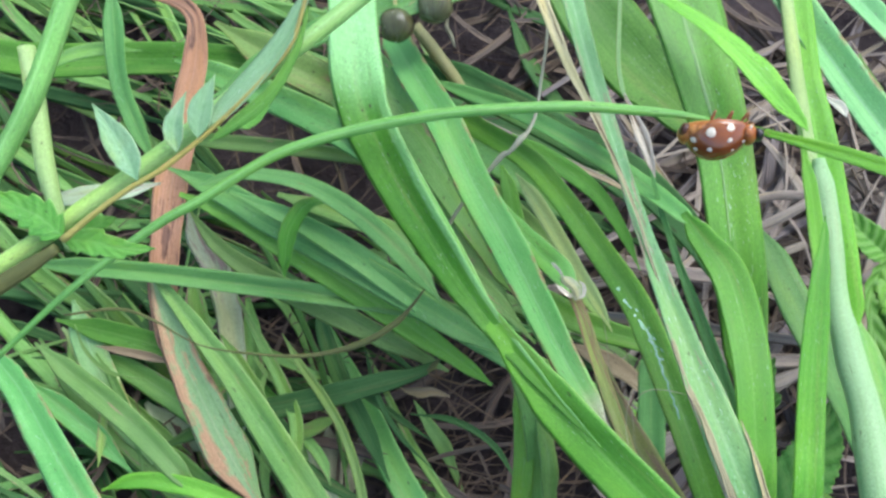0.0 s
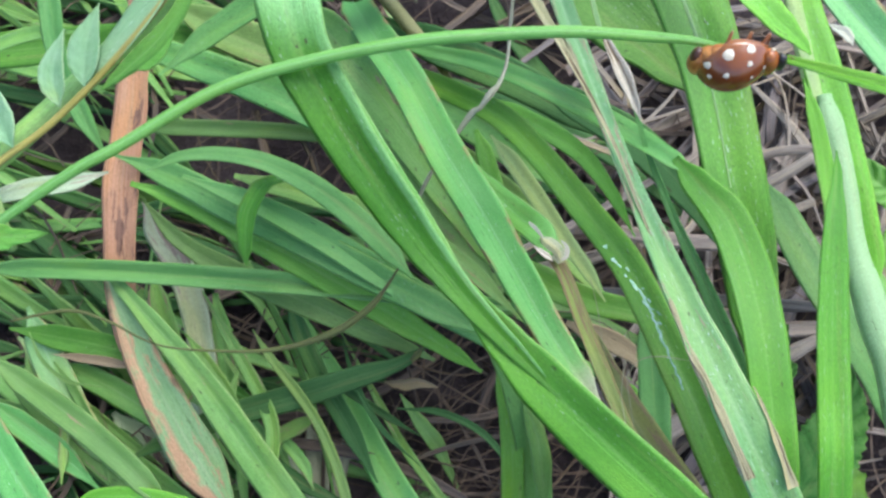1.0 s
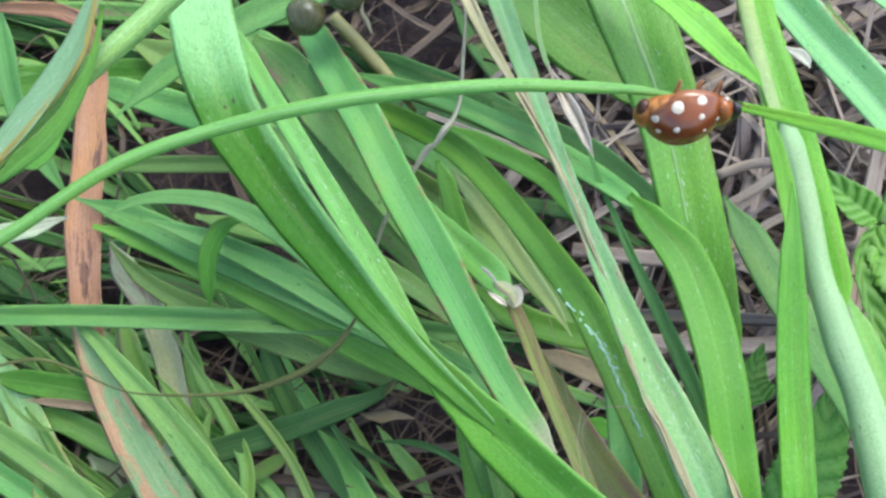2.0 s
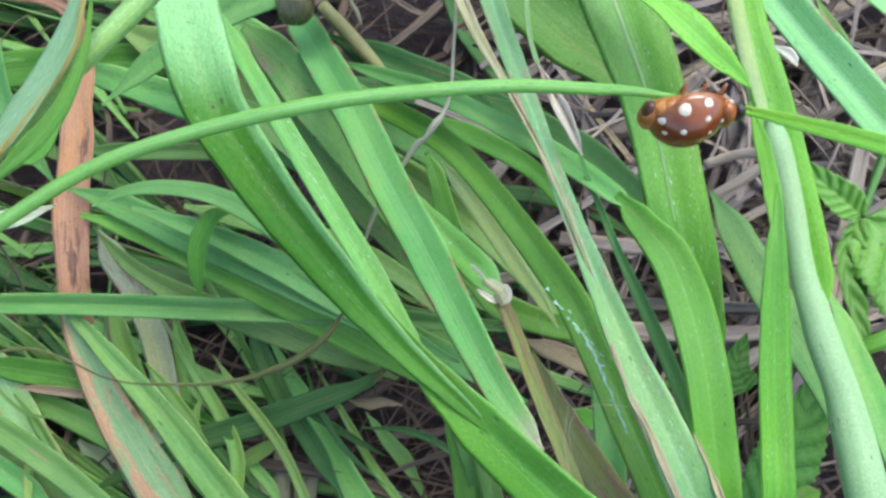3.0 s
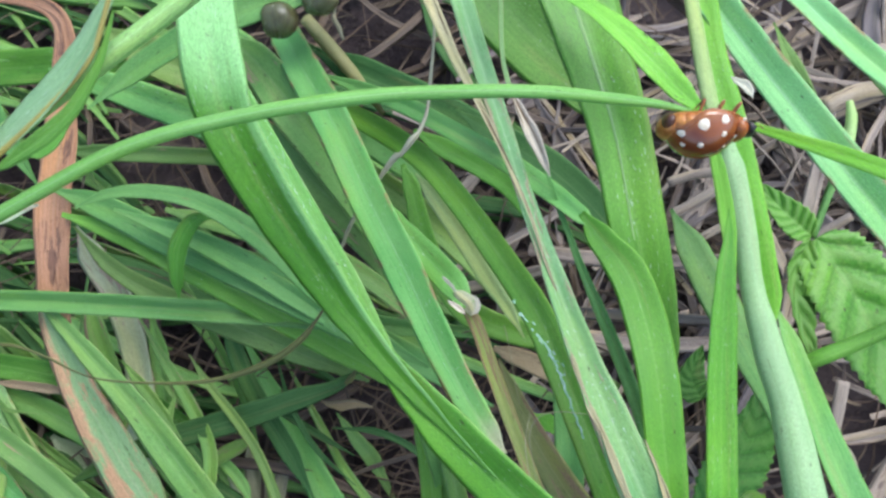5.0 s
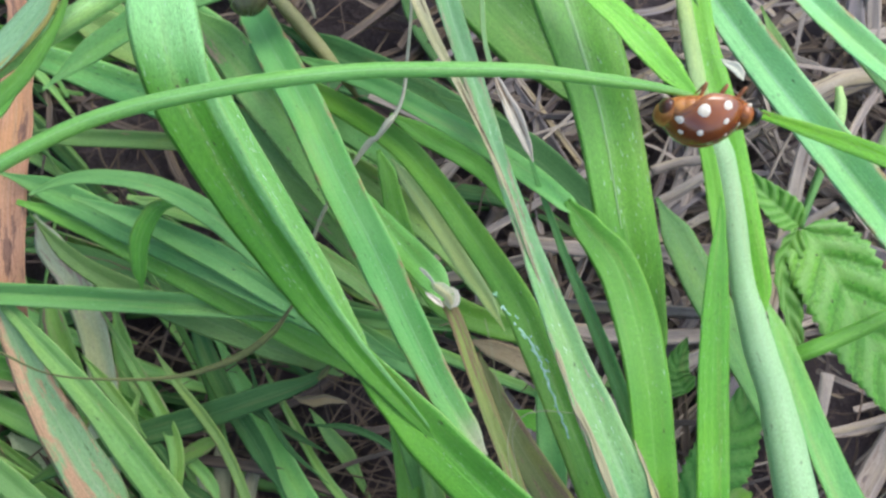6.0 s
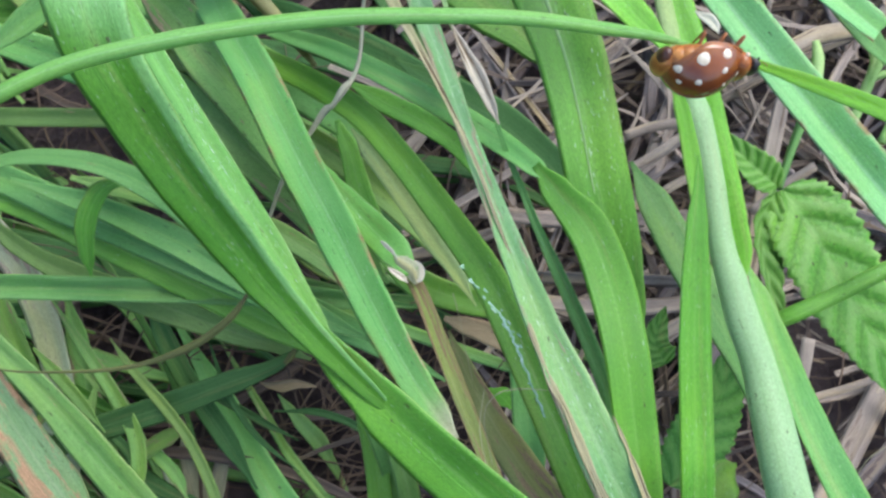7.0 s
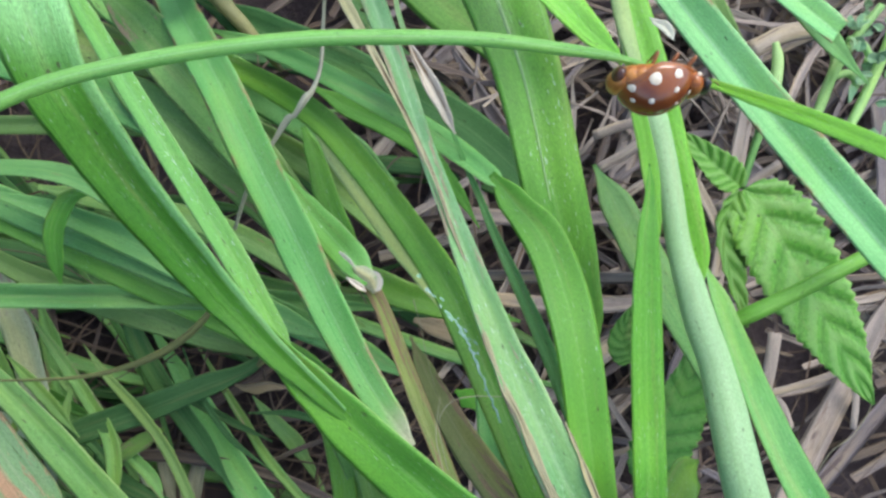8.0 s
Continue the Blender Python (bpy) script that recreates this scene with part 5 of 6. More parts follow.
blade(shoot("thin dull green grass blade deep in the turf", (-14.4, 1.8, 8.5)), TURF, [(-19.6, 8.9, 8.1), (-17.4, 7.1, 8.3), (-15.5, 4.7, 8.5), (-14.4, 1.8, 8.5)], [0.31, 1.52, 1.51, 0.18], fold=0.3, twist=-12, rib=TURF)
blade(shoot("thin olive grass blade deep in the turf", (-39.0, 17.2, 9.9)), OLIVE, [(-46.1, 24.7, 9.6), (-44.4, 22.0, 9.5), (-41.9, 19.4, 9.7), (-39.0, 17.2, 9.9)], [0.15, 0.74, 0.74, 0.09], fold=0.3, twist=-1)
blade(shoot("thin fading grass blade deep in the turf", (-14.6, 10.4, 12.7)), FADED, [(-25.2, 18.8, 12.5), (-22.7, 15.5, 12.3), (-19.0, 12.5, 12.4), (-14.6, 10.4, 12.7)], [0.15, 0.76, 0.75, 0.09], fold=0.3, twist=-18)
blade(shoot("thin fading grass blade deep in the turf", (-17.0, 1.7, 6.1)), FADED, [(-23.5, 16.3, 7.7), (-21.0, 12.1, 7.3), (-18.7, 7.0, 6.7), (-17.0, 1.7, 6.1)], [0.20, 1.03, 1.02, 0.12], fold=0.3, twist=-9)
blade(shoot("thin green grass blade deep in the turf, coloured dark for the shade", (-1.4, 3.7, 13.0)), SHADE_DARK, [(-9.9, 18.5, 14.7), (-8.5, 13.3, 13.9), (-5.7, 8.1, 13.3), (-1.4, 3.7, 13.0)], [0.16, 0.81, 0.80, 0.10], fold=0.3, twist=12)
blade(shoot("thin green grass blade deep in the turf, coloured dark for the shade", (-1.4, 7.1, 12.5)), SHADE_DARK, [(-12.9, 15.1, 12.2), (-9.4, 12.6, 12.3), (-5.4, 9.8, 12.4), (-1.4, 7.1, 12.5)], [0.24, 1.21, 1.20, 0.14], fold=0.3, twist=19, rib=SHADE_DARK)
blade(shoot("thin dull green grass blade deep in the turf", (-28.7, 7.3, 12.0)), TURF, [(-26.0, 15.3, 12.0), (-28.3, 13.5, 12.1), (-29.4, 10.7, 12.1), (-28.7, 7.3, 12.0)], [0.19, 0.95, 0.94, 0.11], fold=0.3, twist=-16)
blade(shoot("thin dull green grass blade deep in the turf", (-22.3, -1.8, 6.5)), TURF, [(-21.0, 14.0, 8.7), (-22.6, 9.4, 8.0), (-23.2, 3.8, 7.3), (-22.3, -1.8, 6.5)], [0.33, 1.65, 1.64, 0.20], fold=0.3, twist=13, rib=TURF)
blade(shoot("thin dull green grass blade deep in the turf", (-21.6, 3.3, 11.4)), TURF, [(-26.9, 10.7, 11.0), (-25.5, 8.3, 11.1), (-23.6, 5.7, 11.2), (-21.6, 3.3, 11.4)], [0.12, 0.60, 0.59, 0.07], fold=0.3, twist=7)
blade(shoot("thin dull green grass blade deep in the turf", (-21.1, 10.3, 15.0)), TURF, [(-28.2, 20.0, 15.3), (-25.9, 17.1, 15.2), (-23.4, 13.7, 15.1), (-21.1, 10.3, 15.0)], [0.32, 1.58, 1.57, 0.19], fold=0.3, twist=3, rib=TURF)
blade(shoot("thin greyish grass blade deep in the turf", (-10.3, -4.2, 4.6)), GREYGREEN, [(-18.5, 9.8, 6.1), (-17.1, 5.0, 5.4), (-14.3, 0.1, 4.9), (-10.3, -4.2, 4.6)], [0.27, 1.35, 1.34, 1.07], fold=0.3, twist=-4, rib=GREYGREEN)
blade(shoot("thin green grass blade deep in the turf, coloured dark for the shade", (-35.9, 0.6, 4.2)), SHADE_DARK, [(-42.3, 11.6, 4.9), (-38.2, 9.2, 5.0), (-35.8, 5.5, 4.8), (-35.9, 0.6, 4.2)], [0.35, 1.71, 1.69, 0.20], fold=0.3, twist=-8, rib=SHADE_DARK)
stalk(shoot("fine pale fibre caught on the grass", (14.7, 0.8, 49.1), "fibre"), GREY, [(14.7, 8.2, 51.2), (14.1, 5.9, 51.3), (14.3, 3.5, 50.6), (14.7, 0.8, 49.1)], [0.02, 0.03, 0.03, 0.02])
stalk(shoot("fine pale fibre caught on the grass", (15.1, 9.4, 42.3), "fibre"), GREY, [(14.2, 15.9, 44.5), (14.5, 13.8, 44.3), (14.7, 11.6, 43.7), (15.1, 9.4, 42.3)], [0.03, 0.03, 0.03, 0.03])
stalk(shoot("fine pale curled fibre on the straw", (64.4, 3.7, 19.2), "fibre"), GREY, [(57.7, -5.2, 16.4), (59.5, -2.4, 18.0), (62.2, -0.9, 18.6), (64.9, 1.8, 18.8), (64.4, 3.7, 19.2)], [0.05, 0.06, 0.06, 0.05, 0.04])


# ---------- single things ----------
STEM_GREEN = grass_material("arching_grass", (0.29, 0.63, 0.15), (0.21, 0.53, 0.09), pale=(0.46, 0.72, 0.34), midrib=0.6, rough=0.3, gloss=0.5)
WEED_STALK = grass_material("weed_stalk", (0.42, 0.64, 0.22), (0.27, 0.5, 0.12), pale=(0.56, 0.72, 0.36), midrib=0.3)
WEED_RIB = grass_material("weed_rib", (0.42, 0.38, 0.12), (0.3, 0.24, 0.06), pale=(0.45, 0.42, 0.2), midrib=0.0)
DOWNY = grass_material("downy_leaf", (0.33, 0.5, 0.28), (0.23, 0.41, 0.18), pale=(0.5, 0.66, 0.46), midrib=0.15, rough=0.65, fleck=0.7, gloss=0.15)
VIVID = grass_material("vivid_grass", (0.22, 0.55, 0.035), (0.16, 0.46, 0.022), pale=(0.32, 0.62, 0.1), rough=0.32)
HERB = grass_material("herb_leaf", (0.17, 0.4, 0.06), (0.12, 0.32, 0.04), pale=(0.3, 0.5, 0.16), midrib=0.4, fleck=0.3)
WET = grass_material("wet_blister", (0.34, 0.62, 0.27), (0.28, 0.54, 0.2), pale=(0.46, 0.7, 0.4), midrib=0.0, rough=0.16, gloss=0.7)
# Darker copy of the broad leaf; the colour stands in for shade.
SHADED_LEAF = grass_material("shade_dark_leaf", (0.08, 0.22, 0.035), (0.05, 0.16, 0.022), pale=(0.15, 0.3, 0.07), midrib=0.3, rough=0.45, side_veins=7, gloss=0.2)
LEAF = grass_material("broad_leaf", (0.17, 0.38, 0.045), (0.1, 0.28, 0.025), pale=(0.3, 0.5, 0.14), midrib=0.5, dry_from=0.66, dry=(0.36, 0.3, 0.06), rough=0.45, side_veins=7)
MEMBRANE = grass_material("sheath_membrane", (0.7, 0.72, 0.5), (0.54, 0.58, 0.36), pale=(0.84, 0.83, 0.68), midrib=0.0, thin=0.6, rough=0.25, gloss=0.6)
PALE_STRAW = grass_material("straw_stalk", (0.44, 0.42, 0.17), (0.32, 0.31, 0.11), pale=(0.56, 0.52, 0.32), midrib=0.0)
POD = grass_material("brown_pod", (0.085, 0.09, 0.03), (0.05, 0.038, 0.02), pale=(0.2, 0.2, 0.09), rough=0.18, gloss=0.6, midrib=0.0, thin=0.05)
POD_PALE = grass_material("pale_pod", (0.17, 0.2, 0.075), (0.1, 0.085, 0.04), pale=(0.32, 0.34, 0.18), rough=0.2, gloss=0.6, midrib=0.0, thin=0.1)


def slime_material():
    m, ns, ls = shader("dried_slime")
    co = ns.new("ShaderNodeTexCoord")
    g = grain(ns, ls, co.outputs["Object"], 1500.0, 4.0)
    return finish(m, ns, ls, blend(ns, ls, ramp(ns, ls, g, 0.35, 0.65), (0.22, 0.4, 0.22), (0.38, 0.54, 0.42)), 0.22, g, 0.4, 0.0001)


SLIME = slime_material()


def seed_pod(label, at, rx, rz, material):
    """A rounded pod with shallow ribs and a few short bracts at its crown."""
    global POD_LAST
    ob = POD_LAST = shoot(label, at, "seed_pod", "seed pod")
    verts, faces, uvs = [], [], []
    for i in range(15):
        a = math.pi * i / 14
        for j in range(24):
            b = 2 * math.pi * j / 24
            k = 1 + 0.05 * math.cos(5 * b) * math.sin(a) + 0.05 * math.sin(3 * a + 2 * b)
            verts.append((rx * MM * math.sin(a) * math.cos(b) * k, rz * MM * math.cos(a), rx * MM * math.sin(a) * math.sin(b) * k))
            uvs.append((j / 12 % 1, i / 10))
    for i in range(14):
        for j in range(24):
            faces.append((i * 24 + j, i * 24 + (j + 1) % 24, (i + 1) * 24 + (j + 1) % 24, (i + 1) * 24 + j))
    under(mesh_object("pod", verts, faces, material, uvs), ob)
    chance = random.Random(int(rx * 100))
    for k in range(5):
        a = 2 * math.pi * k / 5 + 0.4
        d = Vector((math.cos(a), 0.6, math.sin(a)))
        p = Vector(at)
        pts = [p + d * rx * 0.75 + Vector((0, rz * 0.4, 0)), p + d * rx * 0.95 + Vector((0, rz * 0.7, 0)), p + d * rx * chance.uniform(1.1, 1.4) + Vector((0, rz, 0))]
        blade(ob, PALE_STRAW, pts, [0.5, 0.45, 0.1], name="bract")
    return ob

STEM = shoot("thin arching bright green grass leaf under a ladybird", SWAY_PIVOT, "arching_grass_leaf")
stalk(STEM, STEM_GREEN, [(-38.2, 9.5, 58.8), (-30.8, 14.6, 60.4), (-25.3, 17.8, 61.5), (-19.9, 20.5, 62.5), (-16.3, 21.9, 63.0), (-9.0, 25.0, 64.1), (-1.9, 26.3, 64.7), (5.1, 26.8, 65.1), (10.3, 26.7, 65.2), (15.5, 26.3, 65.3), (19.7, 25.6, 65.2), (22.4, 25.1, 65.1), (24.5, 24.5, 65.0)], [0.29, 0.33, 0.40, 0.43, 0.45, 0.45, 0.45, 0.45, 0.43, 0.40, 0.36, 0.27, 0.16], flat=0.75, name="folded_blade", label="folded narrow arching half")
blade(STEM, VIVID, [(24.5, 24.5, 65.0), (26.5, 23.9, 64.9), (28.7, 23.1, 64.8), (31.0, 22.2, 64.6), (33.3, 21.3, 64.4), (36.7, 19.8, 64.1), (42.8, 17.0, 63.5)], [0.31, 0.35, 0.56, 0.84, 1.05, 1.19, 1.25], fold=0.25, twist=[0, 10, 15, 10, 5, 0, 0], wave=0.0, label="flat widening half")

BEETLE_REST = pose(0.02495, 0.02366, 0.06500, 100.30, -0.80, -3.49)
SPOTS = [(-0.22, 1.30, 0.32), (0.35, 1.44, 0.26), (-0.78, 0.97, 0.2), (-0.24, 0.68, 0.17), (0.33, 0.98, 0.165), (0.84, 0.64, 0.12), (0.43, 0.47, 0.09), (-0.68, 0.52, 0.13)]
FEET = [(1.85, 0.04, -0.41), (0.80, 0.10, -0.63), (-0.41, 0.12, -0.83), (2.45, -0.60, -0.36), (1.47, -0.57, -0.66), (0.17, -0.54, -0.93)]
LENGTH, HALF, HEIGHT = 2.3, 1.95, 2.08


def wing_case_material():
    m, ns, ls = shader("brown_wing_case")
    co = ns.new("ShaderNodeTexCoord")
    sep = ns.new("ShaderNodeSeparateXYZ")
    ls.new(co.outputs["Object"], sep.inputs[0])
    broad = grain(ns, ls, co.outputs["Object"], 700.0, 3.0)
    pits = grain(ns, ls, co.outputs["Object"], 9000.0, 2.0)
    colour = blend(ns, ls, ramp(ns, ls, broad, 0.3, 0.7), (0.14, 0.031, 0.004), (0.245, 0.068, 0.009))
    flank = maths(ns, ls, "ADD", sep.outputs[2], maths(ns, ls, "MULTIPLY", sep.outputs[0], 0.35))
    flank = maths(ns, ls, "ADD", flank, maths(ns, ls, "MULTIPLY", broad, 0.0005))
    colour = blend(ns, ls, ramp(ns, ls, flank, -0.0005, 0.0009, 0.6, 0.0), colour, (0.5, 0.2, 0.04))
    return finish(m, ns, ls, colour, 0.2, pits, 0.12, 0.00003, coat=0.7)


def shell_material(name, a, b, rough=0.35, through_light=0.0):
    m, ns, ls = shader(name)
    co = ns.new("ShaderNodeTexCoord")
    g = grain(ns, ls, co.outputs["Object"], 2500.0, 3.0)
    return finish(m, ns, ls, blend(ns, ls, ramp(ns, ls, g, 0.35, 0.65), a, b), rough, g, 0.2, 0.00004, through_light)


WING_CASE = wing_case_material()
AMBER = shell_material("amber_shell", (0.34, 0.11, 0.018), (0.52, 0.22, 0.05), 0.3, 0.1)
CREAM = shell_material("cream_spot", (0.6, 0.5, 0.34), (0.74, 0.66, 0.5), 0.25)
DARK_TAIL = shell_material("dark_tail", (0.05, 0.018, 0.008), (0.1, 0.035, 0.014), 0.35)
SHIELD = shell_material("brown_shield", (0.24, 0.065, 0.012), (0.36, 0.12, 0.025), 0.25)
BROWN = shell_material("brown_limb", (0.18, 0.06, 0.016), (0.28, 0.1, 0.03), 0.35)
BLACK = shell_material("black_head", (0.01, 0.009, 0.008), (0.03, 0.025, 0.02), 0.3)


def on_shell(s, a, grow=1.0):
    """A point of the domed back: s along it (radians from the middle), a round it from the top."""
    r = math.cos(s)
    x = LENGTH * math.sin(s)
    swell = 1 - 0.03 * math.sin(s) - 0.1 * math.sin(s) ** 2
    return Vector((x, HALF * r * math.sin(a) * swell, HEIGHT * r * math.cos(a) * (swell - 0.07 * math.sin(s)))) * grow * MM


def hem(s):
    """How far round the flank a wing case reaches: less towards the rear, where the belly shows."""
    rear = min(max((-math.sin(s) - 0.05) / 0.85, 0.0), 1.0)
    return math.radians(97 - 32 * rear * rear * (3 - 2 * rear))


def wing_case(parent, side):
    """One half of the domed back, from the seam over the top down to a turned-out rim."""
    verts, faces, n, k = [], [], 25, 13
    for shell in (1.0, 0.95):
        for i in range(n):
            s = -math.pi / 2 + math.pi * i / (n - 1) * 0.985
            for j in range(k):
                a = side * (0.012 + (hem(s) - 0.012) * j / (k - 1))
                p = on_shell(s, a, shell)
                if j == k - 1:
                    p.y *= 1.05
                verts.append(p)
    for layer in (0, n * k):
        for i in range(n - 1):
            for j in range(k - 1):
                q = (layer + i * k + j, layer + (i + 1) * k + j, layer + (i + 1) * k + j + 1, layer + i * k + j + 1)
                faces.append(q if (side > 0) == (layer == 0) else q[::-1])
    for i in range(n - 1):
        for j in (0, k - 1):
            a, b = i * k + j, (i + 1) * k + j
            faces.append((a, b, b + n * k, a + n * k))
    return under(mesh_object("wing_case", verts, faces, WING_CASE), parent)


def spot(parent, s, a, radius):
    """A cream spot that lies on the curve of the wing case."""
    n, verts, faces = 14, [], []
    r = max(math.cos(s), 0.3)
    for ring in (0.0, 0.5, 0.85, 1.0):
        for j in range(n if ring else 1):
            b = 2 * math.pi * j / n
            wob = radius * ring * (1 + (0.06 * math.sin(3 * b + s * 9) if ring == 1.0 else 0))
            verts.append(on_shell(s + wob * math.cos(b) / (LENGTH * r), a + wob * math.sin(b) / (HALF * r), 1.01 if ring < 1 else 0.998))
    for j in range(n):
        faces.append((0, 1 + j, 1 + (j + 1) % n))
        for r in range(2):
            o = 1 + r * n
            faces.append((o + j, o + n + j, o + n + (j + 1) % n, o + (j + 1) % n))
    return under(mesh_object("spot", verts, faces, CREAM), parent)


def rim(parent, side):
    """The paler turned-out rim along the lower edge of a wing case."""
    verts, faces, n, k = [], [], 21, 4
    for i in range(n):
        s = -1.35 + 2.3 * i / (n - 1)
        wide = 0.06 + 0.1 * max(0.0, math.sin((i / (n - 1)) ** 0.5 * math.pi))
        for j in range(k):
            a = side * (hem(s) + 0.05 - wide * (1 - j / (k - 1)))
            verts.append(on_shell(s, a, 1.012 + 0.02 * math.sin(math.pi * j / (k - 1))))
    for i in range(n - 1):
        for j in range(k - 1):
            q = (i * k + j, (i + 1) * k + j, (i + 1) * k + j + 1, i * k + j + 1)
            faces.append(q if side > 0 else q[::-1])
    return under(mesh_object("rim", verts, faces, BROWN), parent)


def egg(name, parent, at, size, material, turn=(0, 0, 0), n=14):
    """A rounded body piece."""
    verts, faces = [], []
    m = pose(at[0] * MM, at[1] * MM, at[2] * MM, *turn)
    for i in range(n + 1):
        a = math.pi * i / n
        for j in range(2 * n):
            b = math.pi * j / n
            taper = 1 - 0.12 * math.cos(a)
            verts.append(m @ (Vector((size[0] * math.cos(a), size[1] * math.sin(a) * math.cos(b) * taper, size[2] * math.sin(a) * math.sin(b) * taper)) * MM))
    for i in range(n):
        for j in range(2 * n):
            faces.append((i * 2 * n + j, i * 2 * n + (j + 1) % (2 * n), (i + 1) * 2 * n + (j + 1) % (2 * n), (i + 1) * 2 * n + j))
    return under(mesh_object(name, verts, faces, material), parent)


def limb(name, parent, points, radii, material):
    verts, faces, uvs = tube_data(points, radii, steps=4, sides=8)
    return under(mesh_object(name, verts, faces, material, uvs), parent)


def ladybird():
    ob = tagged(new("ladybird"), "brown ladybird with cream spots clinging under a grass leaf", "ladybird")
    ob.empty_display_size = 0.003
    ob.matrix_world = BEETLE_REST
    for k in range(7):
        x = -1.72 + 0.4 * k
        r = math.sqrt(max(1 - (x / LENGTH) ** 2, 0))
        egg("abdomen_segment", ob, (x, 0, 0.14 - 0.02 * k), (0.95, HALF * r * 0.93, (0.9 - 0.05 * k) * (0.45 + 0.55 * r)), AMBER, (0, 20, 0), n=12)
    egg("belly", ob, (0.5, 0, -0.1), (1.6, 1.5, 0.45), BROWN)
    egg("tail", ob, (-2.08, 0.3, 0.06), (0.46, 1.05, 0.56), DARK_TAIL, (0, -20, 0))
    for side in (1, -1):
        case = wing_case(ob, side)
        for s, a, r in SPOTS:
            spot(case, s, side * abs(a), r)
        rim(case, side)
    shield = egg("pronotum", ob, (2.02, 0, 0.36), (0.66, 1.3, 0.74), SHIELD, (0, 16, 0))
    for side in (1, -1):
        egg("spot", shield, (2.12, side * 1.2, 0.1), (0.12, 0.09, 0.12), CREAM, n=8)
    head = egg("head", ob, (2.7, 0.12, 0.4), (0.36, 0.84, 0.48), BLACK, (0, 20, 0))
    for side in (1, -1):
        egg("eye", head, (2.8, side * 0.66 + 0.1, 0.46), (0.16, 0.14, 0.18), BLACK, n=8)
        limb("antenna", head, [(2.86, side * 0.3, 0.3), (3.0, side * 0.6, 0.32), (3.14, side * 0.78, 0.42), (3.3, side * 0.85, 0.6)], [0.03, 0.022, 0.022, 0.035], BROWN)
        limb("feeler", head, [(2.88, side * 0.15, 0.2), (3.04, side * 0.3, 0.12), (3.1, side * 0.4, 0.02)], [0.05, 0.05, 0.06], BLACK)
    roots = [(1.55, 0.95), (0.55, 1.1), (-0.45, 1.1)]
    for k, foot in enumerate(FEET):
        side = 1 if k < 3 else -1
        x, y = roots[k % 3]
        root, end = Vector((x, side * y, -0.4)), Vector(foot)
        knee = (root + end) / 2 + Vector((0.25, side * 0.7, -0.45))
        ankle = knee.lerp(end, 0.7) + Vector((0.1, 0, -0.1))
        limb("leg", ob, [root, root.lerp(knee, 0.55), knee, ankle, end], [0.1, 0.12, 0.085, 0.055, 0.04], BROWN)
    return ob


BEETLE = ladybird()

WEED = shoot("grey-green lobed weed with downy leaves", WEED_PIVOT, "weed", "weed")
stalk(WEED, WEED_STALK, [(-27.0, 12.4, 68.3), (-22.3, 15.5, 69.3), (-16.0, 19.7, 70.7), (-11.1, 23.5, 71.9), (-7.9, 25.7, 72.7), (-4.8, 28.1, 73.4), (0.2, 32.0, 74.7)], [0.56, 0.56, 0.56, 0.56, 0.53, 0.53, 0.50], flat=1, name="stalk", label="pale grooved stalk")
stalk(WEED, TWIG, [(-30.3, 8.7, 68.7), (-27.1, 10.5, 69.3), (-24.2, 12.2, 69.8), (-21.9, 13.6, 70.3)], [0.64, 0.61, 0.51, 0.32], flat=1, name="stalk", label="brown withered lower stalk")
stalk(WEED, WEED_RIB, [(-21.4, 13.9, 70.8), (-19.5, 15.4, 71.3), (-17.6, 16.7, 71.7), (-15.4, 18.0, 72.1), (-12.2, 20.6, 72.9), (-8.9, 23.9, 74.0), (-7.9, 26.2, 74.8), (-7.3, 28.6, 75.5), (-6.6, 30.4, 76.1)], [0.22, 0.17, 0.16, 0.16, 0.14, 0.13, 0.13, 0.13, 0.10], flat=1, name="rachis", label="yellow-brown leaf rib")
blade(WEED, DOWNY, [(-13.79, 19.84, 72.52), (-13.15, 20.39, 72.69), (-12.65, 20.76, 72.80), (-11.94, 21.43, 73.01), (-11.18, 22.19, 73.27), (-10.47, 22.94, 73.52), (-9.86, 23.64, 73.75), (-9.32, 24.34, 73.98), (-8.90, 24.91, 74.17), (-8.52, 25.54, 74.40), (-8.23, 26.13, 74.60), (-7.88, 26.74, 74.81), (-7.56, 27.43, 74.99)], [0.19, 0.83, 1.15, 1.34, 1.47, 1.4, 1.37, 1.28, 1.18, 1.02, 0.86, 0.7, 0.45], name="leaf_lobe", fold=0.2, twist=-12, wave=0.12)
blade(WEED, HERB, [(-13.20, 19.37, 72.20), (-12.47, 19.86, 72.35), (-11.50, 20.50, 72.56), (-10.86, 20.95, 72.71), (-10.32, 21.41, 72.86), (-9.58, 22.17, 73.12), (-9.10, 22.86, 73.35), (-8.68, 23.56, 73.59), (-8.19, 24.52, 73.93), (-7.87, 25.58, 74.27), (-7.62, 26.67, 74.59)], [0.1, 0.52, 0.84, 0.92, 0.86, 0.7, 0.62, 0.52, 0.38, 0.24, 0.14], name="leaf_lobe", fold=0.2, twist=20, wave=0.12, label="darker green underside of the leaf")
leaflet(WEED, HERB, [(-11.75, 20.27, 72.38), (-11.05, 20.57, 72.48), (-10.34, 21.00, 72.63), (-9.70, 21.61, 72.83)], 1.0, teeth=3, tooth=0.05, pleat=0.02, name="leaf_lobe", sharp=1.1)
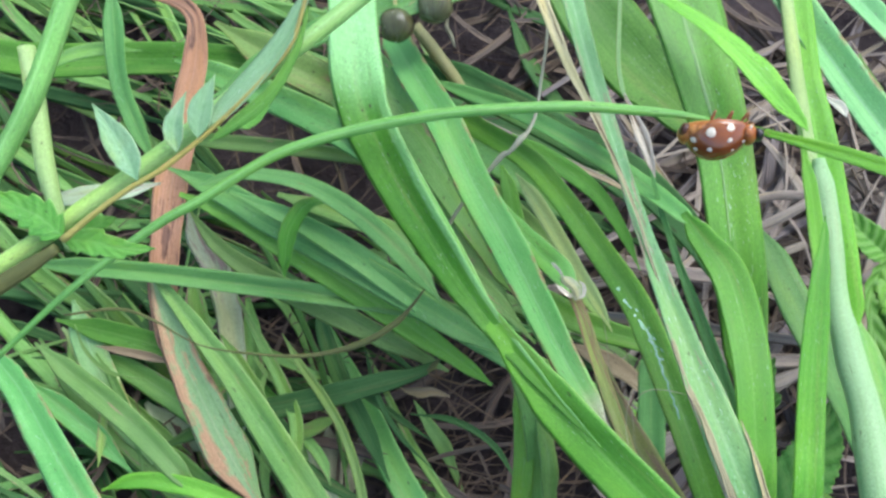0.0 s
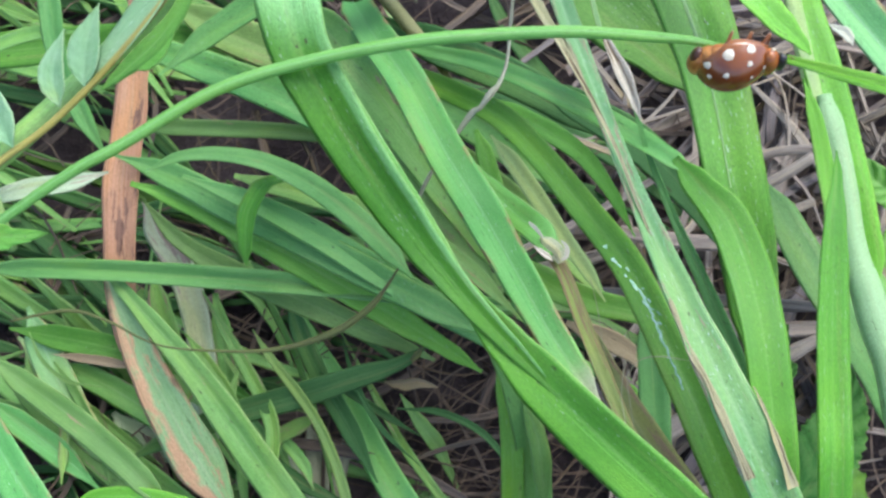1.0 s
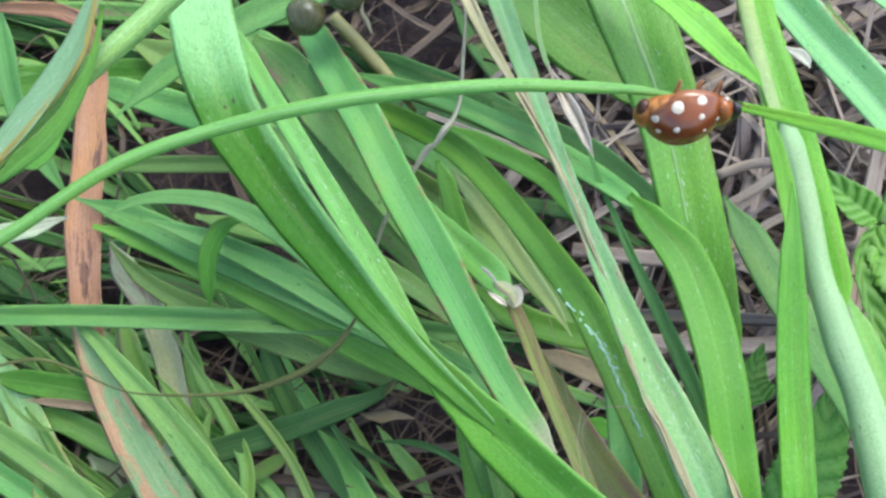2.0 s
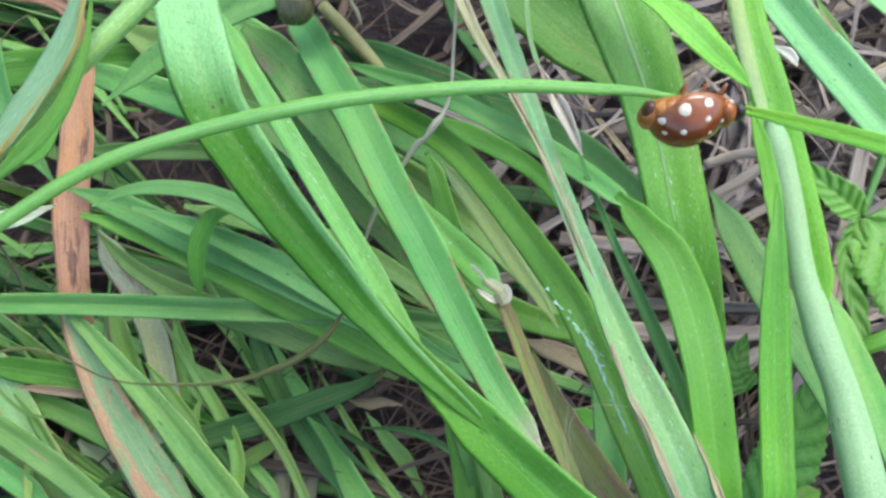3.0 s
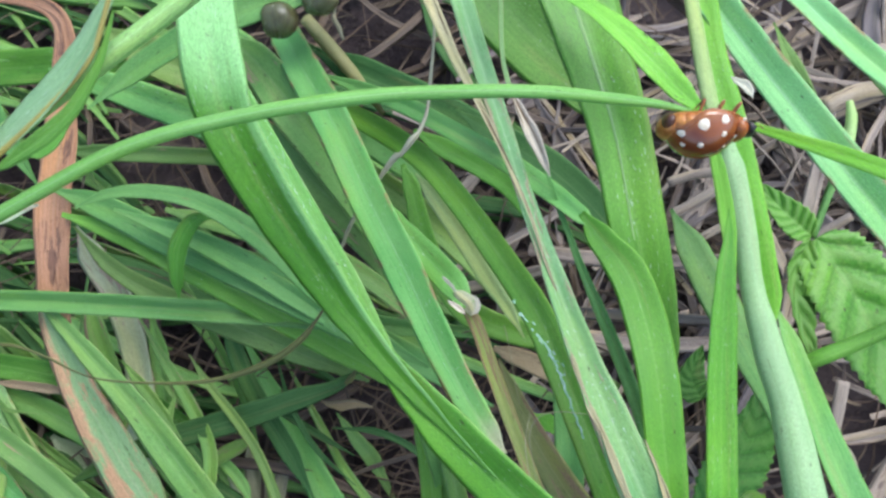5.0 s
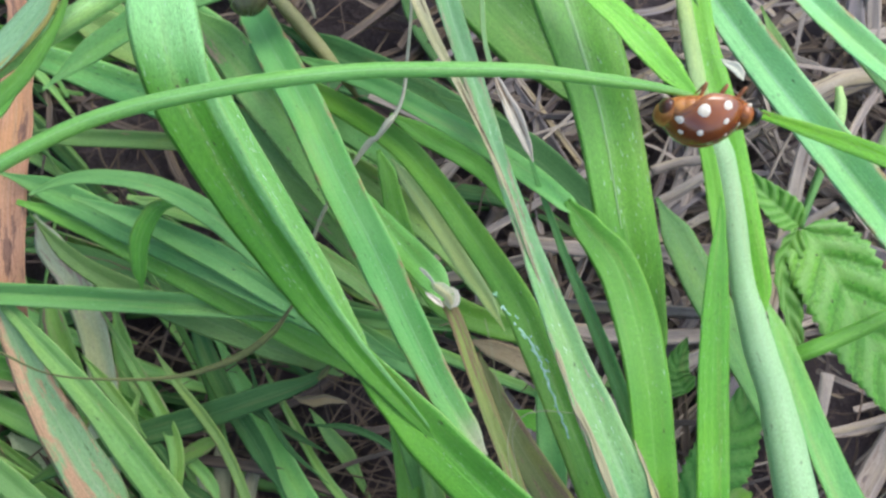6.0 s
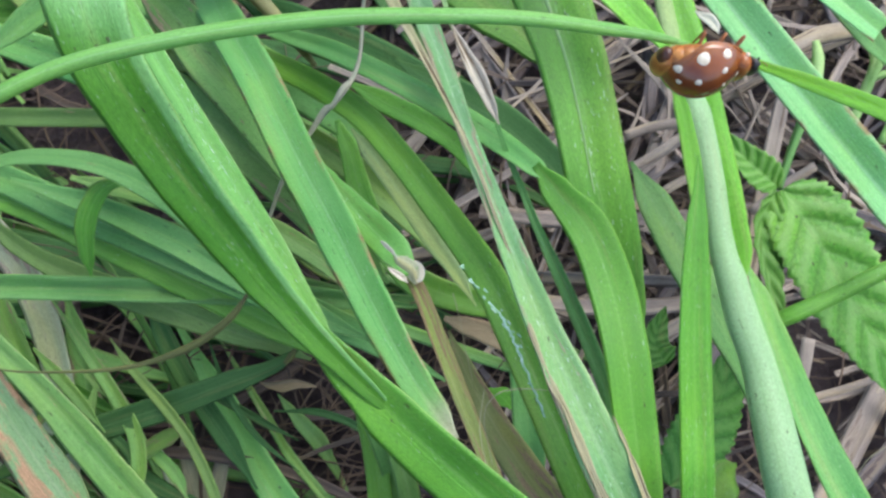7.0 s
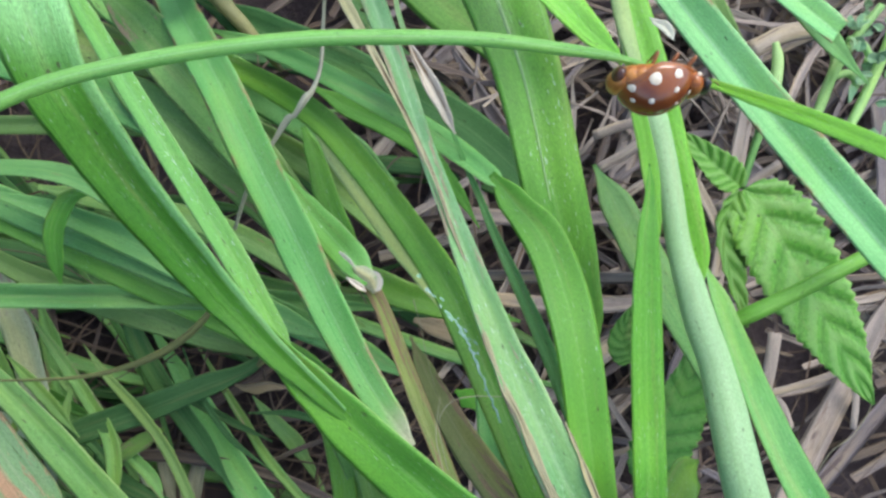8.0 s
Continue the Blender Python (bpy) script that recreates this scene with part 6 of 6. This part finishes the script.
leaflet(WEED, DOWNY, [(-17.1, 17.0, 72.0), (-17.7, 18.4, 72.4), (-18.7, 19.9, 72.9), (-19.7, 21.2, 73.3)], 1.65, teeth=3, tooth=0.08, pleat=0.02, name='leaf_lobe', cup=0.35, sharp=1.25, blunt=0.85)
leaflet(WEED, DOWNY, [(-14.9, 18.5, 72.5), (-15.0, 20.0, 73.0), (-14.4, 21.8, 73.5)], 1.14, teeth=3, tooth=0.05, pleat=0.02, name='leaf_lobe', cup=0.4, sharp=1.25, blunt=0.85)
leaflet(WEED, DOWNY, [(-13.8, 19.3, 72.6), (-13.5, 21.0, 73.2), (-12.8, 22.8, 73.7)], 1.40, teeth=3, tooth=0.05, pleat=0.02, name='leaf_lobe', cup=0.3, sharp=1.25, blunt=0.85)
leaflet(WEED, HERB, [(-21.6, 14.3, 70.5), (-22.9, 15.3, 70.8), (-24.2, 15.9, 71.0), (-26.4, 16.8, 71.3)], 2.12, teeth=5, tooth=0.35, pleat=0.03, name='leaf_lobe')
leaflet(WEED, HERB, [(-21.8, 14.3, 69.7), (-20.3, 14.2, 69.7), (-18.6, 13.8, 69.6), (-16.6, 13.8, 69.6)], 1.57, teeth=4, tooth=0.3, pleat=0.03, name='leaf_lobe')
leaflet(WEED, HERB, [(-21.8, 14.7, 69.1), (-20.7, 15.2, 69.2), (-19.2, 15.8, 69.4)], 1.66, teeth=4, tooth=0.3, pleat=0.03, name='leaf_lobe')

BRAMBLE = shoot("young bramble leaf with pleated green leaflets", (51.2, 26.3, 27.3), "bramble_leaf", "leaf")
leaflet(BRAMBLE, LEAF, [(51.2, 25.9, 28.0), (54.2, 20.3, 27.1), (57.1, 13.2, 25.8), (59.7, 7.3, 24.8), (61.9, 2.3, 23.9)], 9.4, teeth=26, tooth=0.14, pleat=0.026, blunt=0.6, cup=0.14)
leaflet(BRAMBLE, LEAF, [(51.1, 26.4, 27.3), (48.6, 29.1, 27.6), (45.2, 33.2, 28.2)], 3.70, teeth=9, tooth=0.12, pleat=0.05, cup=0.4)
leaflet(BRAMBLE, LEAF, [(50.1, 25.7, 28.6), (48.2, 22.4, 27.6), (48.4, 17.1, 26.5), (49.4, 11.8, 25.4)], 4.34, teeth=12, tooth=0.1, pleat=0.06, cup=0.4, lean=-25)
stalk(BRAMBLE, FRESH, [(51.4, 26.3, 27.0), (52.5, 28.7, 27.6), (54.1, 31.8, 28.5), (56.3, 35.9, 29.6)], [0.30, 0.36, 0.42, 0.42], flat=1, name="petiole")

# Low leaf: its shade comes from the darkened leaf colour.
BRAMBLE_LOW = shoot("low bramble leaf with the shade put into its dark green", (43.3, -1.4, 15.6), "bramble_leaf", "leaf")
leaflet(BRAMBLE_LOW, SHADED_LEAF, [(38.4, -2.6, 14.8), (42.2, 2.5, 16.4), (44.9, 7.0, 17.7), (46.1, 11.2, 18.8)], 7.56, teeth=18, tooth=0.14, pleat=0.03, blunt=0.7, cup=0.15)
leaflet(BRAMBLE_LOW, SHADED_LEAF, [(39.3, 10.3, 17.8), (38.4, 12.9, 18.3), (40.0, 16.4, 19.2)], 3.78, teeth=9, tooth=0.1, pleat=0.05, cup=0.2)
seed_pod("brown-green rounded seed pod among the grass", (-5.2, 50.9, 36.9), 2.02, 1.90, POD)
seed_pod("pale green seed pod with a dry pointed tip", (-0.9, 53.0, 37.6), 2.08, 1.96, POD_PALE)
stalk(POD_LAST, GREY, [(0.6, 52.6, 36.7), (0.4, 51.0, 36.6), (0.9, 49.8, 36.7), (1.3, 48.3, 36.7)], [0.18, 0.24, 0.24, 0.12], name="tip", label="dry pale pointed tip")
stalk(shoot("pale straw-coloured stalk below a seed pod", (4.7, 45.1, 25.5)), PALE_STRAW, [(-3.4, 55.2, 30.4), (-1.3, 52.5, 29.7), (1.0, 49.7, 28.6), (3.3, 47.0, 26.7), (4.7, 45.1, 25.5)], [0.71, 0.84, 0.78, 0.53, 0.27])

COLLAR = shoot("torn whitish papery collar on a grass sheath", (11.1, 16.9, 49.1), "torn_collar")
blade(COLLAR, MEMBRANE, [(10.0, 18.05, 49.0), (10.50, 17.52, 48.99), (11.06, 16.92, 48.91), (11.36, 16.04, 48.73)], [0.3, 1.2, 1.4, 0.5], fold=-0.35, twist=0, wave=0.12, name="flap", label="thin see-through skin", thick=0.05)
blade(COLLAR, PAPER, [(9.17, 19.07, 49.64), (9.52, 18.72, 49.60), (9.90, 18.26, 49.52), (10.16, 17.77, 49.43)], [0.16, 0.34, 0.26, 0.1], fold=0.4, twist=20, wave=0.2, name="flap")
blade(COLLAR, PAPER, [(11.35, 17.39, 49.88), (11.67, 17.09, 49.83), (11.77, 16.62, 49.73), (11.61, 16.15, 49.61), (11.25, 16.05, 49.54)], [0.10, 0.3, 0.42, 0.36, 0.10], fold=0.6, twist=10, wave=0.2, name="flap")
blade(COLLAR, CREAM_DRY, [(9.45, 17.26, 49.24), (9.88, 16.90, 49.20), (10.31, 16.54, 49.15), (10.73, 16.12, 49.09)], [0.12, 0.4, 0.5, 0.14], fold=0.3, twist=-10, wave=0.2, name="flap", label="brownish torn edge")
blade(shoot("green speckled grass leaf above the torn collar", (11.0, 17.1, 47.3)), SPECKLED, [(4.85, 28.75, 41.19), (5.88, 26.16, 42.74), (7.06, 23.91, 43.87), (8.57, 21.26, 45.66), (9.93, 18.75, 48.20), (11.01, 16.78, 48.66)], [0.3, 1.4, 2.1, 2.55, 2.5, 1.3], fold=0.3, twist=-12, rib=SPECKLED)

MARKS = shoot("dried whitish slime trail on a grass blade", (17.0, 13.1, 48.0), "slime_trail", "stain")
TRAIL = spline([(14.3, 16.6, 50.55), (15.3, 14.7, 50.65), (16.2, 13.5, 50.45), (16.8, 12.5, 50.2), (17.3, 11.2, 49.95), (17.6, 9.9, 49.9), (18.1, 7.9, 50.2), (18.7, 5.6, 50.3), (19.6, 2.4, 50.0)], 12)
trail_chance = random.Random(21)
for k in range(30):
    centre, place = TRAIL[int(len(TRAIL) * min(max(trail_chance.gauss(0.36, 0.22), 0.0), 0.98))]
    thick_of = 1.0 if 0.12 < place / 8 < 0.55 else 0.45
    side = trail_chance.choice((-0.16, 0.0, 0.0, 0.05, 0.3)) + trail_chance.gauss(0, 0.05)
    reach = trail_chance.uniform(0.08, 0.34)
    run = Vector((0.5, -1.0, -0.1)).normalized() + Vector((trail_chance.gauss(0, 0.25), 0, 0))
    start = centre + Vector((side, side * 0.4, 0.02))
    wide = trail_chance.uniform(0.015, 0.055) * thick_of
    blade(MARKS, SLIME, [start, start + run * reach * 0.5 + Vector((trail_chance.gauss(0, 0.03), 0, 0)), start + run * reach], [wide * 0.4, wide, wide * 0.3], fold=0.05, name="streak", wave=0.1, thick=0.05)

for first, last, wide in ((20, 46, 0.05), (34, 66, 0.035), (58, 84, 0.022)):
    line = [p + Vector((trail_chance.gauss(0, 0.06), 0, 0.03)) for p, place in TRAIL[first:last:2]]
    blade(MARKS, SLIME, line, [wide * trail_chance.uniform(0.3, 1.3) for p in line], fold=0.05, name="streak", wave=0.1, thick=0.05)

stalk(shoot("fine pale curled fibre caught on the grass", (14.5, 3.6, 52.0), "fibre", "fibre"), GREY, [(19.0, 7.6, 52.1), (18.1, 7.7, 52.8), (16.6, 7.9, 53.3), (15.3, 7.8, 53.6), (14.5, 7.2, 53.4), (14.2, 6.3, 53.1), (14.3, 5.0, 52.7), (14.5, 3.6, 52.0)], [0.02, 0.02, 0.03, 0.03, 0.03, 0.03, 0.02, 0.02], name="thread")
egg("blister", BLADE_A, (-14.76, 23.30, 6.54), (0.54, 0.32, 0.09), WET, (20, 15, 86), n=8)
egg("blister", BLADE_A, (-14.22, 22.86, 6.43), (0.45, 0.27, 0.07), WET, (20, 15, 4), n=8)

CURLY = shoot("small grey-green curly weed with hooked buds", (67.4, 38.3, 29.1), "curly_weed", "weed")
stalk(CURLY, WEED_STALK, [(59.2, 30.1, 27.1), (61.5, 34.0, 28.3), (63.8, 37.9, 29.4), (66.6, 41.1, 30.4), (69.4, 43.7, 31.3)], [0.49, 0.55, 0.55, 0.49, 0.43], flat=1, name="stalk")
stalk(CURLY, WEED_STALK, [(63.5, 30.1, 27.6), (66.5, 34.5, 28.9), (69.5, 39.5, 30.4), (72.0, 45.2, 31.9)], [0.49, 0.55, 0.55, 0.49], flat=1, name="stalk")
stalk(CURLY, WEED_STALK, [(63.0, 36.8, 29.1), (64.9, 37.1, 29.4), (65.7, 36.1, 29.2), (65.2, 35.0, 28.9)], [0.37, 0.43, 0.43, 0.31], flat=1, name="stalk")
stalk(CURLY, WEED_STALK, [(65.3, 40.7, 30.2), (66.8, 40.0, 30.2), (67.4, 38.7, 30.0), (66.9, 38.1, 29.8)], [0.37, 0.43, 0.37, 0.24], flat=1, name="stalk")
stalk(CURLY, WEED_STALK, [(60.6, 31.7, 27.7), (61.9, 35.1, 28.6), (63.6, 38.5, 29.5), (63.2, 41.0, 30.0)], [0.37, 0.43, 0.37, 0.31], flat=1, name="stalk")
leaflet(CURLY, DOWNY, [(65.6, 41.3, 33.4), (65.0, 41.0, 33.3), (64.6, 40.4, 33.1)], 1.25, teeth=3, tooth=0.2, pleat=0.03, cup=0.5, lean=24.0)
leaflet(CURLY, DOWNY, [(70.1, 39.4, 32.9), (69.3, 39.6, 32.9), (68.9, 39.5, 32.8)], 0.84, teeth=3, tooth=0.2, pleat=0.03, cup=0.5, lean=34.0)
leaflet(CURLY, DOWNY, [(70.2, 32.0, 30.6), (70.5, 32.5, 30.7), (70.7, 32.7, 30.8)], 1.16, teeth=3, tooth=0.2, pleat=0.03, cup=0.5, lean=28.0)
leaflet(CURLY, DOWNY, [(72.5, 41.7, 32.0), (71.8, 42.4, 32.0), (71.3, 42.6, 32.0)], 1.01, teeth=3, tooth=0.2, pleat=0.03, cup=0.5, lean=-32.0)
leaflet(CURLY, DOWNY, [(73.3, 32.0, 27.7), (72.7, 32.3, 27.7), (72.1, 32.2, 27.6)], 1.29, teeth=3, tooth=0.2, pleat=0.03, cup=0.5, lean=27.0)
leaflet(CURLY, DOWNY, [(67.6, 37.2, 32.2), (67.0, 37.7, 32.3), (66.6, 37.8, 32.3)], 1.19, teeth=3, tooth=0.2, pleat=0.03, cup=0.5, lean=-36.0)
leaflet(CURLY, DOWNY, [(64.6, 35.5, 29.9), (64.3, 34.8, 29.7), (64.1, 33.7, 29.4)], 1.33, teeth=3, tooth=0.2, pleat=0.03, cup=0.5, lean=-24.0)
leaflet(CURLY, DOWNY, [(67.9, 40.4, 32.0), (67.6, 40.9, 32.0), (67.1, 41.1, 32.0)], 0.91, teeth=3, tooth=0.2, pleat=0.03, cup=0.5, lean=4.0)
leaflet(CURLY, DOWNY, [(73.7, 42.1, 30.8), (74.3, 41.8, 30.8), (74.7, 41.1, 30.7)], 0.88, teeth=3, tooth=0.2, pleat=0.03, cup=0.5, lean=-13.0)
leaflet(CURLY, DOWNY, [(67.4, 38.4, 28.6), (68.5, 38.0, 28.6), (69.0, 37.4, 28.5)], 1.20, teeth=3, tooth=0.2, pleat=0.03, cup=0.5, lean=36.0)
leaflet(CURLY, DOWNY, [(64.7, 39.9, 31.2), (65.8, 39.9, 31.3), (66.4, 39.7, 31.3)], 1.10, teeth=3, tooth=0.2, pleat=0.03, cup=0.5, lean=25.0)
leaflet(CURLY, DOWNY, [(67.0, 40.8, 31.8), (66.7, 40.6, 31.7), (65.9, 40.2, 31.5)], 0.92, teeth=3, tooth=0.2, pleat=0.03, cup=0.5, lean=-39.0)
leaflet(CURLY, DOWNY, [(64.7, 41.1, 32.1), (64.7, 41.8, 32.3), (65.0, 42.0, 32.3)], 1.30, teeth=3, tooth=0.2, pleat=0.03, cup=0.5, lean=-6.0)
leaflet(CURLY, DOWNY, [(67.5, 43.3, 30.8), (67.9, 43.0, 30.8), (68.5, 42.4, 30.8)], 0.76, teeth=3, tooth=0.2, pleat=0.03, cup=0.5, lean=0.0)
leaflet(CURLY, DOWNY, [(66.7, 30.9, 27.5), (67.2, 30.3, 27.4), (67.7, 29.3, 27.2)], 1.35, teeth=3, tooth=0.2, pleat=0.03, cup=0.5, lean=-1.0)
leaflet(CURLY, DOWNY, [(65.8, 37.7, 31.7), (66.6, 37.4, 31.7), (67.0, 36.9, 31.6)], 1.21, teeth=3, tooth=0.2, pleat=0.03, cup=0.5, lean=0.0)
leaflet(CURLY, DOWNY, [(64.2, 39.9, 32.1), (64.4, 39.3, 32.0), (64.1, 38.4, 31.8)], 0.80, teeth=3, tooth=0.2, pleat=0.03, cup=0.5, lean=-35.0)
leaflet(CURLY, DOWNY, [(73.7, 36.1, 28.7), (74.5, 36.0, 28.8), (75.1, 35.6, 28.8)], 1.24, teeth=3, tooth=0.2, pleat=0.03, cup=0.5, lean=19.0)
leaflet(CURLY, DOWNY, [(70.7, 43.0, 29.9), (71.1, 42.0, 29.8), (70.9, 40.7, 29.5)], 0.95, teeth=3, tooth=0.2, pleat=0.03, cup=0.5, lean=12.0)
leaflet(CURLY, DOWNY, [(71.5, 34.8, 29.5), (72.0, 35.4, 29.7), (72.3, 35.7, 29.8)], 0.90, teeth=3, tooth=0.2, pleat=0.03, cup=0.5, lean=33.0)
leaflet(CURLY, DOWNY, [(73.8, 42.2, 31.3), (74.6, 42.2, 31.4), (75.8, 41.9, 31.5)], 1.28, teeth=3, tooth=0.2, pleat=0.03, cup=0.5, lean=-29.0)
leaflet(CURLY, DOWNY, [(72.9, 34.2, 29.6), (73.4, 33.9, 29.6), (73.8, 33.3, 29.5)], 1.19, teeth=3, tooth=0.2, pleat=0.03, cup=0.5, lean=34.0)
leaflet(CURLY, DOWNY, [(68.4, 44.5, 30.1), (68.7, 44.7, 30.2), (69.3, 44.4, 30.2)], 1.25, teeth=3, tooth=0.2, pleat=0.03, cup=0.5, lean=22.0)
leaflet(CURLY, DOWNY, [(72.4, 35.9, 29.8), (72.8, 36.3, 29.9), (73.3, 36.3, 29.9)], 1.28, teeth=3, tooth=0.2, pleat=0.03, cup=0.5, lean=21.0)
leaflet(CURLY, DOWNY, [(68.7, 36.6, 29.9), (69.2, 36.4, 29.9), (69.7, 35.9, 29.9)], 1.26, teeth=3, tooth=0.2, pleat=0.03, cup=0.5, lean=8.0)
leaflet(CURLY, DOWNY, [(64.2, 38.0, 32.8), (64.5, 38.6, 33.0), (64.5, 39.0, 33.1)], 1.19, teeth=3, tooth=0.2, pleat=0.03, cup=0.5, lean=-33.0)
leaflet(CURLY, DOWNY, [(68.2, 37.7, 32.0), (68.5, 38.3, 32.2), (68.6, 38.5, 32.3)], 1.29, teeth=3, tooth=0.2, pleat=0.03, cup=0.5, lean=-32.0)
leaflet(CURLY, DOWNY, [(65.0, 35.5, 30.1), (65.8, 35.8, 30.3), (66.2, 35.9, 30.3)], 1.19, teeth=3, tooth=0.2, pleat=0.03, cup=0.5, lean=-34.0)
leaflet(CURLY, DOWNY, [(72.0, 40.1, 32.0), (71.8, 39.3, 31.8), (71.2, 38.1, 31.5)], 0.82, teeth=3, tooth=0.2, pleat=0.03, cup=0.5, lean=29.0)
leaflet(CURLY, DOWNY, [(66.7, 41.8, 31.1), (66.2, 41.8, 31.1), (65.3, 41.6, 30.9)], 1.16, teeth=3, tooth=0.2, pleat=0.03, cup=0.5, lean=-39.0)
leaflet(CURLY, DOWNY, [(67.0, 36.3, 30.2), (65.9, 36.4, 30.1), (65.2, 36.1, 30.0)], 0.87, teeth=3, tooth=0.2, pleat=0.03, cup=0.5, lean=27.0)
leaflet(CURLY, DOWNY, [(67.7, 33.7, 28.7), (68.6, 33.6, 28.8), (69.3, 33.2, 28.8)], 0.93, teeth=3, tooth=0.2, pleat=0.03, cup=0.5, lean=33.0)
leaflet(CURLY, DOWNY, [(68.8, 31.8, 27.8), (68.4, 30.9, 27.6), (67.9, 29.7, 27.3)], 1.01, teeth=3, tooth=0.2, pleat=0.03, cup=0.5, lean=-28.0)
leaflet(CURLY, DOWNY, [(69.6, 37.4, 32.9), (69.2, 37.9, 33.0), (69.1, 38.0, 33.0)], 1.18, teeth=3, tooth=0.2, pleat=0.03, cup=0.5, lean=-25.0)


# ---------- what moves ----------
def swaying(rows, pivot, rest):
    """Rows for walk() of a thing that is carried about a pivot."""
    at = Vector(pivot) * MM
    moved = []
    for t, x, y, z, rx, ry, rz in rows:
        turn = pose(0, 0, 0, rx, ry, rz)
        moved.append((t, Matrix.Translation(at + Vector((x, y, z)) * MM) @ turn @ Matrix.Translation(-at) @ rest))
    return moved


def motions():
    walk(STEM, swaying(SWAY_ROWS, SWAY_PIVOT, Matrix.Translation(Vector(SWAY_PIVOT) * MM)))
    walk(BEETLE, swaying(SWAY_ROWS, SWAY_PIVOT, BEETLE_REST))
    walk(WEED, swaying(WEED_ROWS, WEED_PIVOT, Matrix.Translation(Vector(WEED_PIVOT) * MM)))
    walk(BLADE_A, [(t, pose(0, 0, 0, rx, ry, rz)) for t, x, y, z, rx, ry, rz in BEND_ROWS])


motions()
